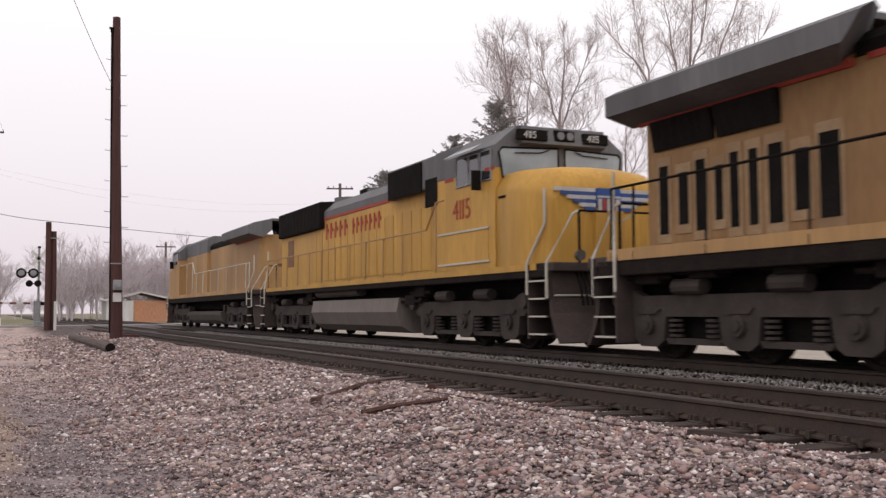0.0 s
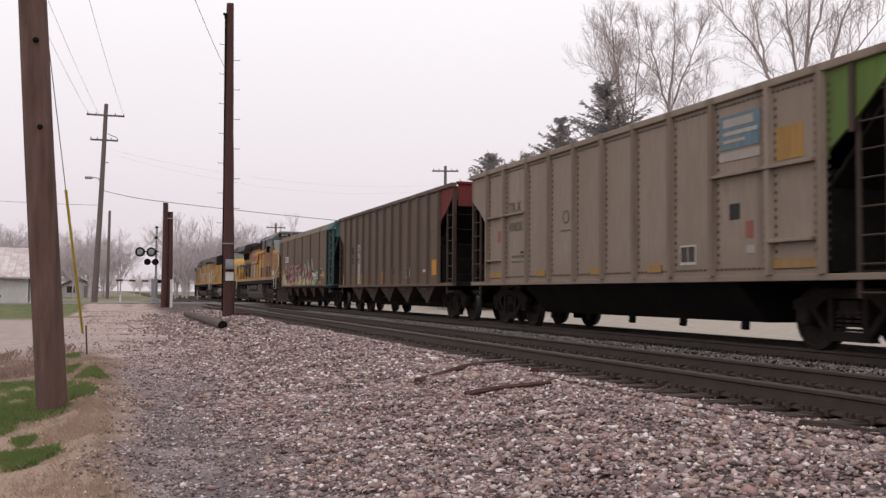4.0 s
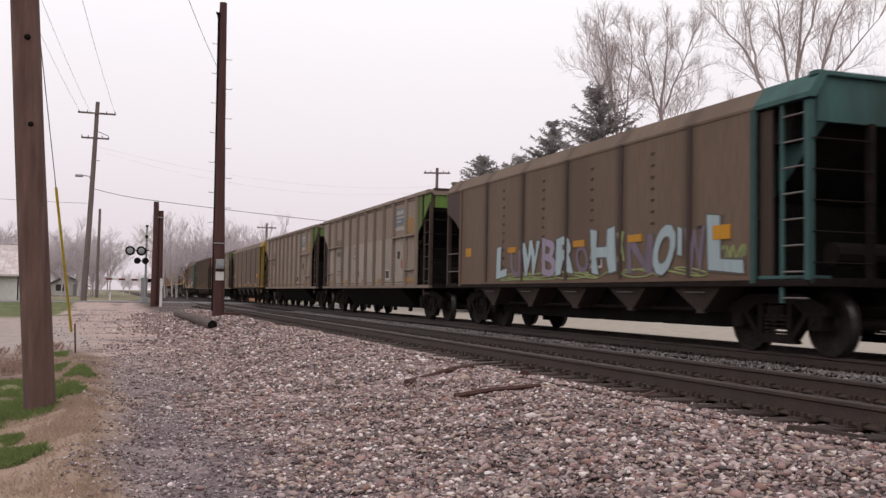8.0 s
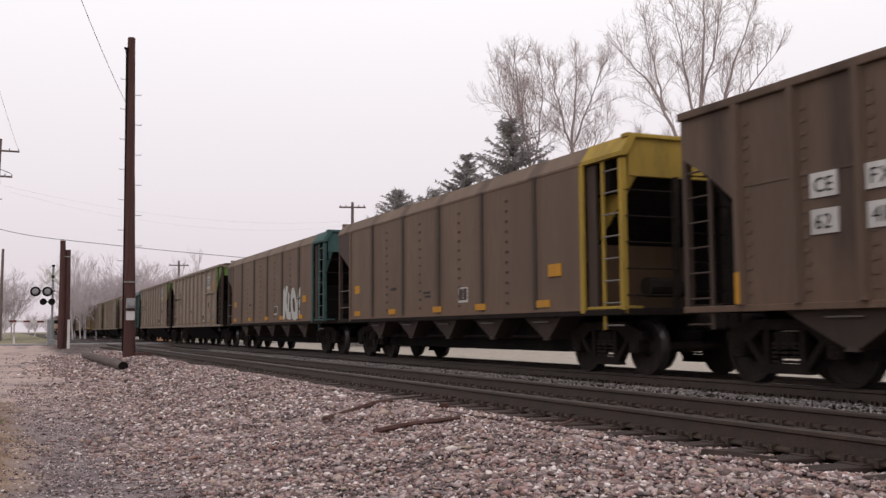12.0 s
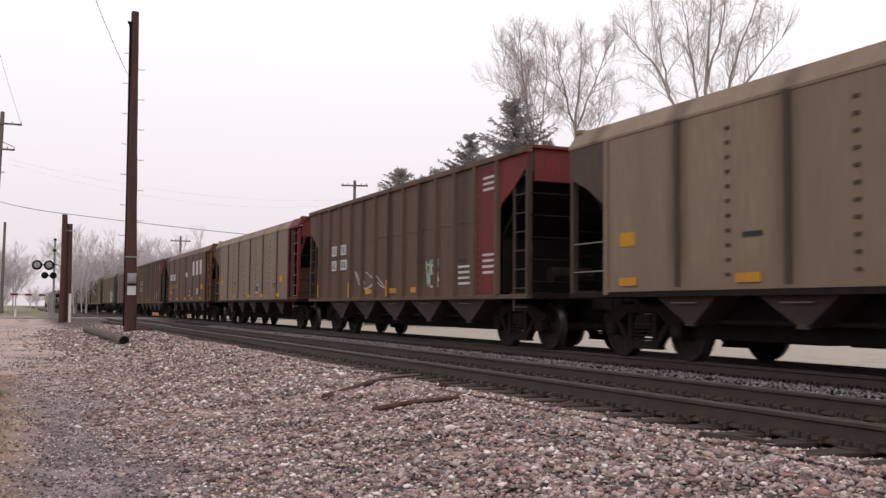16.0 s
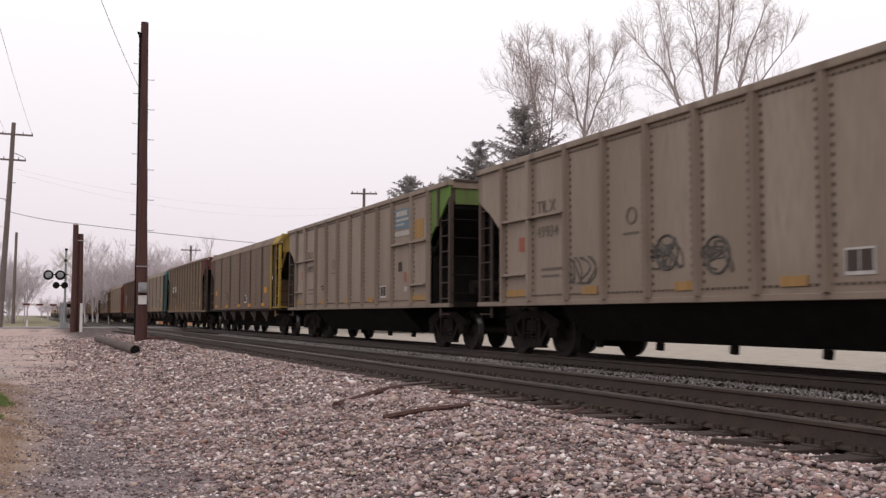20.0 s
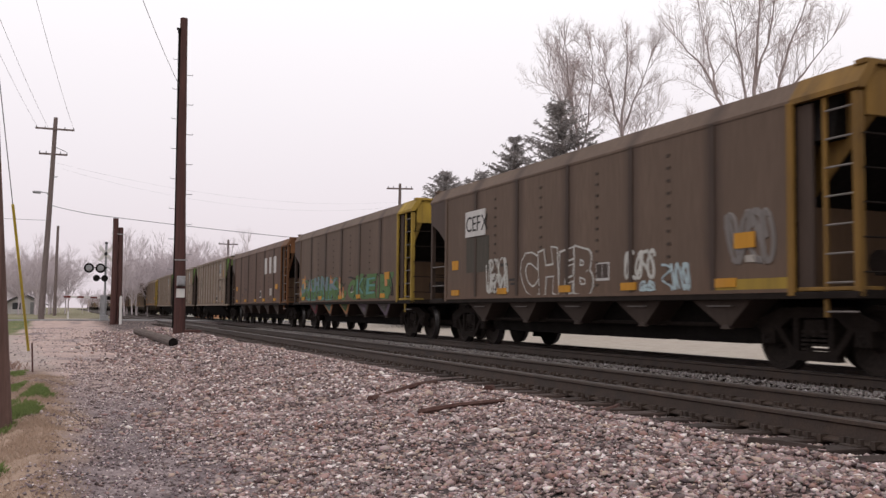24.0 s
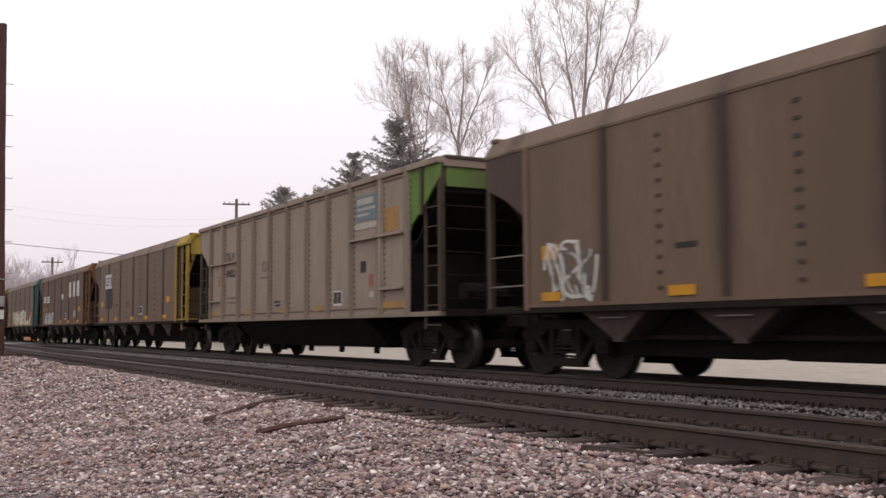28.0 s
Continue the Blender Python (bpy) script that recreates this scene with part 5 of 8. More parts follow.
def gusset(s, e, kind):
    """End of the side, cut away below on a slant; at the brake end of a smooth car it lies behind the ladder."""
    if kind == "flat" and e < 0:
        pts, x = [(-YB, 3.56), (-YE + 0.02, 3.7), (-YE + 0.02, 3.22), (-YB - 0.25, 2.42), (-YB, 2.2)], HX - 0.3
        return Kit().prism(pts, 0, s * x, s * (x - 0.03))
    top = ZS if kind == "flat" else 3.75
    low = {("flat", 1): (3.05, 2.35), ("ribbed", 1): (3.2, 2.35), ("gray", 1): (3.2, 2.35), ("ribbed", -1): (3.5, 2.72), ("gray", -1): (3.5, 2.55)}[kind, e]
    bow = (low[0] + low[1]) / 2 + (0.1 if e > 0 else 0.0)
    pts = [(e * YB, top), (e * YE, top), (e * (YE - 0.02), low[0]), (e * (YB + YE) / 2, bow), (e * (YB + 0.12), low[1] + 0.16), (e * YB, low[1])]
    return Kit().prism(pts, 0, s * HX, s * (HX - 0.04))


def top_chord(s, ribbed):
    k = Kit()
    if ribbed:
        return k.box(min(s * (HX + 0.06), s * (HX - 0.1)), max(s * (HX + 0.06), s * (HX - 0.1)), -YE - 0.02, YE + 0.02, 3.75, ZT, 0.02)
    k.prism([(s * (HX + 0.012), ZS - 0.03), (s * (HX + 0.012), ZS + 0.015), (s * (HX - 0.17), ZT), (s * (HX - 0.26), ZT), (s * (HX - 0.05), ZS - 0.03)], 1, -YE - 0.03, YE + 0.03)
    return k


def rivets(y, z0, z1, gap, s=-1, w=0.05):
    k = Kit()
    z = z0
    while z < z1:
        k.box(s * HX - 0.012, s * HX + 0.012, y - w, y + w, z, z + 0.045)
        z += gap
    return k


def marks(kit_list, base, parent):
    for name, y, z, w, h, m, label in kit_list:
        part(name, Kit().box(-HX - 0.009, -HX + 0.001, y - w / 2, y + w / 2, z - h / 2, z + h / 2), m, parent, label)


def write(text, y, z, h, m, parent, name="lettering", depth=0.012, plane=None):
    """Letters on the side that faces the camera; y: where they begin (the reader goes towards -y)."""
    k = lettering(text, h)
    x = -HX if plane is None else plane
    k.v = [(x - depth + c * 0.5, y - a, z + b) for a, b, c in k.v]
    return part(name, k, m, parent)


FADED_INK = painted("faded_stencil", (0.13, 0.108, 0.09), (0.19, 0.145, 0.115), 0.5)
GRIM = painted("stencil_black", (0.03, 0.028, 0.027), (0.06, 0.05, 0.045), 0.6)
FLAT_SEAMS, RIB_SEAMS, GRAY_SEAMS = (2.23, -0.09, 0.34), (1.0283, 0.0, 0.2), (1.22, 0.0, 0.17)
CAR_PAINT = {
    "brown": painted("coal_brown", (0.18, 0.124, 0.088), (0.085, 0.055, 0.042), 0.5, seams=(*FLAT_SEAMS, (0.065, 0.042, 0.033))),
    "ribbed_brown": painted("ribbed_brown", (0.16, 0.117, 0.088), (0.085, 0.055, 0.042), 0.5, seams=(*RIB_SEAMS, (0.075, 0.05, 0.038))),
    "dark": painted("dark_brown", (0.142, 0.097, 0.071), (0.07, 0.047, 0.036), 0.5, seams=(*FLAT_SEAMS, (0.05, 0.032, 0.027))),
    "tan": painted("dusty_tan", (0.255, 0.188, 0.137), (0.11, 0.076, 0.057), 0.5, seams=(*FLAT_SEAMS, (0.085, 0.058, 0.044))),
    "olive": painted("dusty_olive", (0.215, 0.155, 0.106), (0.1, 0.068, 0.048), 0.5, seams=(*RIB_SEAMS, (0.09, 0.062, 0.045))),
    "grey": painted("dusty_aluminium", (0.31, 0.252, 0.203), (0.18, 0.122, 0.088), 0.5, seams=(*GRAY_SEAMS, (0.15, 0.105, 0.078))),
    "rust": painted("rusty_brown", (0.135, 0.084, 0.062), (0.066, 0.036, 0.028), 0.5, seams=(*FLAT_SEAMS, (0.055, 0.03, 0.024))),
    "pale": painted("scrubbed_aluminium", (0.38, 0.33, 0.28), (0.2, 0.155, 0.125), 0.62),
}
END_PAINT = {
    "teal": end_paint("teal_end", (0.065, 0.145, 0.137), (0.025, 0.028, 0.026)),
    "yellow": end_paint("yellow_end", (0.45, 0.3, 0.05), (0.06, 0.038, 0.024)),
    "orange": end_paint("rusty_orange_end", (0.2, 0.088, 0.036), (0.05, 0.03, 0.022)),
    "red": end_paint("red_end", (0.19, 0.03, 0.031), (0.06, 0.032, 0.025)),
    "green": end_paint("green_end", (0.13, 0.255, 0.05), (0.09, 0.062, 0.042)),
    "ochre": end_paint("ochre_end", (0.27, 0.15, 0.035), (0.042, 0.028, 0.02)),
}


# body brown with the front gusset's shade painted in
shaded_end = painted("shaded_end_brown", (0.085, 0.058, 0.048), (0.045, 0.03, 0.024), 0.5)
chute_brown = painted("sooty_chute", (0.075, 0.055, 0.045), (0.03, 0.022, 0.019), 0.5)
post_brown = painted("sooty_post", (0.07, 0.048, 0.038), (0.04, 0.027, 0.021), 0.5)
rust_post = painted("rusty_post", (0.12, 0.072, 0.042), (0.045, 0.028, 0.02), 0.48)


GRAY_RIBS = (6.17, 5.07, 3.67, 2.45, 1.22, 0, -1.22, -2.45, -3.67, -5.07, -6.17)


def hopper(kind, paint, end, label):
    """kind: flat (smooth sides with wide panels), ribbed, or gray (ribbed with a deep closed underside)."""
    car = thing("hopper_car", label, "hopper car", pose(TRAIN, 0, 0), group="coal hopper cars of the train")
    body, colour = CAR_PAINT[paint], END_PAINT[end]
    ribbed = kind != "flat"
    for s in (-1, 1):
        part("side_sheet", kept(f"side_sheet:{s}{ribbed}", lambda: side_sheet(s, ribbed), body), body, car)
        part("top_chord", kept(f"top_chord:{s}{ribbed}", lambda: top_chord(s, ribbed), body), body, car)
        fm = shaded_end if kind == "flat" else body
        part("gusset", kept(f"gusset:{s}1{kind}", lambda: gusset(s, 1, kind), fm), fm, car)
        part("gusset", kept(f"gusset:{s}-1{kind}", lambda: gusset(s, -1, kind), colour), colour, car, "coloured end panel")
        sill = body if kind != "flat" else M["under"]
        part("side_sill", kept(f"side_sill:{s}", lambda: Kit().box(min(s * 1.46, s * 1.6), max(s * 1.46, s * 1.6), -YE, YE, 0.98, Z0, 0.01), sill), sill, car)
    if ribbed:
        rib = lambda y: Kit().prism([(-HX, y - 0.075), (-HX - 0.075, y - 0.045), (-HX - 0.075, y + 0.045), (-HX, y + 0.075)], 2, Z0, 3.76)
        rows = [YB - 0.03 - i * (2 * YB - 0.06) / 12 for i in range(13)] if kind == "ribbed" else GRAY_RIBS
        for i, y in enumerate(rows):
            part("rib", kept(f"rib:{kind}{i}", lambda: rib(y), body), body, car)
            if kind == "ribbed" and i < 12:
                tagged(part("riveting", kept(f"rivet_row:{i}", lambda: rivets(y - 0.16, 1.2, 3.6, 0.16), body), body, car), kind="stuff")
        if kind == "gray":
            def rivet_lines():
                k = Kit()
                for z in (3.66, 1.15):
                    y = -6.1
                    while y < 6.1:
                        k.box(-HX - 0.008, -HX, y, y + 0.06, z, z + 0.035)
                        y += 0.115
                for y in GRAY_RIBS:
                    for d in (-0.13, 0.13):
                        z = 1.25
                        while z < 3.6:
                            k.box(-HX - 0.008, -HX, y + d - 0.02, y + d + 0.02, z, z + 0.05)
                            z += 0.12
                return k
            tagged(part("riveting", kept("rivet_lines", rivet_lines, post_brown), post_brown, car), kind="stuff")
        if kind == "ribbed":
            part("side_weld", kept("side_weld", lambda: Kit().box(-HX - 0.012, -HX, -YB, YB, 2.62, 2.65, 0.003), body), body, car)
        far = lambda: [k for k in [Kit()] if [k.box(HX, HX + 0.07, YB - 0.1 - i * 1.02, YB + 0.0 - i * 1.02, Z0, 3.76) for i in range(13)]][0]
        part("rib_row", kept("rib_row", far, body), body, car)
    else:
        for i in range(5):
            y = 4.37 - i * 2.23
            for s in (-1, 1):
                part("panel_seam", kept(f"panel_seam:{i}{s}", lambda: Kit().box(min(s * HX, s * (HX + 0.02)), max(s * HX, s * (HX + 0.02)), y - 0.06, y + 0.06, Z0, ZS, 0.004), post_brown), post_brown, car)
            if i < 4:
                tagged(part("riveting", kept(f"rivet_row_f:{i}", lambda: rivets(y - 1.1, 1.25, 3.4, 0.2), post_brown), post_brown, car), kind="stuff")
        part("bottom_lip", kept("bottom_lip", lambda: Kit().box(-HX - 0.025, -HX, -YB, YB, Z0, Z0 + 0.05), body), body, car)
        part("end_wing", kept("end_wing", lambda: Kit().box(-HX + 0.05, -HX + 0.09, -YB - 0.36, -YB - 0.08, Z0, 3.5), post_brown), post_brown, car)
        part("end_chord", kept("end_chord", lambda: Kit().prism([(-HX - 0.02, ZS - 0.05), (-HX - 0.02, ZS + 0.02), (-HX + 0.17, ZT + 0.008), (-HX + 0.3, ZT + 0.008), (-HX + 0.08, ZS - 0.05)], 1, -YE - 0.05, -YB - 0.02), colour), colour, car)
        part("foot_plate", kept("foot_plate", lambda: Kit().box(-1.57, -1.2, -YE, -YB - 0.1, 1.08, 1.13, 0.008), colour), colour, car)
        for e, m in ((1, body), (-1, colour)):
            part("corner_trim", kept(f"corner_trim:{e}", lambda: Kit().box(-HX - 0.035, -HX + 0.02, e * (YB + 0.02) - 0.06, e * (YB + 0.02) + 0.06, Z0 - 0.05, ZS - 0.02, 0.01), m), m, car)
    # ends: top wall, sloping sheet, posts, ladders and platform
    for e in (1, -1):
        m = body if e > 0 else colour
        foot = 3.34 if kind == "gray" else 3.22
        part("end_wall", kept(f"end_wall:{e}{foot}", lambda: Kit().box(-1.42, 1.42, min(e * 7.3, e * 7.36), max(e * 7.3, e * 7.36), foot, ZT - 0.01), m), m, car)
        if kind == "gray":
            part("end_header", kept(f"end_header:{e}", lambda: Kit().box(-1.5, 1.5, min(e * 7.28, e * 7.4), max(e * 7.28, e * 7.4), 3.7, ZT - 0.012, 0.01), body), body, car)
        if ribbed:
            part("corner_plate", kept(f"corner_plate:{e}", lambda: Kit().box(-1.56, -1.42, min(e * 7.3, e * 7.35), max(e * 7.3, e * 7.35), 3.4, 3.78), post_brown), post_brown, car)
        if kind == "gray":
            m = post_brown
            if e < 0:
                part("gusset_rib", kept("gusset_rib", lambda: Kit().box(-HX - 0.04, -HX, -6.8, -6.7, 2.86, 3.75, 0.01), m), m, car)
                part("end_rib", kept("end_rib", lambda: Kit().box(-0.55, -0.45, -7.41, -7.36, 3.2, 3.84).box(-0.05, 0.05, -7.41, -7.36, 3.2, 3.84), m), m, car)
        part("end_cap", kept(f"end_cap:{e}", lambda: Kit().box(-1.46, 1.46, min(e * 7.22, e * 7.42), max(e * 7.22, e * 7.42), ZT - 0.03, ZT + 0.04, 0.012), m), m, car)
        sw = 1.27 if kind == "flat" and e < 0 else 1.5
        part("slope_sheet", kept(f"slope_sheet:{e}{sw}", lambda: Kit().prism([(e * 7.3, 3.24), (e * 7.3, 3.3), (e * 5.0, 1.1), (e * 5.0, 1.0)], 0, -sw, sw), M["black"]), M["black"], car, "black sloping end sheet")
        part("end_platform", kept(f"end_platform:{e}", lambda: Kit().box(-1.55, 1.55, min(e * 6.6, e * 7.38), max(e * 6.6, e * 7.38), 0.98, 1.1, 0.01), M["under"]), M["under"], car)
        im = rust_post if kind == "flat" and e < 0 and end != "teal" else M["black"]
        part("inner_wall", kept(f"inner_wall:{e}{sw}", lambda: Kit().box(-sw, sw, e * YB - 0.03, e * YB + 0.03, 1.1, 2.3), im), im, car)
        for x in (-1.52, -0.5, 0.5, 1.52):
            pm = (colour if kind == "flat" and e < 0 else post_brown) if abs(x) > 1 else M["under"]
            part("corner_post" if abs(x) > 1 else "end_post",
                 kept(f"corner_post:{e}{x}", lambda: Kit().box(x - 0.05, x + 0.05, e * 7.33 - 0.05, e * 7.33 + 0.05, 1.0, 3.5 if abs(x) > 1 else 3.24, 0.008), pm), pm, car)

        lm = colour if kind == "flat" and e < 0 else post_brown
        rm = sill_grey if kind == "flat" and e < 0 else post_brown
        if kind == "flat" and e > 0:
            iron = kept("side_iron", lambda: Kit().tube([(-1.55, YB, 0), (-1.55, 7.33, 0)], 0.014, 5), sill_grey)
            for z in (1.42, 1.9):
                part("side_iron", iron, sill_grey, car, at=pose(0, 0, z))
        else:
            stile = part("ladder_stile", kept(f"ladder_stile:{e}", lambda: Kit().box(-1.56, -1.52, e * 6.8 - 0.03, e * 6.8 + 0.03, 0.75, 3.52), lm), lm, car)
            rung = kept(f"rung:{e}", lambda: Kit().tube([(-1.55, e * 6.8, 0), (-1.55, e * 7.33, 0)], 0.014, 5), rm)
            for i in range(8):
                part("rung", rung, rm, stile, at=pose(0, 0, 0.82 + i * 0.36))

        grab = kept(f"grab_iron:{e}", lambda: Kit().tube([(-1.52, e * 7.4, 0), (-0.5, e * 7.4, 0)], 0.012, 5), M["under"])
        for i in range(5):
            part("grab_iron", grab, M["under"], car, at=pose(0, 0, 1.3 + i * 0.42))
        part("coupler", kept(f"coupler:{e}", lambda: coupler_kit(e), M["under"]), M["under"], car)
        part("air_hose", kept(f"air_hose:{e}", lambda: Kit().tube([(0.35, e * 7.4, 0.85), (0.3, e * 7.8, 0.5), (0.1, e * 8.1, 0.6)], 0.03, 6), M["black"]), M["black"], car)
        # added black sheet, no known part: keeps sky from showing through the car end
        wx = -0.95 if e > 0 else 0.72
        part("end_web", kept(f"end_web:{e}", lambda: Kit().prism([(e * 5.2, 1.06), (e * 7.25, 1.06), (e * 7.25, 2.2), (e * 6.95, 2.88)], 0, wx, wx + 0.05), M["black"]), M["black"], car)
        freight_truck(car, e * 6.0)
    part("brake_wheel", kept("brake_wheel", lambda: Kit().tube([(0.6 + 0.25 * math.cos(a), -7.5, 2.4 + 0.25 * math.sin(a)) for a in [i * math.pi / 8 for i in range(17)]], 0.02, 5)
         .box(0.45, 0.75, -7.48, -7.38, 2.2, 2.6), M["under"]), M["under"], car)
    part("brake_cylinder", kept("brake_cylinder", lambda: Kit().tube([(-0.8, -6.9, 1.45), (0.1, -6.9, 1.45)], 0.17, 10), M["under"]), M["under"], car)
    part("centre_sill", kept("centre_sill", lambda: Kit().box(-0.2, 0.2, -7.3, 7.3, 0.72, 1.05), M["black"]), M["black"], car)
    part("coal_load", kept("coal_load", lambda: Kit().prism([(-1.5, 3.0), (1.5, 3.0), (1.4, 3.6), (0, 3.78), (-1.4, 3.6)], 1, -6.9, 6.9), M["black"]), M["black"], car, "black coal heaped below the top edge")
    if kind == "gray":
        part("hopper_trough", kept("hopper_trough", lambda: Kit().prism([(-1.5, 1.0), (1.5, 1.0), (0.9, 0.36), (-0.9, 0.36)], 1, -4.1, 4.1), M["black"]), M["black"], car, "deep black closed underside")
        for i in range(5):
            y = 3.6 - i * 1.8
            part("door_latch", kept(f"door_latch:{i}", lambda: Kit().tube([(-0.95, y, 0.36), (-0.95, y + 0.02, 0.24)], 0.07, 8), M["black"]), M["black"], car)
        for z, y0, y1 in ((2.62, 3.69, 6.14), (1.56, 5.1, 6.14), (2.58, -6.1, -3.66), (1.52, -6.05, -5.08)):
            part("side_step", kept(f"side_step:{y0}{z}", lambda: Kit().box(-HX - 0.09, -HX, y0, y1, z, z + 0.05, 0.008), body), body, car)
    else:
        def chute(y, w, tip):
            """A wedge of sheets hanging from the sill down to a gate."""
            top = [(-1.46, y - w, 1.0), (-1.46, y + w, 1.0), (1.46, y + w, 1.0), (1.46, y - w, 1.0)]
            low = [(-1.36, y - 0.07, tip), (-1.36, y + 0.07, tip), (1.36, y + 0.07, tip), (1.36, y - 0.07, tip)]
            k = Kit().add(top + low, [(0, 1, 5, 4), (1, 2, 6, 5), (2, 3, 7, 6), (3, 0, 4, 7), (4, 5, 6, 7), (3, 2, 1, 0)])
            return k.prism([(y - 0.11, tip - 0.02), (y + 0.11, tip - 0.02), (y + 0.07, tip + 0.05), (y - 0.07, tip + 0.05)], 0, -1.38, -1.3)
        w, tip = (0.72, 0.58) if kind == "flat" else (1.04, 0.5)
        for i in range(5):
            y = (4.37 if kind == "flat" else 4.55) - i * 2.23
            c = part("hopper_chute", kept(f"hopper_chute:{i}{kind}", lambda: chute(y, w, tip), chute_brown), chute_brown, car)
            part("chute_edge", kept(f"chute_edge:{i}{kind}", lambda: Kit().box(-1.49, -1.45, y - 0.28, y + 0.28, 0.885, 0.905), sill_grey), sill_grey, c)
        # blocks and underside fill the chute gaps; their black includes the shade there
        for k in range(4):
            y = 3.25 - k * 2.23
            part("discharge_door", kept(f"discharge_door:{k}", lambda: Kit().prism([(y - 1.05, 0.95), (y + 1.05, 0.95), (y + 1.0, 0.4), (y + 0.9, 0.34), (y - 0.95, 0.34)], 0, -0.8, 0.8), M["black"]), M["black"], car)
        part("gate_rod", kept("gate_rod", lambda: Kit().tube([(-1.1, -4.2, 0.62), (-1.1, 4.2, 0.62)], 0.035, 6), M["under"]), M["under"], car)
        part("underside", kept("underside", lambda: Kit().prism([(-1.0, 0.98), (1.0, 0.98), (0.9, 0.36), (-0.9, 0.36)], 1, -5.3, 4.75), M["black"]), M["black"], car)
    HOPPERS.append(car)
    return car


sill_grey = painted("worn_grey", (0.2, 0.18, 0.17), (0.1, 0.08, 0.07), 0.6)
# front to back: kind, body, end colour
TRAIN_CARS = [
    ("flat", "brown", "teal", "brown smooth-sided coal hopper with teal end and graffiti"),
    ("ribbed", "ribbed_brown", "red", "brown ribbed coal hopper with faded red end"),
    ("gray", "grey", "green", "dusty grey ribbed coal hopper with green end"),
    ("flat", "brown", "yellow", "brown smooth-sided coal hopper with yellow end"),
    ("gray", "grey", "green", "dusty grey ribbed coal hopper with green end"),
    ("gray", "grey", "green", "grey ribbed hopper with scrubbed pale lower panels, green end"),
    ("flat", "brown", "teal", "brown hopper with white graffiti letters and teal end"),
    ("gray", "grey", "green", "dusty grey ribbed coal hopper with green end"),
    ("gray", "grey", "green", "dusty grey ribbed coal hopper with green end"),
    ("flat", "brown", "teal", "brown hopper with a white graffiti tag and teal end"),
    ("flat", "brown", "yellow", "brown smooth-sided coal hopper with yellow end"),
    ("ribbed", "dark", "red", "dark brown ribbed coal hopper with red end"),
    ("flat", "rust", "orange", "rusty brown hopper with yellow numbers and rusty orange end"),
    ("flat", "tan", "red", "tan smooth-sided coal hopper with red end"),
    ("ribbed", "rust", "red", "rusty ribbed coal hopper with red end and chalk tags"),
    ("flat", "tan", "teal", "tan smooth-sided coal hopper with teal end"),
    ("ribbed", "olive", "red", "olive-brown ribbed coal hopper with red end"),
    ("flat", "brown", "yellow", "brown smooth-sided coal hopper with yellow end"),
    ("gray", "grey", "green", "dusty grey ribbed coal hopper with green end"),
    ("gray", "grey", "green", "dusty grey ribbed hopper with dark ring graffiti, green end"),
    ("gray", "grey", "green", "dusty grey ribbed coal hopper with green end"),
    ("flat", "rust", "orange", "rusty brown hopper with white patches and orange end"),
    ("flat", "dark", "yellow", "dark brown hopper with flame graffiti and yellow end"),
    ("flat", "dark", "ochre", "dark brown hopper with white graffiti tag, ochre end"),
    ("flat", "brown", "teal", "brown hopper with large cream graffiti and teal end"),
    ("flat", "rust", "orange", "rusty brown hopper with yellow numbers and orange end"),
    ("flat", "brown", "yellow", "brown smooth-sided coal hopper with yellow end"),
    ("gray", "grey", "green", "dusty grey ribbed coal hopper with green end"),
    ("flat", "brown", "teal", "brown smooth-sided coal hopper with small graffiti tag"),
]
for row in TRAIN_CARS:
    hopper(*row)


# ---- markings on the cars ----
BLUE_SIGN = painted("faded_blue_sign", (0.13, 0.2, 0.25), (0.22, 0.185, 0.155), 0.5)
DARK_OLIVE = painted("dark_olive_patch", (0.06, 0.055, 0.042), (0.08, 0.06, 0.05), 0.5)
PALE_SIGN = painted("dusty_white", (0.42, 0.39, 0.35), (0.25, 0.21, 0.18), 0.55)
DULL_ORANGE = painted("dusty_orange", (0.36, 0.2, 0.06), (0.22, 0.16, 0.11), 0.52)
FADED_RED = painted("dusty_red", (0.3, 0.1, 0.07), (0.22, 0.14, 0.11), 0.52)

def stencil(car, y, z):
    """White-framed data panel."""
    p = part("data_panel", Kit().box(-HX - 0.01, -HX, y - 0.225, y + 0.225, z - 0.155, z + 0.165), M["signwhite"], car, "white-framed stencil panel")
    part("panel_field", Kit().box(-HX - 0.014, -HX - 0.009, y - 0.2, y - 0.012, z - 0.11, z + 0.14).box(-HX - 0.014, -HX - 0.009, y + 0.012, y + 0.2, z - 0.11, z + 0.14), chute_brown, p)


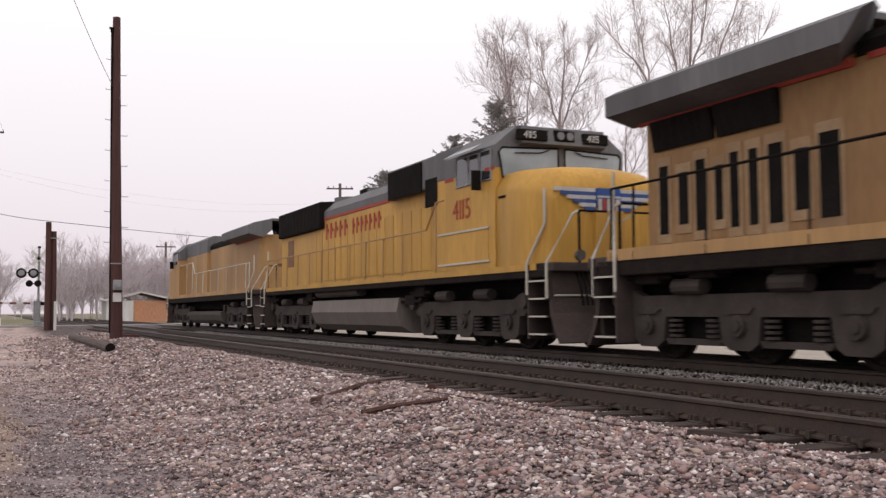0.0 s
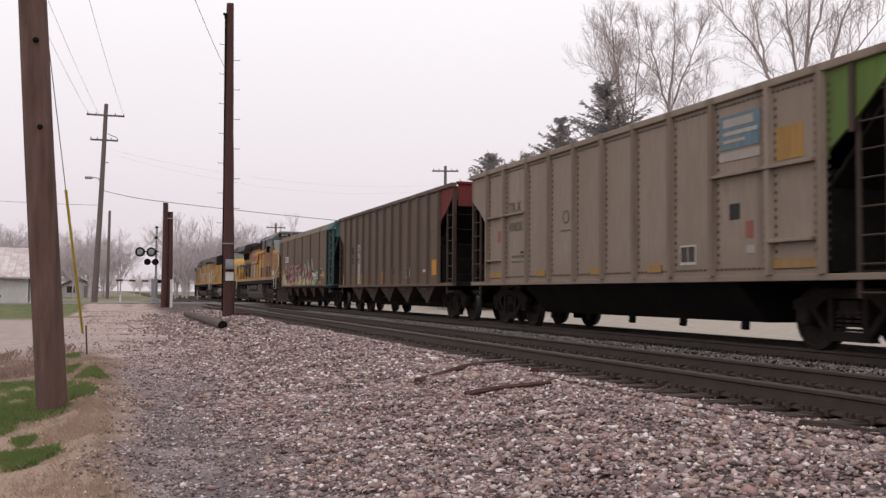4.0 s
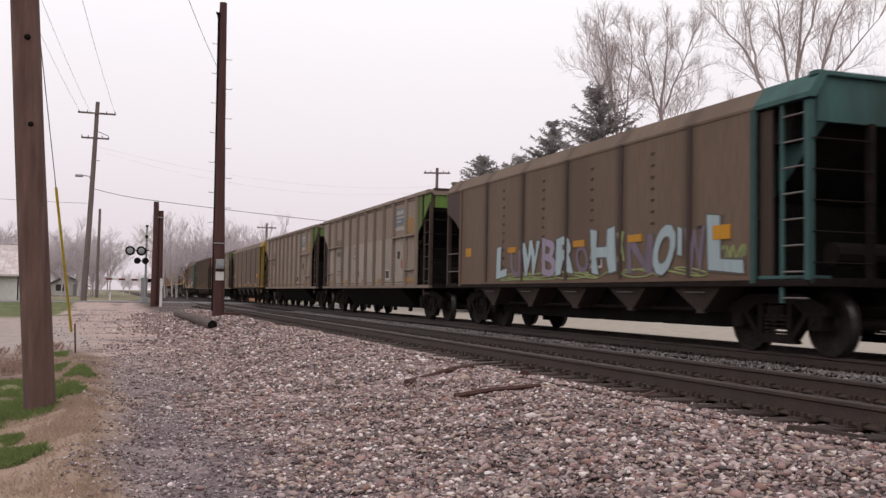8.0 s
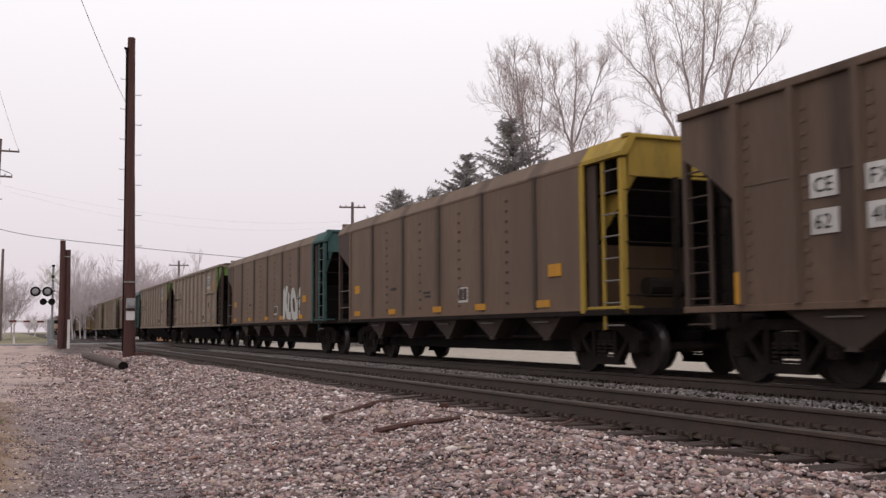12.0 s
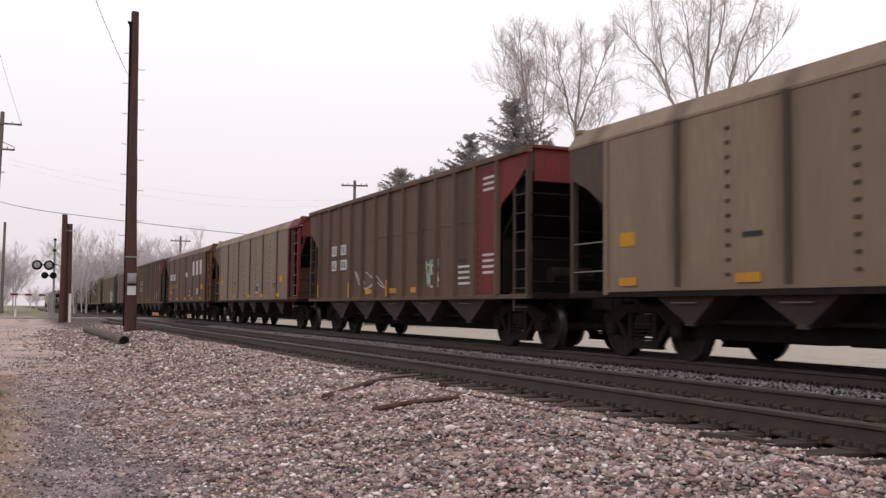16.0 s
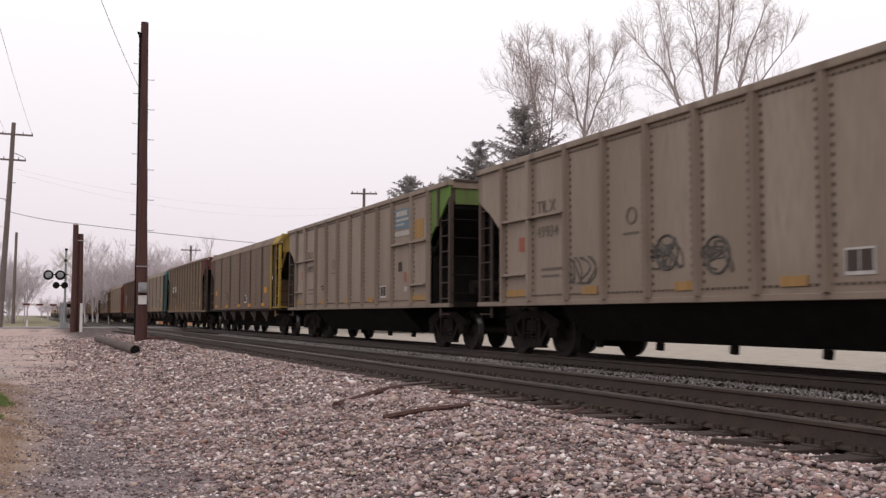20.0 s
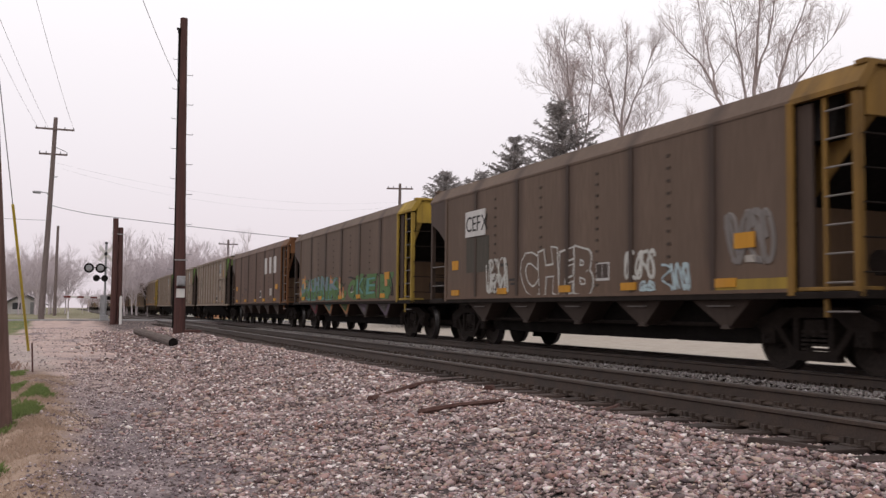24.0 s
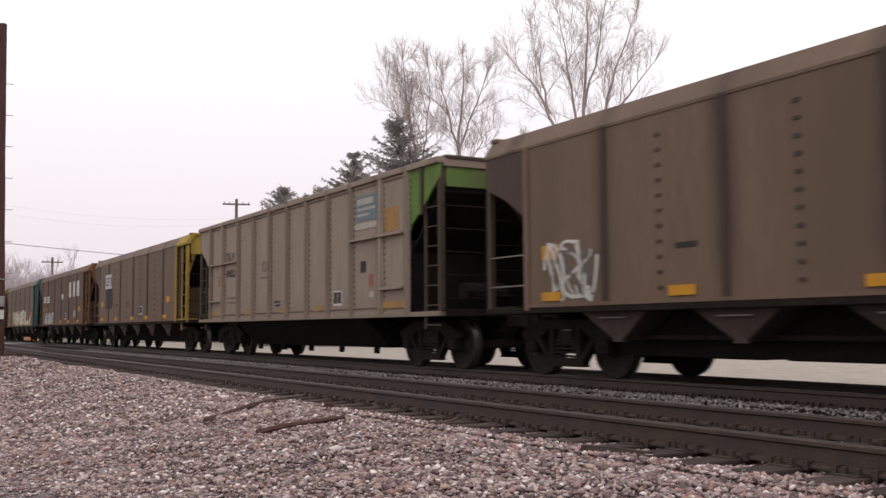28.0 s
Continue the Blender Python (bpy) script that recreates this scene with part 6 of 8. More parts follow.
for i, (row, car) in enumerate(zip(TRAIN_CARS, HOPPERS)):
    rr = random.Random(900 + i)
    lift = 0.078 if row[0] != "flat" else 0.0
    stencil(car, -2.95 if row[0] != "flat" else -5.09 if i == 0 else -1.39, 1.7 if i == 0 else 1.5 if row[0] == "flat" else 1.42)
    strips = {"flat": (5.6, 2.87, 0.0, -2.25, -4.85), "ribbed": (1.56, -0.33, -1.78) if i in (11, 14) else (), "gray": (5.55, 2.9, 0.3, -1.9, -5.6)}[row[0]]
    if i == 6:
        strips = (2.72, -0.68, -2.85)
    for y in strips:
        w = 0.92 if row[0] == "gray" and abs(y) > 5 else 0.47
        zz = 1.78 if i == 6 else 1.16
        part("reflector_strip", Kit().box(-HX - 0.022, -HX, y - w / 2, y + w / 2, zz, zz + 0.13), DULL_ORANGE if row[0] == "gray" else M["reflect"], car, "yellow reflector strip")
    if row[0] == "flat":
        y = -5.62 if i == 0 else -5.45 if i == 6 else -5.28
        part("reflector_patch", Kit().box(-HX - 0.024, -HX, y - 0.22, y + 0.22, 1.45 if i == 0 else 1.7, 1.68 if i == 0 else 1.92), M["reflect"], car, "orange reflector patch")
        if i not in (12, 25):
            part("reflector_patch", Kit().box(-HX - 0.008, -HX, 5.43, 5.83, 1.78, 2.0), M["reflect"], car, "orange reflector patch")
        part("stencil_bar", Kit().box(-HX - 0.007, -HX, 2.6, 3.0 - 0.02, 1.76, 1.83), GRIM, car)
    for _ in range(1):
        y, z = rr.uniform(-5, 4), rr.uniform(1.35, 1.9)
        part("stencil_bar", Kit().box(-HX - 0.007, -HX, y - 0.2, y + 0.2, z, z + 0.05).box(-HX - 0.007, -HX, y - 0.2, y + 0.12, z - 0.09, z - 0.04), GRIM, car)
    if row[0] == "gray":
        s = part("logo_plate", Kit().box(-HX - 0.01, -HX, -4.85, -3.85, 3.0, 3.52), BLUE_SIGN, car, "faded blue sign with pale bars")
        for z, h, y0 in ((3.4, 0.13, -4.7), (3.24, 0.06, -4.8), (3.12, 0.05, -4.5)):
            part("sign_bar", Kit().box(-HX - 0.014, -HX - 0.009, y0, -3.95, z - h / 2, z + h / 2), PALE_SIGN, s)
        part("sign_bar", Kit().box(-HX - 0.012, -HX, -4.85, -3.85, 2.82, 2.95), PALE_SIGN, car)
        part("reflector_patch", Kit().box(-HX - 0.008, -HX, -5.8, -5.22, 2.68, 3.15), DULL_ORANGE, car, "faded orange patch")
        part("red_tag", Kit().box(-HX - 0.008, -HX, 5.12, 5.5, 2.02, 2.3), FADED_RED, car, "faded red tag plate")
        part("dark_plate", Kit().box(-HX - 0.01, -HX, -4.35, -4.1, 1.92, 2.16), GRIM, car, "small dark plate")
        part("white_plate", Kit().box(-HX - 0.01, -HX, -4.72, -4.52, 1.4, 1.52), PALE_SIGN, car, "small white plate")
        part("route_bar", Kit().box(-HX - 0.008, -HX, -4.68, -4.5, 1.62, 1.88), FADED_RED, car)
        ink = GRIM if i == 27 else FADED_INK
        write("TILX", 4.76, 2.7, 0.24, ink, car)
        write({2: "49826", 20: "49847", 27: "49832"}.get(i, "%d" % (49801 + 7 * i)), 4.76, 2.24, 0.22, ink, car)
        write("O", 1.8, 2.24, 0.3, FADED_INK, car)
        part("stencil_bar", Kit().box(-HX - 0.007, -HX, 1.45, 1.9, 2.08, 2.12), FADED_INK, car)
        part("stencil_bar", Kit().box(-HX - 0.007, -HX, 3.85, 4.6, 1.62, 1.67).box(-HX - 0.007, -HX, 3.95, 4.6, 1.5, 1.54), FADED_INK, car)
    if row[0] == "ribbed":
        for y in (6.17, 3.1, 0.01):
            part("yellow_post", Kit().box(-HX - 0.082, -HX - 0.07, y - 0.045, y + 0.045, 1.08, 1.5), M["reflect"], car, "yellow post marking")


def board(car, text, y, z, w, h):
    p = part("sign_board", Kit().box(-HX - 0.026, -HX, y - w, y, z, z + h), M["signwhite"], car, "white board with black letters")
    k = lettering(text, h * 0.62)
    k.v = [(-HX - 0.031 + c * 0.5, y - 0.07 - a, z + h * 0.2 + b) for a, b, c in k.v]
    part("lettering", k, GRIM, p)


for i, number in ((1, "90 202"), (16, "90 060")):
    if i == 1:
        part("weather_patch", Kit().box(-HX - 0.006, -HX, 3.62, 4.16, 1.1, 2.62), PALE_SIGN, HOPPERS[i], "pale repainted panel")
        write("SR", 5.0, 2.28, 0.27, GRIM, HOPPERS[i])
        write("LX", 4.06, 2.28, 0.27, GRIM, HOPPERS[i])
    else:
        board(HOPPERS[i], "SR", 5.05, 2.26, 0.56, 0.34)
        board(HOPPERS[i], "LX", 4.1, 2.26, 0.5, 0.34)
    write(number.split()[0], 5.0, 1.9, 0.25, GRIM, HOPPERS[i])
    write(number.split()[1], 4.12, 1.9, 0.22, GRIM, HOPPERS[i])
    part("yellow_plate", Kit().box(-HX - 0.012, -HX - 0.004, -6.06, -5.52, 1.31, 1.76), M["reflect"], HOPPERS[i], "yellow warning plate")
    part("white_plate", Kit().box(-HX - 0.012, -HX - 0.004, -4.85, -4.6, 1.41, 1.49), M["signwhite"], HOPPERS[i])
CE, FX = 4.88, 4.03
for i, t1, t2 in ((11, "CEFX", "62411"), (14, "CEFX", "62378")):
    for t, y, z, w in ((t1[:2], CE, 2.32, 0.42), (t1[2:], FX, 2.32, 0.46), (t2[:2], CE, 1.88, 0.42), (t2[2:], FX, 1.88, 0.54)):
        board(HOPPERS[i], t, y, z, w, 0.3)
    bars = part("red_panel", Kit().box(-HX - 0.012, -HX, -6.18, -5.2, 1.1, 3.7), END_PAINT["red"], HOPPERS[i], "red end panel of the side")
    for z in (1.5, 1.62, 1.74, 1.86, 3.2, 3.32, 3.44):
        part("stencil_bar", Kit().box(-HX - 0.016, -HX - 0.011, -6.0, -5.5, z, z + 0.05), M["signwhite"], bars)
    for z in (1.3, 1.42, 1.54, 1.66):
        part("stencil_bar", Kit().box(-HX - 0.016, -HX, -4.85, -4.3, z, z + 0.05), M["signwhite"], HOPPERS[i])
NUM_YELLOW = painted("number_yellow", (0.5, 0.3, 0.03), (0.2, 0.12, 0.05), 0.6)
for i, last in ((12, "06"), (25, "71")):
    c, d = HOPPERS[i], 0.13 if i == 25 else 0.0
    board(c, "FL", 5.65 + d, 2.35, 0.75, 0.35)
    board(c, "CX", 4.48 + d, 2.33, 0.75, 0.36)
    for t, y in (("36", 5.53), ("00", 4.4), (last, 3.22)):
        write(t, y + d, 1.85, 0.26, NUM_YELLOW, c, depth=0.03)
    part("yellow_plate", Kit().box(-HX - 0.01, -HX, 5.08, 5.54, 1.54, 1.72), M["reflect"] if i == 12 else FADED_RED, c, "yellow plate" if i == 12 else "faded red plate")
    part("patch", Kit().box(-HX - 0.01, -HX, -0.7, -0.08, 2.42, 2.68), M["signwhite"], c, "white painted patch")
for i in (12, 21, 25):
    c = HOPPERS[i]
    for y, w in ((-2.6, 0.34), (-3.75, 0.24), (-4.75, 0.36)):
        part("patch", Kit().box(-HX - 0.012, -HX, y - w, y + w, 2.45, 3.2), M["signwhite"], c, "white painted patch")
    part("data_panel", Kit().box(-HX - 0.012, -HX, -4.2, -3.7, 1.42, 1.75), PALE_SIGN, c)
board(HOPPERS[0], "CEFX", 5.05, 2.38, 1.0, 0.32)
write("62183", 5.0, 2.02, 0.28, M["signwhite"], HOPPERS[0])
for i in (23, 26):
    board(HOPPERS[i], "CEFX", 4.95, 2.52, 1.15, 0.6)
    part("weather_patch", Kit().box(-HX - 0.006, -HX, 3.6, 4.93, 1.68, 2.5), GRIM if i == 26 else DARK_OLIVE, HOPPERS[i], "dark repainted block")


# ---- graffiti ----
def scribble(car, y0, y1, z0, z1, m, rnd, strokes=4, r=0.016):
    """Loose sprayed strokes: looping lines of one width."""
    rr = random.Random(rnd)
    for k in range(strokes):
        cy, cz = y0 + (y1 - y0) * (k + 0.5) / strokes, (z0 + z1) / 2
        ay, az = abs(y1 - y0) / strokes * rr.uniform(0.4, 0.75), (z1 - z0) / 2
        fa, fb, p, q = rr.choice((1, 2, 2, 3)), rr.choice((1, 2, 3, 3)), rr.uniform(0, 6), rr.uniform(0, 6)
        drift, span = rr.uniform(-0.4, 0.4) * ay, rr.uniform(3.4, 5.8)
        pts = []
        for i in range(25):
            t = i / 24 * span
            pts.append((-HX - 0.006, cy + ay * math.sin(fa * t + p) + drift * t / 3, max(cz + az * math.cos(fb * t * 0.8 + q) * rr.uniform(0.94, 1.04), Z0 + 0.05)))
        kit = Kit().tube(pts, r * rr.uniform(0.8, 1.2), 5)
        kit.v = [(min(max(x, -HX - 0.012), -HX), y, z) for x, y, z in kit.v]
        part("graffiti_stroke", kit, m, car, "looping sprayed stroke")


def tag_letters(car, text, y, z, h, gap, fill, edge, rnd, slant=0.0, fat=0.05, wide=1.0, rim=0.045):
    """Sprayed letters: each one bent, leaned and tapered by hand, with an outline behind it."""
    rr = random.Random(rnd)
    at = y
    near = lambda f: min(FATS, key=lambda q: abs(q - f))
    for ch in text:
        lean, sx, up = rr.uniform(-0.22, 0.22) + slant, rr.uniform(0.9, 1.35) * wide, rr.uniform(-0.05, 0.1)
        taper, ph = rr.uniform(-0.35, 0.35), rr.uniform(0, 6)
        span = max(v[0] for v in GLYPHS[ch, 0.0][0])
        for m, grow, dep in ((edge, near(fat + rim), 0.010), (fill, near(fat), 0.014)):
            if edge is fill and dep < 0.012:
                continue
            vs, fs = GLYPHS[ch, grow]
            out = []
            for a, b, c in vs:
                u = span / 2 + (a - span / 2) * (1 + taper * (b - 0.5))
                u += lean * b + 0.06 * math.sin(4 * b + ph)
                w = b * (1 + 0.12 * math.sin(2.5 * u + ph)) + 0.06 * math.sin(3 * u + ph)
                out.append((-HX - dep + c * 0.5, at - u * sx * h, max(z + up * h + w * h, Z0 + 0.03)))
            part("graffiti_letter", Kit().add(out, fs), m, car, "sprayed graffiti letter")
        at -= span * sx * h + gap


def boxed(car, rows, fill, edge, rnd, fat=0.03, rim=0.045, dep=0.012):
    """Sprayed letters, each drawn out to its own stretch of the side. rows: letter, from, to, foot, top."""
    rr = random.Random(rnd)
    near = lambda f: min(FATS, key=lambda q: abs(q - f))
    for ch, y0, y1, z0, z1 in rows:
        lean, ph = rr.uniform(-0.12, 0.12), rr.uniform(0, 6)
        core = GLYPHS[ch, near(fat)][0]
        a0, a1, b0, b1 = min(v[0] for v in core), max(v[0] for v in core), min(v[1] for v in core), max(v[1] for v in core)
        for m, grow, d in ((edge, near(fat + rim), dep - 0.004), (fill, near(fat), dep)):
            if m is None:
                continue
            vs, fs = GLYPHS[ch, grow]
            out = []
            for a, b, c in vs:
                u, w = (a - a0) / (a1 - a0), (b - b0) / (b1 - b0)
                u += lean * (w - 0.5) + 0.05 * math.sin(5 * w + ph)
                w += 0.05 * math.sin(4 * u + ph)
                out.append((-HX - d + c * 0.5, y0 + (y1 - y0) * u, max(z0 + (z1 - z0) * w, Z0 + 0.03)))
            part("graffiti_letter", Kit().add(out, fs), m, car, "sprayed graffiti letter")


def splash(car, y0, y1, z0, z1, m, rnd, n=8, dep=0.006):
    """Uneven sprayed ground colour: overlapping rounded blots."""
    rr = random.Random(rnd)
    for _ in range(n):
        y, z = rr.uniform(min(y0, y1), max(y0, y1)), rr.uniform(z0, z1)
        ry, rz = rr.uniform(0.25, 0.7), rr.uniform(0.1, 0.3)
        pts = []
        for k in range(18):
            a = 2 * math.pi * k / 18
            w = 1 + 0.28 * math.sin(3 * a + rr.random()) + 0.15 * math.cos(5 * a)
            pts.append((y + ry * w * math.cos(a), max(z + rz * w * math.sin(a), Z0 + 0.06)))
        d = dep + rr.uniform(0, 0.002)
        part("graffiti_ground", Kit().prism(pts, 0, -HX - d, -HX), m, car, "sprayed patch of colour")


def spray(name, c):
    return painted(name, c, tuple(0.4 * x + 0.06 for x in c), 0.62)


SP = {k: spray("spray_" + k, c) for k, c in {
    "white": (0.55, 0.54, 0.5), "cream": (0.6, 0.54, 0.4), "pale_blue": (0.42, 0.52, 0.55), "mint": (0.2, 0.42, 0.34), "maroon": (0.2, 0.035, 0.05), "black": (0.02, 0.018, 0.02),
    "mauve": (0.2, 0.15, 0.2), "green": (0.08, 0.16, 0.05), "orange": (0.5, 0.22, 0.09), "sand": (0.5, 0.4, 0.17), "sage": (0.15, 0.22, 0.185), "olive": (0.22, 0.22, 0.1), "soot": (0.09, 0.078, 0.068), "pink": (0.5, 0.2, 0.2), "teal": (0.1, 0.25, 0.22), "grey": (0.13, 0.115, 0.105), "red": (0.4, 0.05, 0.04), "lilac": (0.33, 0.28, 0.36), "lime": (0.3, 0.36, 0.14), "steel": (0.15, 0.2, 0.225)}.items()}
c = HOPPERS[0]
splash(c, 5.7, -4.1, 1.18, 1.4, SP["mint"], 4, 14)
splash(c, 5.7, -3.2, 1.2, 1.55, SP["sand"], 9, 16, 0.008)
splash(c, 4.7, -3.0, 1.2, 1.45, SP["cream"], 15, 9, 0.009)
boxed(c, [("V", 4.45, 3.6, 1.2, 2.0), ("E", 3.62, 2.75, 1.2, 2.12), ("O", 2.72, 1.7, 1.2, 2.2), ("T", 1.62, 0.3, 1.22, 2.15)], SP["mint"], None, 3, fat=0.1, dep=0.010)
boxed(c, [("V", 4.4, 3.62, 1.22, 1.98), ("E", 3.58, 2.78, 1.22, 2.1), ("O", 2.68, 1.72, 1.22, 2.18), ("T", 1.58, 0.34, 1.24, 2.12)], SP["maroon"], SP["cream"], 3, fat=0.06, dep=0.015)
part("graffiti_ground", Kit().prism([(0.35, 2.02), (0.2, 2.28), (0.55, 2.2), (0.95, 2.06)], 0, -HX - 0.014, -HX), SP["maroon"], c, "sprayed hook of the last letter")


def spike(car, y, z0, z1, w, m, dep):
    """A leaning sprayed spike with a notched foot."""
    pts = [(y + w, z0), (y + 0.55 * w, z0 + 0.5 * (z1 - z0)), (y + 0.2 * w, z0 + 0.72 * (z1 - z0)), (y, z1), (y - 0.45 * w, z0 + 0.7 * (z1 - z0)), (y - 0.6 * w, z0 + 0.45 * (z1 - z0)), (y - w, z0 + 0.1), (y - 0.3 * w, z0 + 0.22)]
    part("graffiti_ground", Kit().prism(pts, 0, -HX - dep, -HX), m, car, "sprayed spike of the second word")


for y, z, w in ((-0.35, 1.72, 0.42), (-0.9, 2.14, 0.48), (-1.68, 2.28, 0.55), (-2.1, 2.0, 0.4), (-2.72, 2.34, 0.55), (-3.3, 1.78, 0.45)):
    spike(c, y, 1.22, z + 0.09, w + 0.09, SP["mint"], 0.0105)
    spike(c, y, 1.25, z + 0.03, w + 0.03, SP["cream"], 0.0125)
    spike(c, y, 1.3, z - 0.05, w - 0.08, SP["maroon"], 0.0145)
for y, z, w in ((-0.62, 1.62, 0.3), (-1.3, 1.7, 0.34), (-2.05, 1.66, 0.32), (-3.0, 1.6, 0.4)):
    spike(c, y, 1.2, z + 0.05, w + 0.05, SP["cream"], 0.0165)
    spike(c, y, 1.22, z, w - 0.04, SP["black"], 0.0185)
part("graffiti_ground", Kit().prism([(-2.9, 1.72), (-3.75, 1.66), (-3.55, 1.5), (-3.0, 1.52)], 0, -HX - 0.0175, -HX), SP["cream"], c, "sprayed cream tail")
part("graffiti_ground", Kit().prism([(-2.85, 1.86), (-3.75, 1.7), (-3.3, 1.7), (-2.95, 1.74)], 0, -HX - 0.0195, -HX), SP["black"], c, "sprayed black stroke")
scribble(c, -0.4, -3.4, 1.2, 1.8, SP["cream"], 95, 7, 0.018)
for i in range(6):
    part("graffiti_ground", Kit().box(-HX - 0.011, -HX, -4.27, -3.74, 1.4 + i * 0.07, 1.44 + i * 0.07), SP["mint"] if i % 2 else SP["white"], c, "thin sprayed line")
scribble(c, -0.2, -3.3, 1.15, 1.7, SP["black"], 66, 5, 0.014)
scribble(c, 4.3, 0.5, 1.15, 1.5, SP["pink"], 78, 6, 0.026)
scribble(c, 5.3, 4.6, 1.2, 1.75, SP["cream"], 79, 3, 0.02)
part("stencil_plate", Kit().box(-HX - 0.017, -HX, 3.66, 4.9, 1.46, 1.72), GRIM, c, "black data plate")
c = HOPPERS[6]
boxed(c, [("U", 2.8, 2.2, 1.22, 1.84), ("O", -0.54, -1.08, 1.25, 1.8), ("N", -2.56, -3.42, 1.22, 1.9), ("W", -4.42, -5.02, 1.22, 1.92)], SP["mauve"], SP["grey"], 7, fat=0.03)
boxed(c, [("B", 1.08, 0.34, 1.24, 2.02)], SP["lilac"], SP["grey"], 9, fat=0.03, dep=0.014)
boxed(c, [("L", 3.62, 2.98, 1.22, 1.96), ("W", 2.12, 1.16, 1.22, 1.98), ("R", 0.32, -0.5, 1.25, 2.0), ("H", -1.18, -2.12, 1.25, 2.08), ("O", -3.48, -4.16, 1.2, 2.02), ("I", -4.24, -4.36, 1.5, 1.95), ("L", -5.06, -5.95, 1.2, 2.06)],
      SP["pale_blue"], SP["grey"], 5, fat=0.06, dep=0.016)
boxed(c, [("X", -2.2, -2.5, 1.45, 1.98)], SP["lime"], SP["grey"], 8, fat=0.03)
scribble(c, -5.3, -6.0, 1.2, 1.6, SP["lime"], 92, 3, 0.022)
scribble(c, 3.2, -4.8, 1.15, 1.3, SP["lime"], 93, 6, 0.014)
tag_letters(HOPPERS[9], "KLOE", -2.55, 1.2, 0.9, -0.02, SP["white"], SP["grey"], 12, fat=0.1, wide=0.66)
scribble(HOPPERS[9], -2.8, -4.6, 1.3, 2.0, SP["grey"], 70, 6, 0.012)
c = HOPPERS[19]
for y, z, rnd in ((0.73, 1.74, 80), (-0.42, 1.64, 84)):
    part("graffiti_ring", Kit().tube([(-HX - 0.004, y + 0.27 * math.cos(a), z + 0.26 * math.sin(a)) for a in [k * math.pi / 12 for k in range(25)]], 0.02, 5), SP["soot"], c, "dark sprayed ring")
    scribble(c, y + 0.38, y - 0.36, z - 0.25, z + 0.12, SP["soot"], rnd, 3, 0.015)
    scribble(c, y + 0.2, y - 0.2, z - 0.05, z + 0.2, SP["soot"], rnd + 1, 2, 0.012)
scribble(c, 3.65, 2.7, 1.35, 1.8, SP["soot"], 88, 4, 0.016)
c = HOPPERS[22]
splash(c, 6.0, -0.4, 1.18, 1.6, SP["green"], 31, 14)
splash(c, -1.0, -5.8, 1.2, 1.7, SP["green"], 35, 14)
splash(c, 6.0, -0.4, 1.18, 1.5, SP["teal"], 37, 9, 0.0075)
boxed(c, [("S", 6.0, 5.15, 1.2, 1.85), ("A", 4.95, 3.95, 1.2, 2.0), ("H", 3.8, 2.95, 1.2, 2.0), ("N", 2.8, 1.7, 1.2, 2.0), ("K", 1.5, 0.3, 1.2, 1.9)], SP["green"], SP["black"], 33, fat=0.1, dep=0.012)
boxed(c, [("S", 5.9, 5.22, 1.45, 1.82), ("A", 4.88, 4.02, 1.5, 1.98), ("H", 3.74, 3.0, 1.5, 1.98), ("N", 2.74, 1.76, 1.5, 1.98), ("K", 1.44, 0.36, 1.5, 1.88)], SP["steel"], SP["teal"], 33, fat=0.06, dep=0.017)
scribble(c, 5.9, 0.4, 1.3, 1.95, SP["sage"], 96, 10, 0.014)
scribble(c, 5.9, 0.4, 1.25, 1.9, SP["green"], 97, 9, 0.03)
boxed(c, [("C", -1.0, -1.85, 1.2, 1.78), ("K", -1.95, -3.0, 1.15, 1.92), ("E", -3.1, -4.2, 1.15, 1.9), ("B", -4.3, -5.7, 1.15, 1.88)], SP["green"], SP["olive"], 34, fat=0.1, dep=0.014)
boxed(c, [("K", -2.05, -2.9, 1.3, 1.8), ("E", -3.2, -4.1, 1.3, 1.8)], SP["teal"], None, 34, fat=0.0, dep=0.017)
scribble(c, -1.0, -5.8, 1.2, 1.9, SP["black"], 38, 8, 0.016)
scribble(c, 6.0, -0.3, 1.2, 1.7, SP["black"], 40, 9, 0.016)


def flame(car, y, z, h, m, lean=0.0, dep=0.02):
    """A tongue of sprayed flame with a bent tip."""
    w = 0.26 * h
    pts = [(y + w, z), (y - w, z), (y - 1.2 * w, z + 0.35 * h), (y - 0.5 * w + lean, z + 0.55 * h), (y - 0.7 * w + lean, z + 0.8 * h), (y + 0.1 * w + lean, z + h), (y + 0.6 * w, z + 0.62 * h), (y + 1.3 * w, z + 0.4 * h)]
    part("graffiti_ground", Kit().prism(pts, 0, -HX - dep, -HX), m, car, "sprayed tongue of flame")


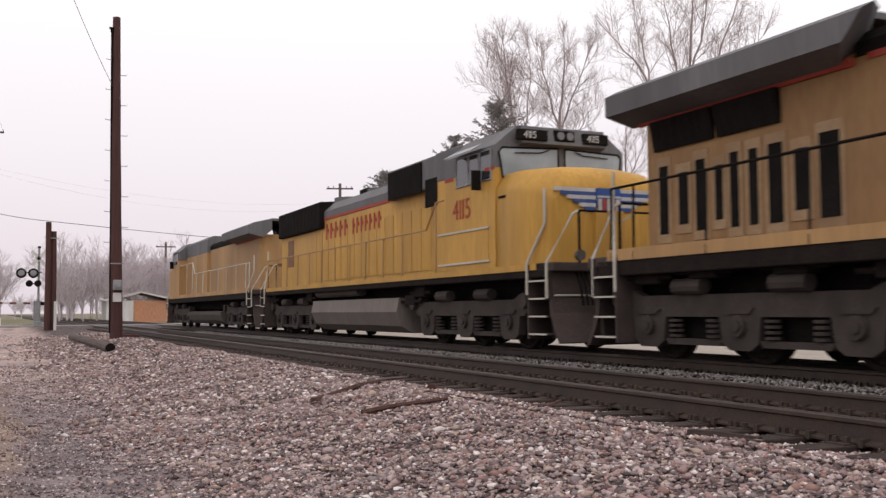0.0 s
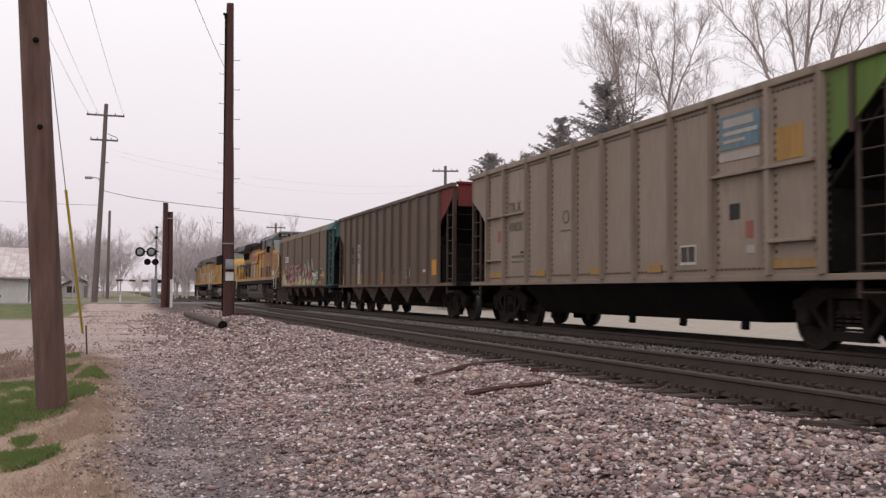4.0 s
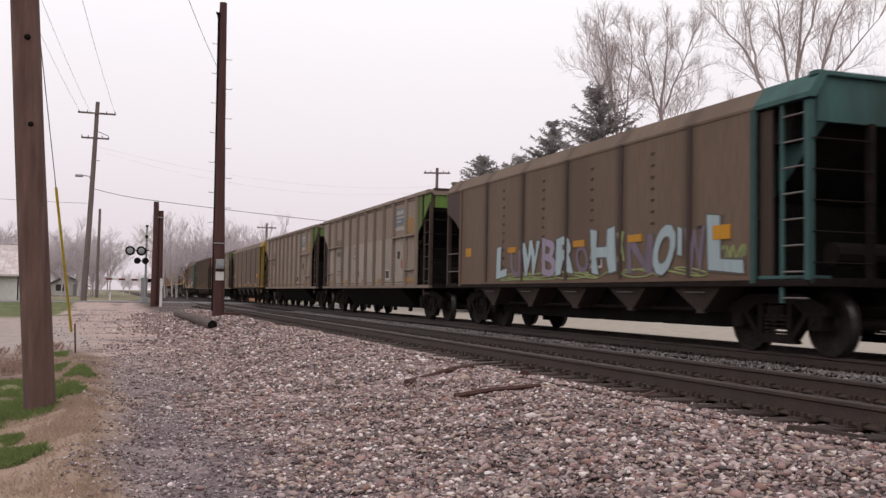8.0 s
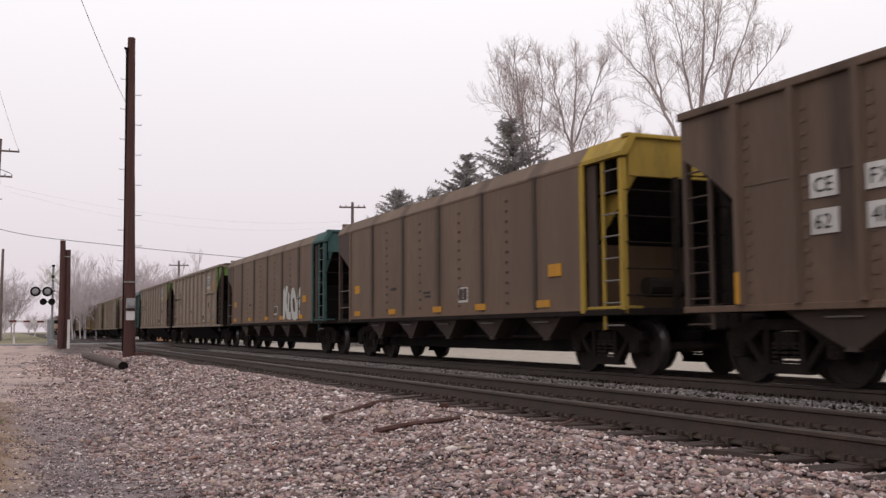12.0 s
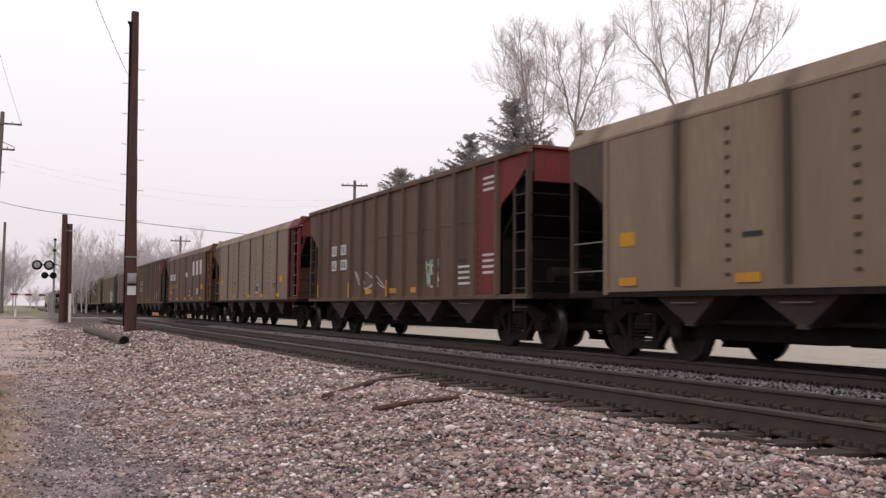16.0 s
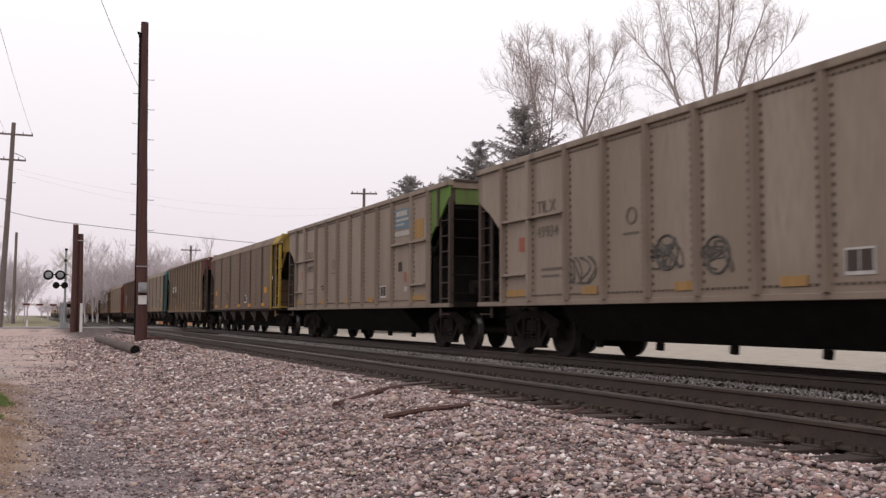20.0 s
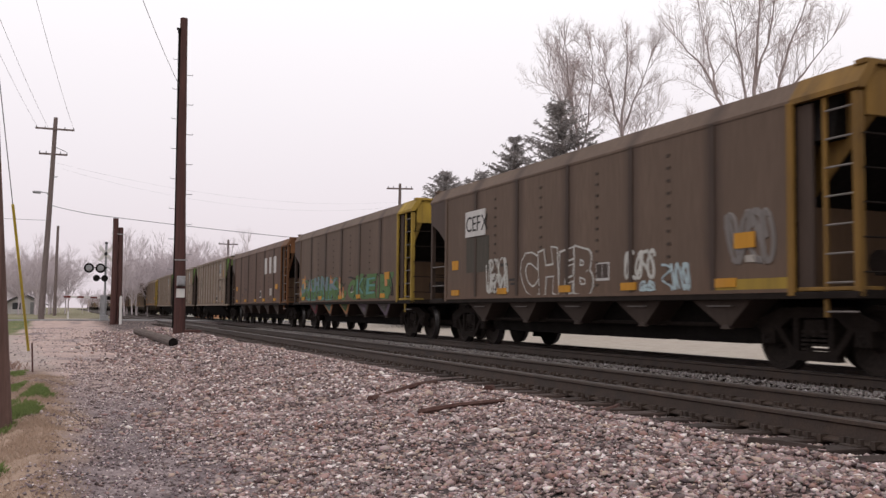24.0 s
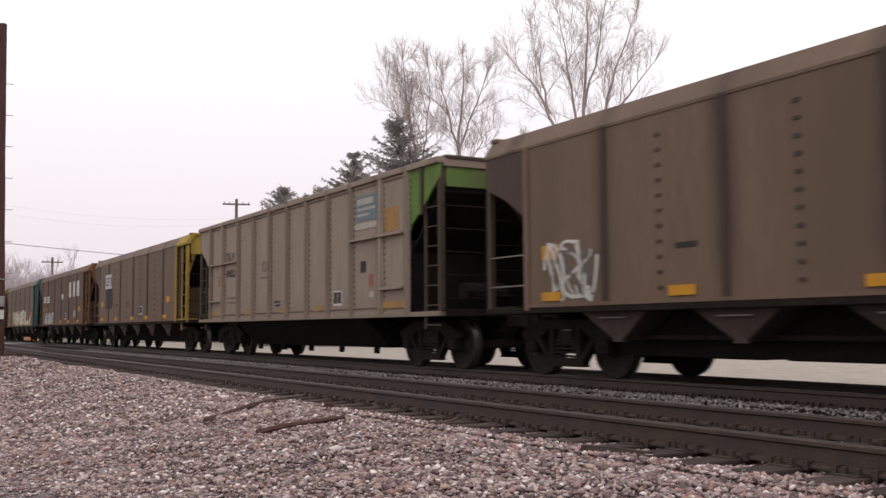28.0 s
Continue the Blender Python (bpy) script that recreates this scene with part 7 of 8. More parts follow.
for k, (y, z, h) in enumerate(((6.02, 1.3, 0.4), (5.33, 1.6, 0.52), (4.3, 1.5, 0.22), (1.3, 1.72, 0.3), (1.08, 1.72, 0.22), (0.04, 1.5, 0.42), (-0.05, 1.25, 0.4), (-0.4, 1.2, 0.38), (-5.2, 1.5, 0.4))):
    flame(c, y, z, h, SP["orange"], 0.05, 0.02 + 0.0004 * k)
for y, z, h in ((5.33, 1.6, 0.28), (0.02, 1.5, 0.22), (-0.4, 1.2, 0.2)):
    flame(c, y, z + 0.002, h, SP["sand"], 0.02, 0.024)
for k, (m, m2) in enumerate(((SP["maroon"], SP["grey"]), (SP["orange"], SP["teal"]), (SP["orange"], SP["green"]), (SP["grey"], SP["mauve"]), (SP["mauve"], SP["grey"]))):
    y = 4.37 - k * 2.23
    for f, mm, d in ((0.66, m, 0.006), (0.46, m2, 0.01)):
        zb = 0.98 - 0.52 * f
        xb = -1.46 + 0.1 * (0.98 - zb) / 0.42
        part("chute_graffiti", Kit().add([(-1.46 - d, y - f, 0.98), (-1.46 - d, y + f, 0.98), (xb - d, y + 0.1 * f, zb), (xb - d, y - 0.1 * f, zb),
             (-1.44, y - f, 0.98), (-1.44, y + f, 0.98), (xb + 0.02, y + 0.1 * f, zb), (xb + 0.02, y - 0.1 * f, zb)],
             [(0, 1, 2, 3), (4, 7, 6, 5), (0, 4, 5, 1), (2, 6, 7, 3), (1, 5, 6, 2), (0, 3, 7, 4)]), mm, c, "sprayed chute face")
c = HOPPERS[23]
boxed(c, [("C", 1.9, 1.12, 1.12, 2.0), ("H", 1.05, 0.26, 1.12, 2.0), ("E", 0.2, -0.32, 1.12, 1.95), ("B", -0.36, -1.08, 1.12, 1.98)], CAR_PAINT["dark"], SP["white"], 41, fat=0.06, rim=0.04)
scribble(c, 3.7, 2.6, 1.2, 1.95, SP["white"], 42, 6, 0.016)
scribble(c, 3.7, 2.7, 1.2, 1.6, SP["white"], 44, 4, 0.026)
scribble(c, -2.1, -3.0, 1.35, 1.8, SP["white"], 43, 5, 0.035)
scribble(c, -2.6, -3.0, 1.15, 1.3, SP["pale_blue"], 45, 3, 0.02)
scribble(c, -3.25, -4.0, 1.15, 1.55, SP["pale_blue"], 46, 4, 0.022)
scribble(c, -4.9, -5.9, 1.5, 2.2, sill_grey, 48, 4, 0.05)
part("ochre_band", Kit().box(-HX - 0.01, -HX, -6.14, -4.55, 1.09, 1.27), END_PAINT["yellow"], c, "worn ochre band along the sill")
part("white_plate", Kit().box(-HX - 0.012, -HX, -5.5, -5.28, 1.5, 1.6), PALE_SIGN, c)
c = HOPPERS[24]
boxed(c, [("V", 3.42, 2.15, 1.16, 2.08), ("E", 2.08, 1.2, 1.16, 2.02), ("N", 1.12, 0.0, 1.16, 2.12), ("G", -0.06, -0.8, 1.16, 2.04), ("E", -0.88, -2.16, 1.16, 2.12), ("R", -2.3, -3.4, 1.16, 2.08)],
      SP["cream"], SP["black"], 51, fat=0.1, rim=0.0, dep=0.016)
boxed(c, [("V", 3.5, 2.1, 1.1, 2.14), ("N", 1.2, -0.08, 1.1, 2.18), ("E", -0.82, -2.26, 1.1, 2.18), ("R", -2.22, -3.54, 1.1, 2.15)], SP["black"], None, 51, fat=0.1, dep=0.010)
part("graffiti_tail", Kit().prism([(-3.3, 1.16), (-4.9, 1.14), (-5.2, 1.9), (-4.85, 1.62), (-4.4, 1.44), (-3.9, 1.38), (-3.45, 1.42)], 0, -HX - 0.013, -HX), SP["cream"], c, "sweeping cream graffiti tail")
for y, t in ((3.3, "P"), (1.4, "U"), (-0.7, "O"), (-3.2, "K")):
    tag_letters(c, t, y, 2.3, 0.7, 0.2, SP["grey"], SP["grey"], 53, fat=0.01)
scribble(HOPPERS[28], 5.75, 4.55, 1.15, 2.02, SP["white"], 61, 3, 0.03)
scribble(HOPPERS[28], 5.6, 4.6, 1.2, 1.9, SP["grey"], 68, 3, 0.03)
scribble(HOPPERS[28], 5.5, 4.7, 1.2, 1.95, SP["white"], 69, 3, 0.018)
part("graffiti_ground", Kit().box(-HX - 0.014, -HX, 5.42, 5.56, 1.16, 1.26), SP["pink"], HOPPERS[28], "small pink sprayed spot")
scribble(HOPPERS[25], 5.15, 2.45, 1.15, 1.75, SP["white"], 62, 9, 0.025)
scribble(HOPPERS[25], 5.1, 2.5, 1.15, 1.6, SP["pale_blue"], 72, 9, 0.03)
scribble(HOPPERS[25], 5.1, 2.5, 1.15, 1.55, SP["mauve"], 73, 8, 0.02)
scribble(HOPPERS[14], 2.6, 0.4, 1.3, 1.8, SP["white"], 63, 3, 0.014)
scribble(HOPPERS[14], -2.5, -3.2, 1.3, 1.9, SP["mint"], 90, 3, 0.03)
scribble(HOPPERS[14], -2.5, -3.2, 1.4, 1.8, SP["cream"], 91, 2, 0.02)
for i in (5,):
    for k in range(9):
        y = GRAY_RIBS[k] - 0.2
        part("scrubbed_panel", Kit().box(-HX - 0.004, -HX, y - 0.82, y + 0.02, 1.12, 2.62), CAR_PAINT["pale"], HOPPERS[i], "pale scrubbed panel")


# ---- locomotives ----
TRUCK_DUST = mat("dusty_truck_casting", (0.068, 0.053, 0.047), (0.04, 0.031, 0.028), rough=0.9, scale=3, fine=24, bump=0.15, dirt=(0.024, 0.02, 0.018), dirt_at=0.5)
TANK_DUST = mat("dusty_tank_steel", (0.105, 0.085, 0.074), (0.07, 0.056, 0.049), rough=0.9, scale=1.2, fine=20, bump=0.06, dirt=(0.06, 0.047, 0.041), dirt_at=0.55)
STEP_DUST = mat("dusty_step_steel", (0.075, 0.054, 0.048), (0.045, 0.034, 0.031), rough=0.9, scale=3, fine=24, bump=0.1)
TIRED = mat("tired_orange_yellow", (0.345, 0.2, 0.087), (0.26, 0.142, 0.066), rough=0.7, scale=1.1, fine=14, stretch=(1, 1.2, 0.3), mix=0.5, bump=0.05, dirt=(0.17, 0.092, 0.05), dirt_at=0.5, gloss=0.25)
TIRED_PALE = mat("tired_pale_door", (0.39, 0.265, 0.155), (0.3, 0.185, 0.1), rough=0.75, scale=2, fine=16, bump=0.05, dirt=(0.19, 0.1, 0.055), dirt_at=0.55, gloss=0.2)
RUST_BROWN = painted("worn_brown_panel", (0.27, 0.145, 0.085), (0.15, 0.085, 0.055), 0.5)


def loco_truck(loco, y, flip):
    t = part("truck", kept("loco_truck", lambda: Kit().box(-0.9, 0.9, -2.5, 2.5, 0.75, 0.95, 0.03), M["under"]), M["under"], loco, at=pose(0, y, 0))

    def frame_side(s):
        """Deep cast frame: a top beam, three pedestals down to the axle boxes, openings between them."""
        x0, x1 = s * 1.16 - 0.08, s * 1.16 + 0.08
        k = Kit().prism([(-2.85, 0.86), (-2.62, 0.66), (2.62, 0.66), (2.85, 0.86), (2.85, 1.02), (2.5, 1.1), (2.2, 0.98), (-2.2, 0.98), (-2.5, 1.1), (-2.85, 1.02)], 0, x0, x1)
        for a in (-2.02, 0.0, 2.02):
            k.prism([(a - 0.42, 0.7), (a + 0.42, 0.7), (a + 0.36, 0.3), (a + 0.2, 0.2), (a - 0.2, 0.2), (a - 0.36, 0.3)], 0, x0, x1)
            k.tube([(s * 1.24, a, 0.54), (s * 1.3, a, 0.54)], 0.15, 14)
            k.tube([(s * 1.3, a, 0.54), (s * 1.33, a, 0.54)], 0.08, 10)
            k.prism([(a - 0.3, 0.78), (a + 0.3, 0.78), (a + 0.22, 0.7), (a - 0.22, 0.7)], 0, s * 1.24, s * 1.27)
        for a in (-1.0, 1.0):
            k.prism([(a - 0.62, 0.34), (a + 0.62, 0.34), (a + 0.58, 0.25), (a - 0.58, 0.25)], 0, x0 + 0.02, x1 - 0.02)
            for d in (-0.42, 0.42):
                for i in range(4):
                    k.tube([(s * 1.18, a + d, 0.36 + i * 0.075), (s * 1.18, a + d, 0.4 + i * 0.075)], 0.11, 8)
        for a in (-2.72, 2.72):
            k.tube([(s * 1.05, a, 0.95), (s * 1.34, a, 0.95)], 0.15, 12)
        return k
    for s in (-1, 1):
        # plain black plate added behind the frame to darken the gaps
        part("brake_rigging", kept(f"loco_rigging:{s}", lambda: Kit().box(min(s * 0.93, s * 1.0), max(s * 0.93, s * 1.0), -2.5, 2.5, 0.3, 0.95, 0.02), M["black"]), M["black"], t)
        part("side_frame", kept(f"loco_side_frame:{s}", lambda: frame_side(s), TRUCK_DUST), TRUCK_DUST, t)
        for a in (-1.0, 1.0):
            part("brake_cylinder", kept(f"loco_brake:{s}{a}", lambda: Kit().tube([(s * 1.26, a - 0.32, 1.1), (s * 1.26, a - 0.28, 1.1), (s * 1.26, a + 0.28, 1.1), (s * 1.26, a + 0.32, 1.1)], 0.12, 10), TRUCK_DUST), TRUCK_DUST, t)
    for a in (-2.02, 0.0, 2.02):
        w = part("wheelset", kept("loco_wheelset", lambda: wheelset_with_rim(0.53), M["wheel"]), M["wheel"], t, at=pose(0, a, 0.53))
        WHEELSETS.append((w, a * flip, 0.53 * flip))


def railing(loco, s, pts, posts, m, low=1.68):
    part("handrail", Kit().tube([(s * 1.48, y, z) for y, z in pts], 0.022, 6), m, loco)
    for y in posts:
        z = np.interp(-y, [-p[0] for p in pts], [p[1] for p in pts]) if pts[0][0] > pts[-1][0] else np.interp(y, [p[0] for p in pts], [p[1] for p in pts])
        part("stanchion", Kit().tube([(s * 1.5, y, low - 0.15), (s * 1.48, y, float(z))], 0.02, 6), m, loco)


def loco_ends(loco, yellow):
    for e in (-1, 1):
        part("pilot", Kit().prism([(-1.35, 0.3), (1.35, 0.3), (1.45, 1.5), (-1.45, 1.5)], 1, e * 10.35, e * 10.45), STEP_DUST, loco)
        # a plow of two curved wings that meet in the middle
        prof = [(10.46, 1.02), (10.56, 0.98), (10.6, 0.72), (10.72, 0.45), (10.86, 0.2), (10.8, 0.18), (10.62, 0.45), (10.5, 0.72)]
        for s in (-1, 1):
            k = Kit().add([(s * 0.36 * i, e * (y - 0.09 * 0.36 * i), z) for i in range(5) for y, z in prof],
                          [(8 * i + j, 8 * i + (j + 1) % 8, 8 * i + (j + 1) % 8 + 8, 8 * i + j + 8) for i in range(4) for j in range(8)] + [tuple(range(8)), tuple(range(39, 31, -1))])
            part("plow", k, STEP_DUST, loco, "dark curved snow plow")
        part("plow_edge", Kit().tube([(-1.4, e * 10.44, 1.03), (0, e * 10.57, 1.03), (1.4, e * 10.44, 1.03)], 0.018, 5), M["handrail"], loco)
        part("end_platform", Kit().box(-1.5, 1.5, min(e * 10.0, e * 10.6), max(e * 10.0, e * 10.6), 1.46, 1.62, 0.02), STEP_DUST, loco)
        part("coupler", Kit().box(-0.14, 0.14, min(e * 10.4, e * 11.0), max(e * 10.4, e * 11.0), 0.76, 1.0, 0.03).box(-0.2, 0.2, min(e * 10.9, e * 11.12), max(e * 10.9, e * 11.12), 0.72, 1.04, 0.05), M["under"], loco)
        for s in (-1, 1):
            span = lambda a, b: (min(s * a, s * b), max(s * a, s * b))
            deep = lambda a, b: (min(e * a, e * b), max(e * a, e * b))
            st = part("step_well", Kit().box(*span(1.05, 1.54), *deep(9.72, 9.76), 0.25, 1.6).box(*span(1.02, 1.06), *deep(9.72, 10.4), 0.25, 1.6)
                      .box(*span(1.05, 1.54), *deep(10.36, 10.4), 0.95, 1.6), STEP_DUST, loco)
            for z in (0.32, 0.64, 0.96, 1.28):
                part("step", Kit().box(*span(1.05, 1.5), *deep(9.76, 10.36), z, z + 0.03), STEP_DUST, st)
                part("step_nosing", Kit().box(*span(1.5, 1.54), *deep(9.78, 10.36), z, z + 0.03), M["handrail"], st, "pale step edge")
            part("grab_rail", Kit().tube([(s * 1.55, e * 9.74, 1.05), (s * 1.55, e * 9.74, 1.62), (s * 1.34, e * 10.05, 2.35), (s * 1.34, e * 10.05, 3.0)], 0.026, 6), M["handrail"], loco, "pale bent step handrail")
            part("grab_rail", Kit().tube([(s * 1.52, e * 10.4, 0.98), (s * 1.52, e * 10.4, 1.62), (s * 1.02, e * 10.5, 2.5), (s * 0.9, e * 10.5, 2.56)], 0.026, 6), M["handrail"], loco, "pale bent step handrail")
            part("end_stanchion", Kit().tube([(s * 0.9, e * 10.52, 1.6), (s * 0.9, e * 10.52, 2.56)], 0.025, 6), M["black"], loco)
        part("end_rail", Kit().tube([(-0.9, e * 10.52, 2.56), (-0.3, e * 10.52, 2.56)], 0.022, 6), M["black"], loco)
        part("end_rail", Kit().tube([(0.9, e * 10.52, 2.56), (0.3, e * 10.52, 2.56)], 0.022, 6), M["black"], loco)
        part("end_chain", Kit().tube([(-0.3, e * 10.52, 2.54), (0, e * 10.52, 2.38), (0.3, e * 10.52, 2.54)], 0.014, 5), M["galv"], loco)
        for k in range(3):
            part("mu_hose", Kit().tube([(-0.75 - 0.09 * k, e * 10.45, 1.45), (-0.75 - 0.1 * k, e * 10.62, 1.2), (-0.72 - 0.1 * k, e * 10.66, 0.85)], 0.022, 6), M["black"], loco)


def bars(loco, y0, y1, z, h, n, plane, m, label):
    """Plain red bars that stand for the painted name."""
    w = (y0 - y1) / n
    for i in range(n):
        y = y0 - i * w
        part("name_bar", Kit().prism([(y - w * 0.12, z), (y - w * 0.12, z + h), (y - w * 0.4, z + h), (y - w * 0.4, z + h * 0.64), (y - w * 0.74, z + h * 0.64), (y - w * 0.74, z + h * 0.44), (y - w * 0.4, z + h * 0.44), (y - w * 0.4, z)], 0, plane - 0.012, plane), m, loco, label)


def cab_and_nose(loco, yellow, number, wide_z=4.5, smooth_nose=False):
    g = M["roofgrey"]
    yb, yf = -6.1, -8.45
    part("cab", Kit().prism([(-1.52, 1.62), (1.52, 1.62), (1.52, 3.62), (-1.52, 3.62)], 1, yb, yf), yellow, loco)
    part("cab_roof", Kit().prism([(-1.52, 3.6), (1.52, 3.6), (1.5, 4.06), (1.0, wide_z), (-1.0, wide_z), (-1.5, 4.06)], 1, yb + 0.02, yf - 0.004), g, loco, "grey upper cab")
    part("brow", Kit().prism([(yf + 0.02, 4.06), (yf - 0.18, 4.1), (yf - 0.1, wide_z - 0.02), (yf + 0.3, wide_z + 0.03)], 0, -0.98, 0.98), g, loco)
    for s in (-1, 1):
        part("stripe", Kit().box(min(s * 1.52, s * 1.532), max(s * 1.52, s * 1.532), yf, yf + 0.42, 3.56, 3.63).box(min(s * 1.52, s * 1.532), max(s * 1.52, s * 1.532), yb - 0.42, yb, 3.56, 3.63), M["red"], loco, "red stripe")
    # the nose, ring by ring: y, half width, side height, shoulder width, top height
    rings = ((-8.44, 1.5, 3.22, 1.28, 3.5), (-9.0, 1.5, 3.16, 1.25, 3.52), (-9.55, 1.47, 3.1, 1.15, 3.5), (-9.85, 1.4, 3.03, 1.05, 3.42), (-10.02, 1.3, 2.94, 0.95, 3.26), (-10.1, 1.2, 2.8, 0.85, 3.05)) if smooth_nose else \
            ((-8.44, 1.5, 3.24, 1.44, 3.36), (-9.1, 1.5, 3.2, 1.36, 3.34), (-9.62, 1.5, 3.14, 1.24, 3.3), (-9.66, 1.46, 3.13, 1.2, 3.29), (-10.1, 0.98, 3.02, 0.9, 3.16), (-10.14, 0.95, 2.98, 0.88, 3.1))
    k, n = Kit(), 0
    vs, fs = [], []
    for y, w, zs, ws, zt in rings:
        half = [(w, 1.62), (w, (1.62 + zs) / 2), (w, zs - 0.12), (w - 0.03, zs), (ws + (w - ws) * 0.35, zs + (zt - zs) * 0.6), (ws, zs + (zt - zs) * 0.85), (ws * 0.55, zt), (0, zt + 0.02)]
        row = [(-x, y, z) for x, z in half] + [(x, y, z) for x, z in half[-2::-1]]
        n = len(row)
        vs += row
    for i in range(len(rings) - 1):
        fs += [(i * n + j, i * n + j + 1, (i + 1) * n + j + 1, (i + 1) * n + j) for j in range(n - 1)]
    fs += [tuple(range(n)), tuple(range(len(vs) - 1, len(vs) - n - 1, -1))]
    nose = part("nose", k.add(vs, fs), yellow, loco)
    if smooth_nose:
        for f in nose.data.polygons:
            f.use_smooth = len(f.vertices) == 4
    for y, z in ((-8.72, 2.98),):
        part("nose_latch", Kit().box(-1.515, -1.5, y - 0.14, y + 0.14, z - 0.025, z + 0.02), M["black"], loco)
    for s in (-1, 1):
        ws = part("windshield", Kit().prism([(s * 0.1, 3.4), (s * 1.32, 3.34), (s * 1.42, 3.9), (s * 1.36, 3.98), (s * 0.1, 4.02)], 1, yf - 0.03, yf - 0.012), SKY_TONED_GLASS, loco, "sloping windshield pane")
        part("window_gasket", Kit().tube([(s * a, yf - 0.035, z) for a, z in ((0.08, 3.38), (1.34, 3.32), (1.44, 3.91), (1.37, 4.0), (0.08, 4.04), (0.08, 3.38))], 0.02, 5), M["black"], ws)
        part("wiper", Kit().tube([(s * 0.3, yf - 0.06, 4.0), (s * 0.5, yf - 0.06, 3.93), (s * 1.1, yf - 0.06, 3.9)], 0.012, 4), M["black"], ws)
        nb = part("number_board", Kit().box(min(s * 0.42, s * 1.1), max(s * 0.42, s * 1.02), yf - 0.22, yf - 0.1, 4.15, 4.37, 0.02), M["black"], loco, "black number board")
        k = lettering(number, 0.15)
        k.v = [(-0.98 * (s < 0) + 0.5 * (s > 0) + a, yf - 0.225 - c * 0.5, 4.19 + b) for a, b, c in k.v]
        part("lettering", k, M["signwhite"], nb)
        for y0, y1 in ((yf + 0.15, yf + 0.62), (yf + 0.7, yf + 1.15), (yf + 1.2, yf + 1.75)):
            w = part("side_window", Kit().box(min(s * 1.51, s * 1.53), max(s * 1.51, s * 1.53), y0, y1, 3.38, 3.98), GLASS, loco, "dark cab side window")
            part("window_frame", Kit().tube([(s * 1.53, y0, 3.38), (s * 1.53, y1, 3.38), (s * 1.53, y1, 3.98), (s * 1.53, y0, 3.98), (s * 1.53, y0, 3.38)], 0.02, 4), M["galv"], w)
        part("awning", Kit().prism([(s * 1.53, 4.12), (s * 1.8, 3.98), (s * 1.8, 4.0), (s * 1.53, 4.15)], 1, yf + 0.5, yf + 1.8), M["galv"], loco, "grey sun awning")
        part("mirror", Kit().box(min(s * 1.55, s * 1.75), max(s * 1.55, s * 1.75), yf + 0.55, yf + 0.6, 3.2, 3.6), M["black"], loco)
        part("ditch_light", Kit().tube([(s * 0.9, -10.5, 1.75), (s * 0.9, -10.58, 1.75)], 0.1, 12), M["tread"], loco, "round ditch light")
    for dx in (-0.11, 0.11):
        part("headlight", Kit().tube([(dx, yf - 0.12, 4.28), (dx, yf - 0.21, 4.28)], 0.085, 12), M["tread"], loco, "round headlight")
    part("headlight_housing", Kit().box(-0.24, 0.24, yf - 0.17, yf - 0.08, 4.16, 4.4, 0.02), M["black"], loco)
    part("nose_door", Kit().box(-0.32, 0.32, -10.17, -10.05, 1.7, 2.62, 0.02), yellow, loco)
    if smooth_nose:
        write(number, -6.5, 2.7, 0.44, M["red"], loco, "road_number", plane=-1.52)
    else:
        for i, digit in enumerate(number):
            write(digit, -6.32 - 0.51 * i, 2.74, 0.48, M["red"], loco, "road_number", plane=-1.52)


WING = 5.2      # where the radiator wing begins


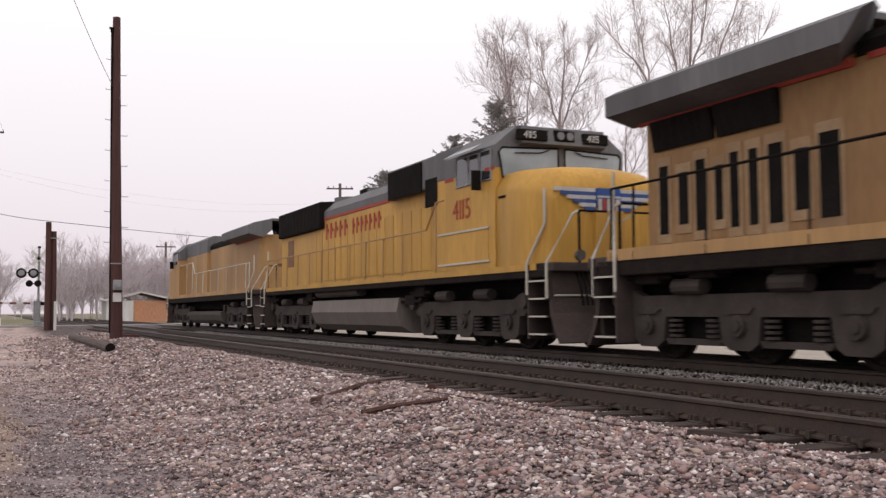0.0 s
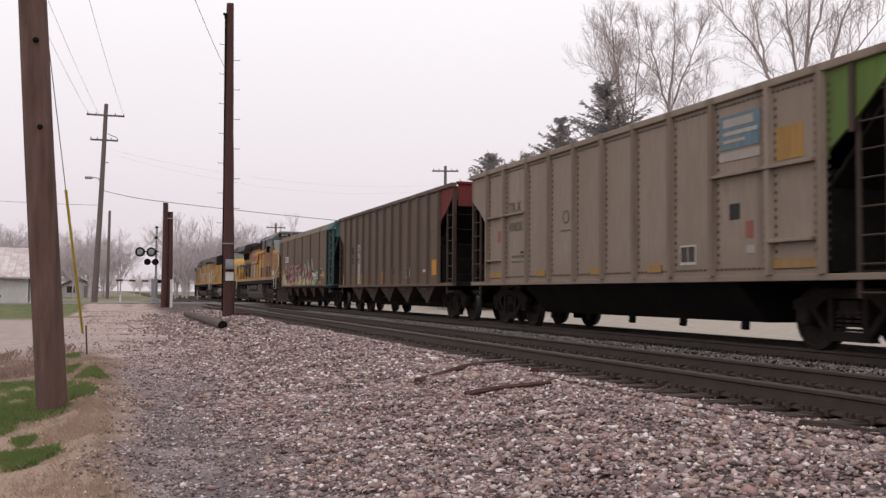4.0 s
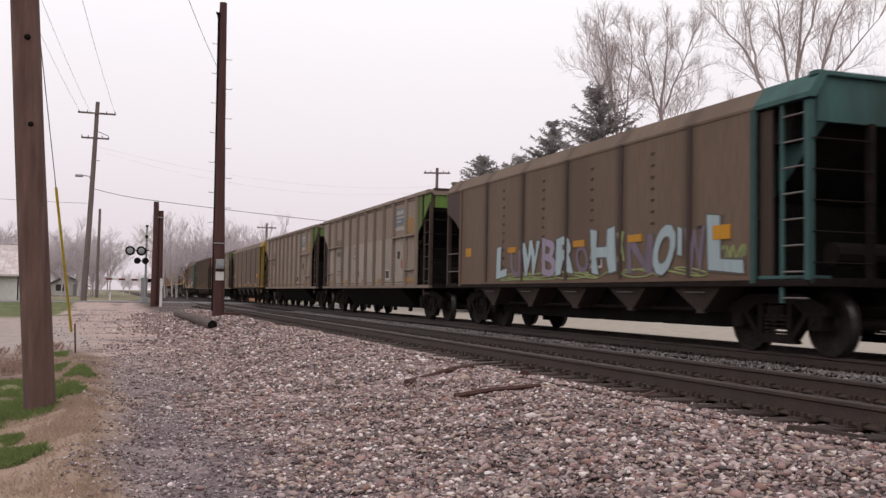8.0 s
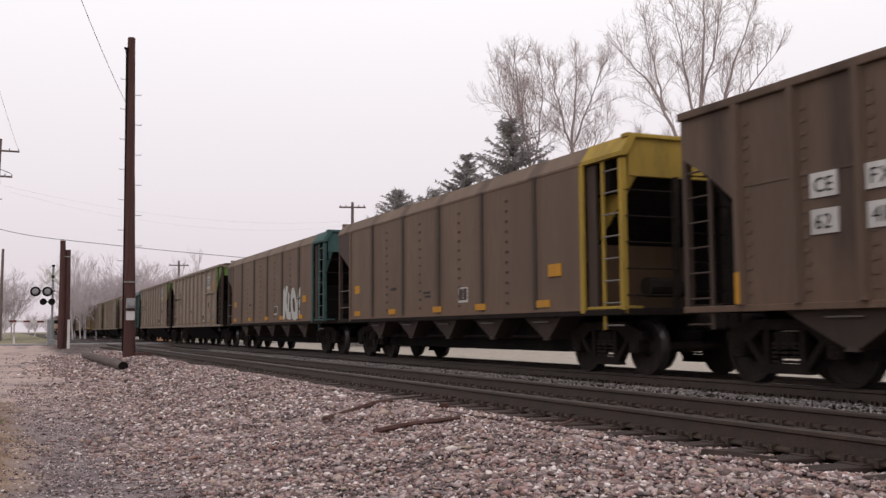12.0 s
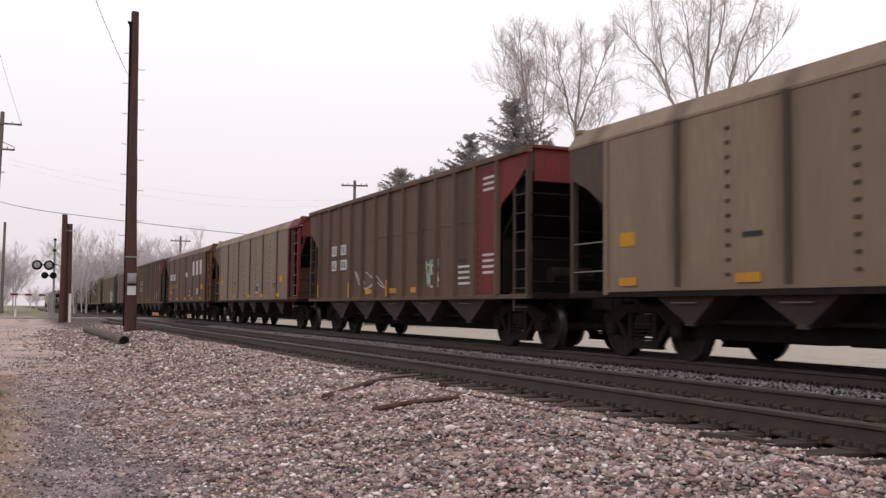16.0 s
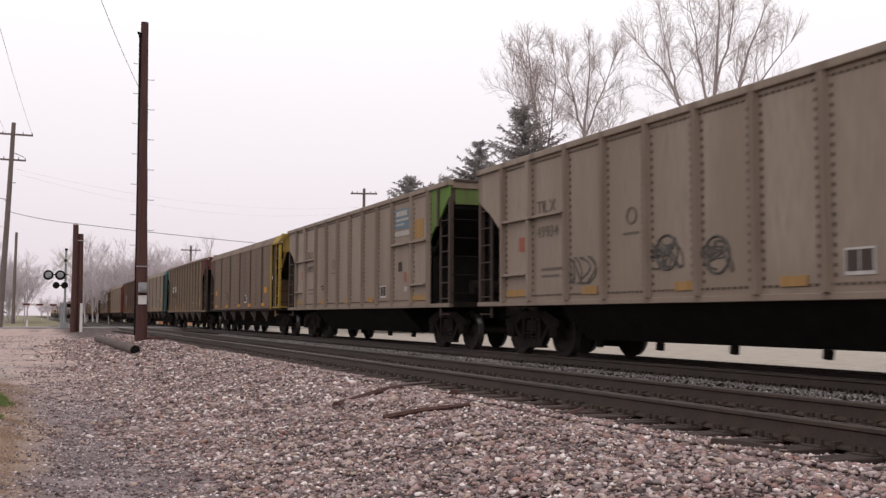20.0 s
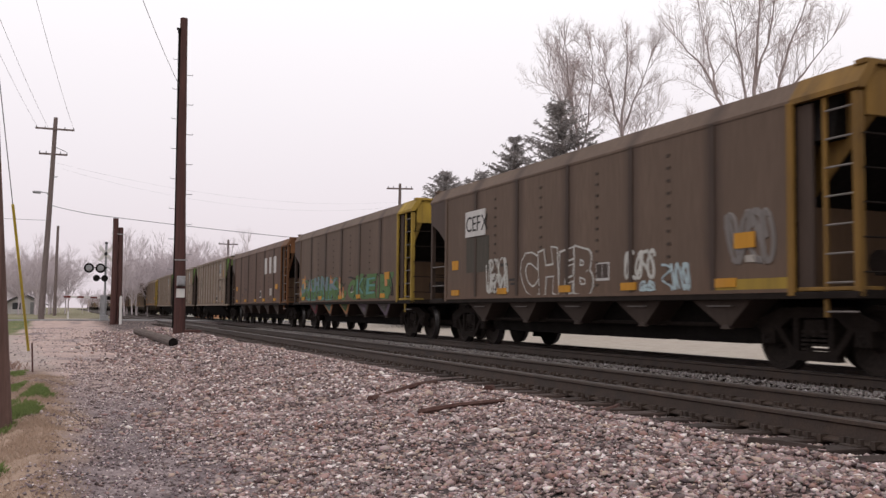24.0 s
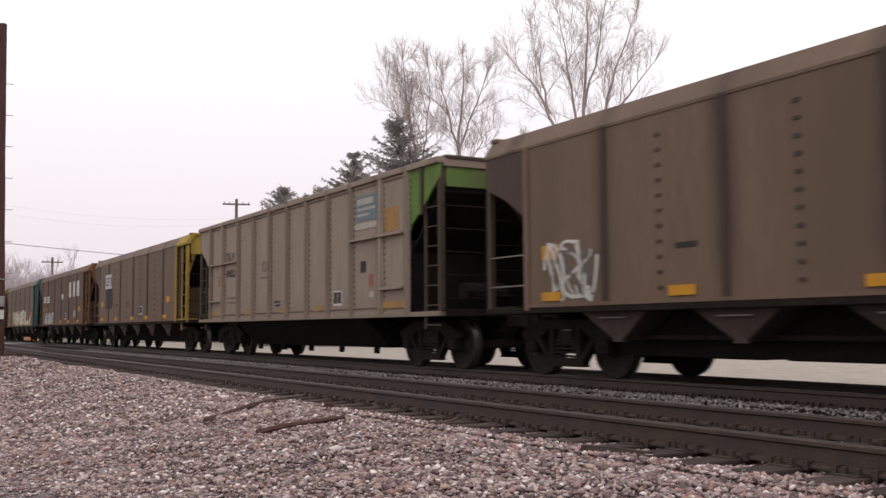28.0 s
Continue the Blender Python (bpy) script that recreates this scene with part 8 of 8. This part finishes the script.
def ge_loco(number, flip):
    name = "orange-yellow and grey diesel locomotive, weathered, with winged radiator" 
    loco = thing("locomotive", name, "locomotive", pose(TRAIN, 0, 0, 0, 0, 0 if flip > 0 else 180), group="locomotives of the train")
    Y, G = M["yellow_dull"], M["roofgrey"]
    yellow = TIRED if number else M["yellow_dull"]
    part("underframe", Kit().box(-1.5, 1.5, -10.3, 10.3, 1.3, 1.56, 0.02), M["under"], loco)
    part("frame_beam", Kit().box(-0.85, 0.85, -10.2, 10.2, 0.92, 1.4), M["black"], loco)
    for s in (-1, 1):
        part("sill_stripe", Kit().box(min(s * 1.5, s * 1.515), max(s * 1.5, s * 1.515), -10.0, 10.0, 1.54, 1.72), Y, loco, "dull yellow stripe along the sill")
        part("walkway", Kit().box(min(s * 0.9, s * 1.5), max(s * 0.9, s * 1.5), -10.0, 10.0, 1.62, 1.68), RUST_BROWN, loco, "worn brown walkway")
    part("fuel_tank", Kit().prism([(-1.3, 0.4), (-1.1, 0.24), (1.1, 0.24), (1.3, 0.4), (1.4, 0.66), (1.4, 0.8), (1.1, 0.84), (-1.1, 0.84), (-1.4, 0.8), (-1.4, 0.66)], 1, -4.0, 4.1), TANK_DUST, loco, "dusty grey-brown fuel tank")
    for y0, y1, z1 in ((-3.75, -1.78, 1.3), (3.0, 4.15, 1.25)):
        part("tank_box", Kit().box(-1.42, -1.0, y0, y1, 0.78, z1, 0.03), TANK_DUST, loco)
    for y0, y1 in ((0.5, 2.75), (-1.65, 0.38)):
        part("air_reservoir", Kit().tube([(-1.2, y0, 1.06), (-1.2, y0 + 0.08, 1.06), (-1.2, y1 - 0.08, 1.06), (-1.2, y1, 1.06)], 0.245, 16), TANK_DUST, loco, "dusty cylindrical air reservoir")
        for yy in (y0 + 0.4, y1 - 0.4):
            part("tank_strap", Kit().tube([(-1.2 + 0.255 * math.cos(a), yy, 1.06 + 0.255 * math.sin(a)) for a in [k * math.pi / 8 for k in range(17)]], 0.012, 4), M["under"], loco)
    # long hood, raised part behind the cab, and the radiator
    part("hood", Kit().prism([(-0.98, 1.62), (0.98, 1.62), (0.98, 3.86), (-0.98, 3.86)], 1, -0.46, 9.6), yellow, loco)
    part("hood_roof", Kit().prism([(-0.99, 3.8), (0.99, 3.8), (0.98, 3.98), (0.86, 4.12), (0.6, 4.2), (-0.6, 4.2), (-0.86, 4.12), (-0.98, 3.98)], 1, -0.46, WING + 0.2), M["black"], loco, "sooty rounded hood top")
    part("hood_stripe", Kit().box(-1.0, -0.98, -0.46, WING, 3.74, 3.82), M["red"], loco, "red stripe")
    part("equipment_hood", Kit().prism([(-1.12, 1.62), (1.12, 1.62), (1.12, 3.76), (-1.12, 3.76)], 1, -6.1, -0.46), yellow, loco)
    part("equipment_roof", Kit().prism([(-1.125, 3.7), (1.125, 3.7), (1.125, 4.34), (0.85, 4.52), (-0.85, 4.52), (-1.125, 4.34)], 1, -6.12, -0.44), G, loco, "grey raised hood top")
    part("hood_stripe", Kit().box(-1.14, -1.12, -6.1, -0.46, 3.62, 3.71), M["red"], loco, "red stripe")
    for y, w, z0, z1 in ((-1.15, 0.4, 3.64, 4.22), (-3.12, 0.3, 3.62, 4.34), (-3.98, 0.3, 3.62, 4.34)):
        v = part("vent", Kit().box(-1.15, -1.12, y - w, y + w, z0, z1), M["black"], loco, "black screened vent")
        part("vent_frame", Kit().tube([(-1.15, y - w, z0), (-1.15, y + w, z0), (-1.15, y + w, z1), (-1.15, y - w, z1), (-1.15, y - w, z0)], 0.03, 4), G, v)
        for i in range(6):
            part("vent_slat", Kit().box(-1.16, -1.15, y - w + (i + 0.5) * w / 3 - 0.012, y - w + (i + 0.5) * w / 3 + 0.012, z0, z1), M["under"], v)
    part("exhaust_stack", Kit().prism([(2.3, 4.15), (4.3, 4.15), (4.2, 4.5), (2.4, 4.5)], 0, -0.4, 0.4), M["black"], loco)
    part("horn", Kit().tube([(-0.2, 0.5, 4.36), (-0.2, -0.0, 4.4)], 0.05, 8, 0.1).tube([(-0.2, 0.9, 4.32), (-0.2, 0.5, 4.34)], 0.09, 8, 0.05).box(-0.3, 0.3, 0.3, 0.6, 4.16, 4.34), M["black"], loco)
    # the wing: an upright outer face, a slanted soffit, its forward end cut on a slant
    for s in (-1, 1):
        out = [(s * 1.53, 3.86), (s * 1.53, 4.18), (s * 1.3, 4.3), (s * 0.6, 4.46), (s * 0.6, 4.0), (s * 0.98, 3.72)]
        k = Kit().add([(x, 9.96, z) for x, z in out] + [(x, WING - 0.1 + 0.55 * (abs(x) < 1.0) - 0.3 * (z > 4.1), z) for x, z in out],
                      [tuple(range(6)), tuple(range(11, 5, -1))] + [(i, (i + 1) % 6, (i + 1) % 6 + 6, i + 6) for i in range(6)])
        part("radiator_wing", k, G, loco, "wide dark radiator wing")
        part("wing_stripe", Kit().prism([(s * 0.985, 3.7), (s * 1.03, 3.7), (s * 1.1, 3.79), (s * 0.985, 3.79)], 1, WING + 0.2, 9.75), M["red"], loco, "red stripe")
    part("wing_top", Kit().box(-0.62, 0.62, WING + 0.3, 9.94, 4.38, 4.47), G, loco)
    for y0, y1, z0, z1 in ((9.28, 9.07, 1.93, 2.99), (8.81, 8.59, 2.05, 2.84), (8.41, 8.2, 1.93, 2.98), (7.98, 7.82, 2.05, 2.84), (7.66, 7.49, 1.92, 2.98), (7.28, 7.11, 1.92, 2.97), (6.9, 6.64, 1.91, 2.98), (6.43, 6.2, 2.04, 2.84), (6.0, 5.67, 1.9, 2.98)):
        d = part("intake_door", Kit().box(-0.995, -0.98, y1 - 0.07, y0 + 0.07, z0 - 0.14, z1 + 0.14, 0.004), TIRED_PALE if number else Y, loco, "pale framed intake door")
        part("radiator_intake", Kit().box(-1.0, -0.99, y1, y0, z0, z1), M["black"], d, "tall black intake slot")
    for y0, y1 in ((7.98, 9.38), (6.66, 7.9)):
        r = part("radiator_screen", Kit().prism([(-0.985, 3.24), (-1.02, 3.24), (-1.1, 3.7), (-0.985, 3.7)], 1, y0, y1), M["black"], loco, "dark slanted radiator screen")
        for i in range(7):
            yy = y0 + (i + 0.5) * (y1 - y0) / 7
            part("screen_bar", Kit().prism([(-1.02, 3.24), (-1.03, 3.24), (-1.11, 3.7), (-1.1, 3.7)], 1, yy - 0.01, yy + 0.01), M["under"], r)
    for i in range(9):
        y = 2.75 - i * 0.36
        part("hood_door", Kit().box(-0.995, -0.98, y - 0.165, y + 0.165, 1.78, 3.66, 0.004), M["yellow"], loco, "hood access door")
        part("door_latch", Kit().box(-1.005, -0.995, y - 0.02, y + 0.02, 2.7, 2.82), M["under"], loco)
    for y0, y1 in ((-2.2, -0.55), (-3.9, -2.3), (-6.0, -4.0)):
        part("hood_door", Kit().box(-1.132, -1.12, y0, y1, 2.42, 3.58, 0.004), M["yellow"] if y0 > -2.3 else yellow, loco, "equipment cabinet door")
    if number:
        pale = painted("primer_pink", (0.46, 0.35, 0.29), (0.3, 0.2, 0.16), 0.6)
        for y in (3.5, 4.4):
            part("patched_door", Kit().box(-1.0, -0.98, y - 0.44, y + 0.44, 1.8, 3.58, 0.004), pale, loco, "pale primered door")
    bars(loco, 4.6, 2.1, 2.98, 0.46, 5, -1.0, M["red"], "red letter-sized bar")
    bars(loco, 1.7, -0.4, 2.98, 0.46, 4, -1.0, M["red"], "red letter-sized bar")
    bars(loco, -0.5, -2.0, 2.98, 0.46, 3, -1.135, M["red"], "red letter-sized bar")
    part("lower_panel", Kit().box(-1.135, -1.12, -5.4, -1.75, 1.7, 2.4), RUST_BROWN, loco, "worn brown lower panel")
    for y in (-3.35, -4.7):
        v = part("louvre", Kit().box(-1.145, -1.135, y - 0.25, y + 0.25, 2.03, 2.3), M["black"], loco)
        for i in range(4):
            part("louvre_slat", Kit().box(-1.155, -1.145, y - 0.25, y + 0.25, 2.05 + i * 0.066, 2.085 + i * 0.066), RUST_BROWN, v)
    part("cab_panel", Kit().box(-1.53, -1.52, -8.35, -6.15, 1.64, 2.46, 0.004), TIRED if number else yellow, loco, "lower cab side panel")
    for y in (-6.7, -7.8):
        v = part("louvre", Kit().box(-1.54, -1.53, y - 0.35, y + 0.35, 1.75, 2.38), M["black"], loco, "louvred cab door grille")
        for i in range(11):
            part("louvre_slat", Kit().box(-1.553, -1.54, y - 0.34, y + 0.34, 1.77 + i * 0.056, 1.8 + i * 0.056), RUST_BROWN, v)
    part("notice_plate", Kit().box(-1.515, -1.5, -9.5, -8.8, 1.8, 2.05), M["signwhite"], loco)
    cab_and_nose(loco, yellow, number or "0")
    loco_ends(loco, Y)
    for s in (-1, 1):
        railing(loco, s, [(9.9, 2.7), (-1.8, 2.7), (-2.35, 3.28), (-6.1, 3.26)], [9.9, 9.3, 7.6, 5.7, 4.0, 2.2, 0.4, -1.2, -2.35, -4.0], M["black"] if number else M["handrail"])
    for y in (-6.85, 7.27):
        loco_truck(loco, y, flip)
    for y, z in ((-4.6, 1.2), (-4.1, 1.25), (4.6, 1.2), (9.2, 1.25), (-9.0, 1.25), (-7.6, 1.3), (-5.9, 1.3), (6.2, 1.3), (7.9, 1.3)):
        part("pipe_work", Kit().box(-1.35, -1.05, y - 0.3, y + 0.3, z - 0.1, z + 0.16, 0.03).tube([(-1.3, y - 0.6, z), (-1.3, y + 0.6, z)], 0.04, 6), M["under"], loco)
    LOCOS.append(loco)
    return loco


def emd_loco(number, flip):
    loco = thing("locomotive", "bright yellow and grey diesel locomotive with winged nose emblem", "locomotive", pose(TRAIN, 0, 0), group="locomotives of the train")
    Y, G = M["yellow"], M["roofgrey"]
    part("underframe", Kit().box(-1.5, 1.5, -10.3, 10.3, 1.36, 1.62, 0.02), M["under"], loco)
    part("frame_beam", Kit().box(-0.85, 0.85, -10.2, 10.2, 0.92, 1.4), M["black"], loco)
    for s in (-1, 1):
        part("sill_stripe", Kit().box(min(s * 1.5, s * 1.515), max(s * 1.5, s * 1.515), -10.0, 10.0, 1.5, 1.62), Y, loco, "yellow stripe along the sill")
    part("fuel_tank", Kit().prism([(-1.3, 0.4), (-1.0, 0.22), (1.0, 0.22), (1.3, 0.4), (1.45, 0.75), (1.38, 1.1), (-1.38, 1.1), (-1.45, 0.75)], 1, -3.0, 4.2), painted("tank_grey", (0.21, 0.18, 0.16), (0.12, 0.1, 0.09), 0.55), loco, "dusty grey fuel tank")
    part("air_reservoir", Kit().tube([(-1.2, 0.2, 1.36), (-1.2, 0.3, 1.36), (-1.2, 4.0, 1.36), (-1.2, 4.1, 1.36)], 0.17, 14), TANK_DUST, loco, "dusty cylindrical air reservoir")
    part("hood", Kit().prism([(-0.95, 1.62), (0.95, 1.62), (0.95, 3.85), (-0.95, 3.85)], 1, -5.2, 9.55), Y, loco)
    part("hood_roof", Kit().prism([(-0.97, 3.74), (0.97, 3.74), (0.97, 3.95), (0.65, 4.25), (-0.65, 4.25), (-0.97, 3.95)], 1, -1.7, 9.57), G, loco, "grey hood top")
    part("hood_stripe", Kit().box(-0.972, -0.95, -5.2, 4.4, 3.67, 3.75), M["red"], loco, "red stripe")
    part("radiator", Kit().box(-1.1, 1.1, 4.4, 9.5, 3.42, 4.28, 0.04), M["black"], loco, "black radiator grille")
    for i in range(12):
        part("radiator_slat", Kit().box(-1.11, -1.1, 4.5 + i * 0.41, 4.53 + i * 0.41, 3.46, 4.24), M["under"], loco)
    part("blower_housing", Kit().box(-1.15, 1.15, -4.9, -1.6, 3.66, 4.42, 0.05), G, loco)
    part("blower_grille", Kit().box(-1.19, -1.15, -3.97, -1.77, 3.64, 4.36, 0.01), M["black"], loco, "black inertial grille")
    part("electrical_cabinet", Kit().box(-1.2, 1.2, -6.15, -4.9, 1.62, 4.3, 0.04), Y, loco)
    part("cabinet_grille", Kit().box(-1.215, -1.2, -4.97, -4.27, 3.2, 3.87, 0.006), M["black"], loco, "small dark screened door")
    part("cabinet_roof", Kit().box(-1.21, 1.21, -6.15, -4.88, 3.72, 4.42, 0.04), G, loco)
    for i in range(3):
        y = 7.4 - i * 1.5
        part("radiator_fan", Kit().tube([(0, y, 4.25), (0, y, 4.42)], 0.6, 18), G, loco, "round roof fan housing")
    for i in range(3):
        part("dynamic_fan", Kit().tube([(0, 1.6 - i * 1.35, 4.25), (0, 1.6 - i * 1.35, 4.4)], 0.5, 18), G, loco, "round roof fan housing")
    part("exhaust_stack", Kit().box(-0.3, 0.3, 2.2, 2.9, 4.2, 4.5), M["black"], loco)
    for i in range(17):
        y = -4.4 + i * 0.62
        part("hood_door", Kit().box(-0.965, -0.95, y - 0.27, y + 0.27, 1.75, 3.3, 0.004), Y, loco, "hood access door")
    part("rear_door", Kit().box(-0.97, -0.95, 7.96, 8.65, 2.35, 3.28), RUST_BROWN, loco, "brown grille door")
    bars(loco, 4.25, 2.0, 3.04, 0.5, 5, -0.968, M["red"], "red letter-sized bar")
    bars(loco, 1.7, -0.8, 3.04, 0.46, 7, -0.968, M["red"], "red letter-sized bar")
    cab_and_nose(loco, Y, number, 4.47, True)
    part("cab_panel", Kit().box(-1.53, -1.52, -8.16, -5.75, 1.74, 2.42, 0.004), Y, loco, "lower cab side panel")
    for z in (1.76, 2.43):
        part("panel_rail", Kit().box(-1.55, -1.52, -8.2, -5.74, z - 0.02, z + 0.02), M["handrail"], loco, "pale worn panel edge")
    blue, em = painted("emblem_blue", (0.04, 0.1, 0.32), (0.1, 0.08, 0.08), 0.68), M["signwhite"]
    shield = part("nose_emblem", Kit().prism([(-0.26, 3.04), (0.26, 3.04), (0.28, 2.8), (0.2, 2.6), (0.0, 2.46), (-0.2, 2.6), (-0.28, 2.8)], 1, -10.15, -10.1), blue, loco, "blue shield with red and white bars")
    for i in range(5):
        part("shield_bar", Kit().box(-0.24 + i * 0.1, -0.16 + i * 0.1, -10.16, -10.15, 2.58, 2.84), (em, M["red"])[i % 2], shield)
    part("shield_bar", Kit().box(-0.25, 0.25, -10.16, -10.15, 2.86, 2.9), em, shield)
    for s in (-1, 1):
        for i in range(6):
            z, reach = 3.0 - i * 0.07, 1.16 - 0.13 * i
            y0 = lambda x: -10.115 - 0.02 + max(abs(x) - 1.12, 0) * 0.8
            xs = [0.28 + (reach - 0.28) * k / 4 for k in range(5)]
            k = Kit()
            for xa, xb in zip(xs, xs[1:]):
                k.add([(s * x, y0(x) + d, q) for x in (xa, xb) for d in (0, 0.03) for q in (z - 0.036, z + 0.036)], [(0, 1, 3, 2), (4, 6, 7, 5), (0, 4, 5, 1), (2, 3, 7, 6), (0, 2, 6, 4), (1, 5, 7, 3)])
            part("wing_bar", k, (em, blue)[i % 2], shield)
    loco_ends(loco, Y)
    for s in (-1, 1):
        railing(loco, s, [(9.6, 2.62), (-4.95, 2.62), (-5.5, 3.2), (-5.9, 3.2)], [9.5, 8.2, 6.9, 5.6, 4.3, 3.0, 1.7, 0.4, -0.9, -2.2, -3.5, -5.5], M["yellow_dull"])
    for y in (-6.45, 6.75):
        loco_truck(loco, y, flip)
    for y, z in ((-4.2, 1.2), (-3.6, 1.0), (4.8, 1.2), (9.2, 1.2)):
        part("pipe_work", Kit().box(-1.35, -1.05, y - 0.3, y + 0.3, z - 0.1, z + 0.16, 0.03).tube([(-1.3, y - 0.6, z), (-1.3, y + 0.6, z)], 0.04, 6), M["under"], loco)
    LOCOS.append(loco)
    return loco


ge_loco("6540", 1)
emd_loco("4115", 1)
ge_loco("", -1)


# ---- what moves ----
def travel(t):
    """Where the coupling behind the last locomotive is, along the track; the train gathers speed."""
    return -7.98 + 16.27 * t + 0.02955 * t * t


def motions():
    seconds = [i * 1.0 for i in range(29)]
    for i, car in enumerate(HOPPERS):
        back = -PITCH * (i + 0.5)
        walk(car, [(t, pose(TRAIN, travel(t) + back, 0)) for t in seconds])
    for i, loco in enumerate(LOCOS):
        walk(loco, [(t, pose(TRAIN, travel(t) + LOCO * (i + 0.5), 0, 0, 0, 180 if i == 2 else 0)) for t in seconds])
    # wheels of one kind and place roll alike: the first is keyed, the others take over its keys
    first = {}
    for w, y, r in WHEELSETS:
        if (y, r) not in first:
            rows = []
            for k in range(28 * FPS + 1):
                t = k / FPS
                a = -math.degrees((travel(t) - travel(0)) / r)
                rows.append((t, pose(0, w.location.y, abs(r), a % 360, 0, 0)))
            walk(w, rows)
            first[(y, r)] = w
        else:
            src = first[(y, r)].animation_data
            w.rotation_mode = "QUATERNION"
            w.animation_data_create().action = src.action
            w.animation_data.action_slot = src.action_slot


motions()
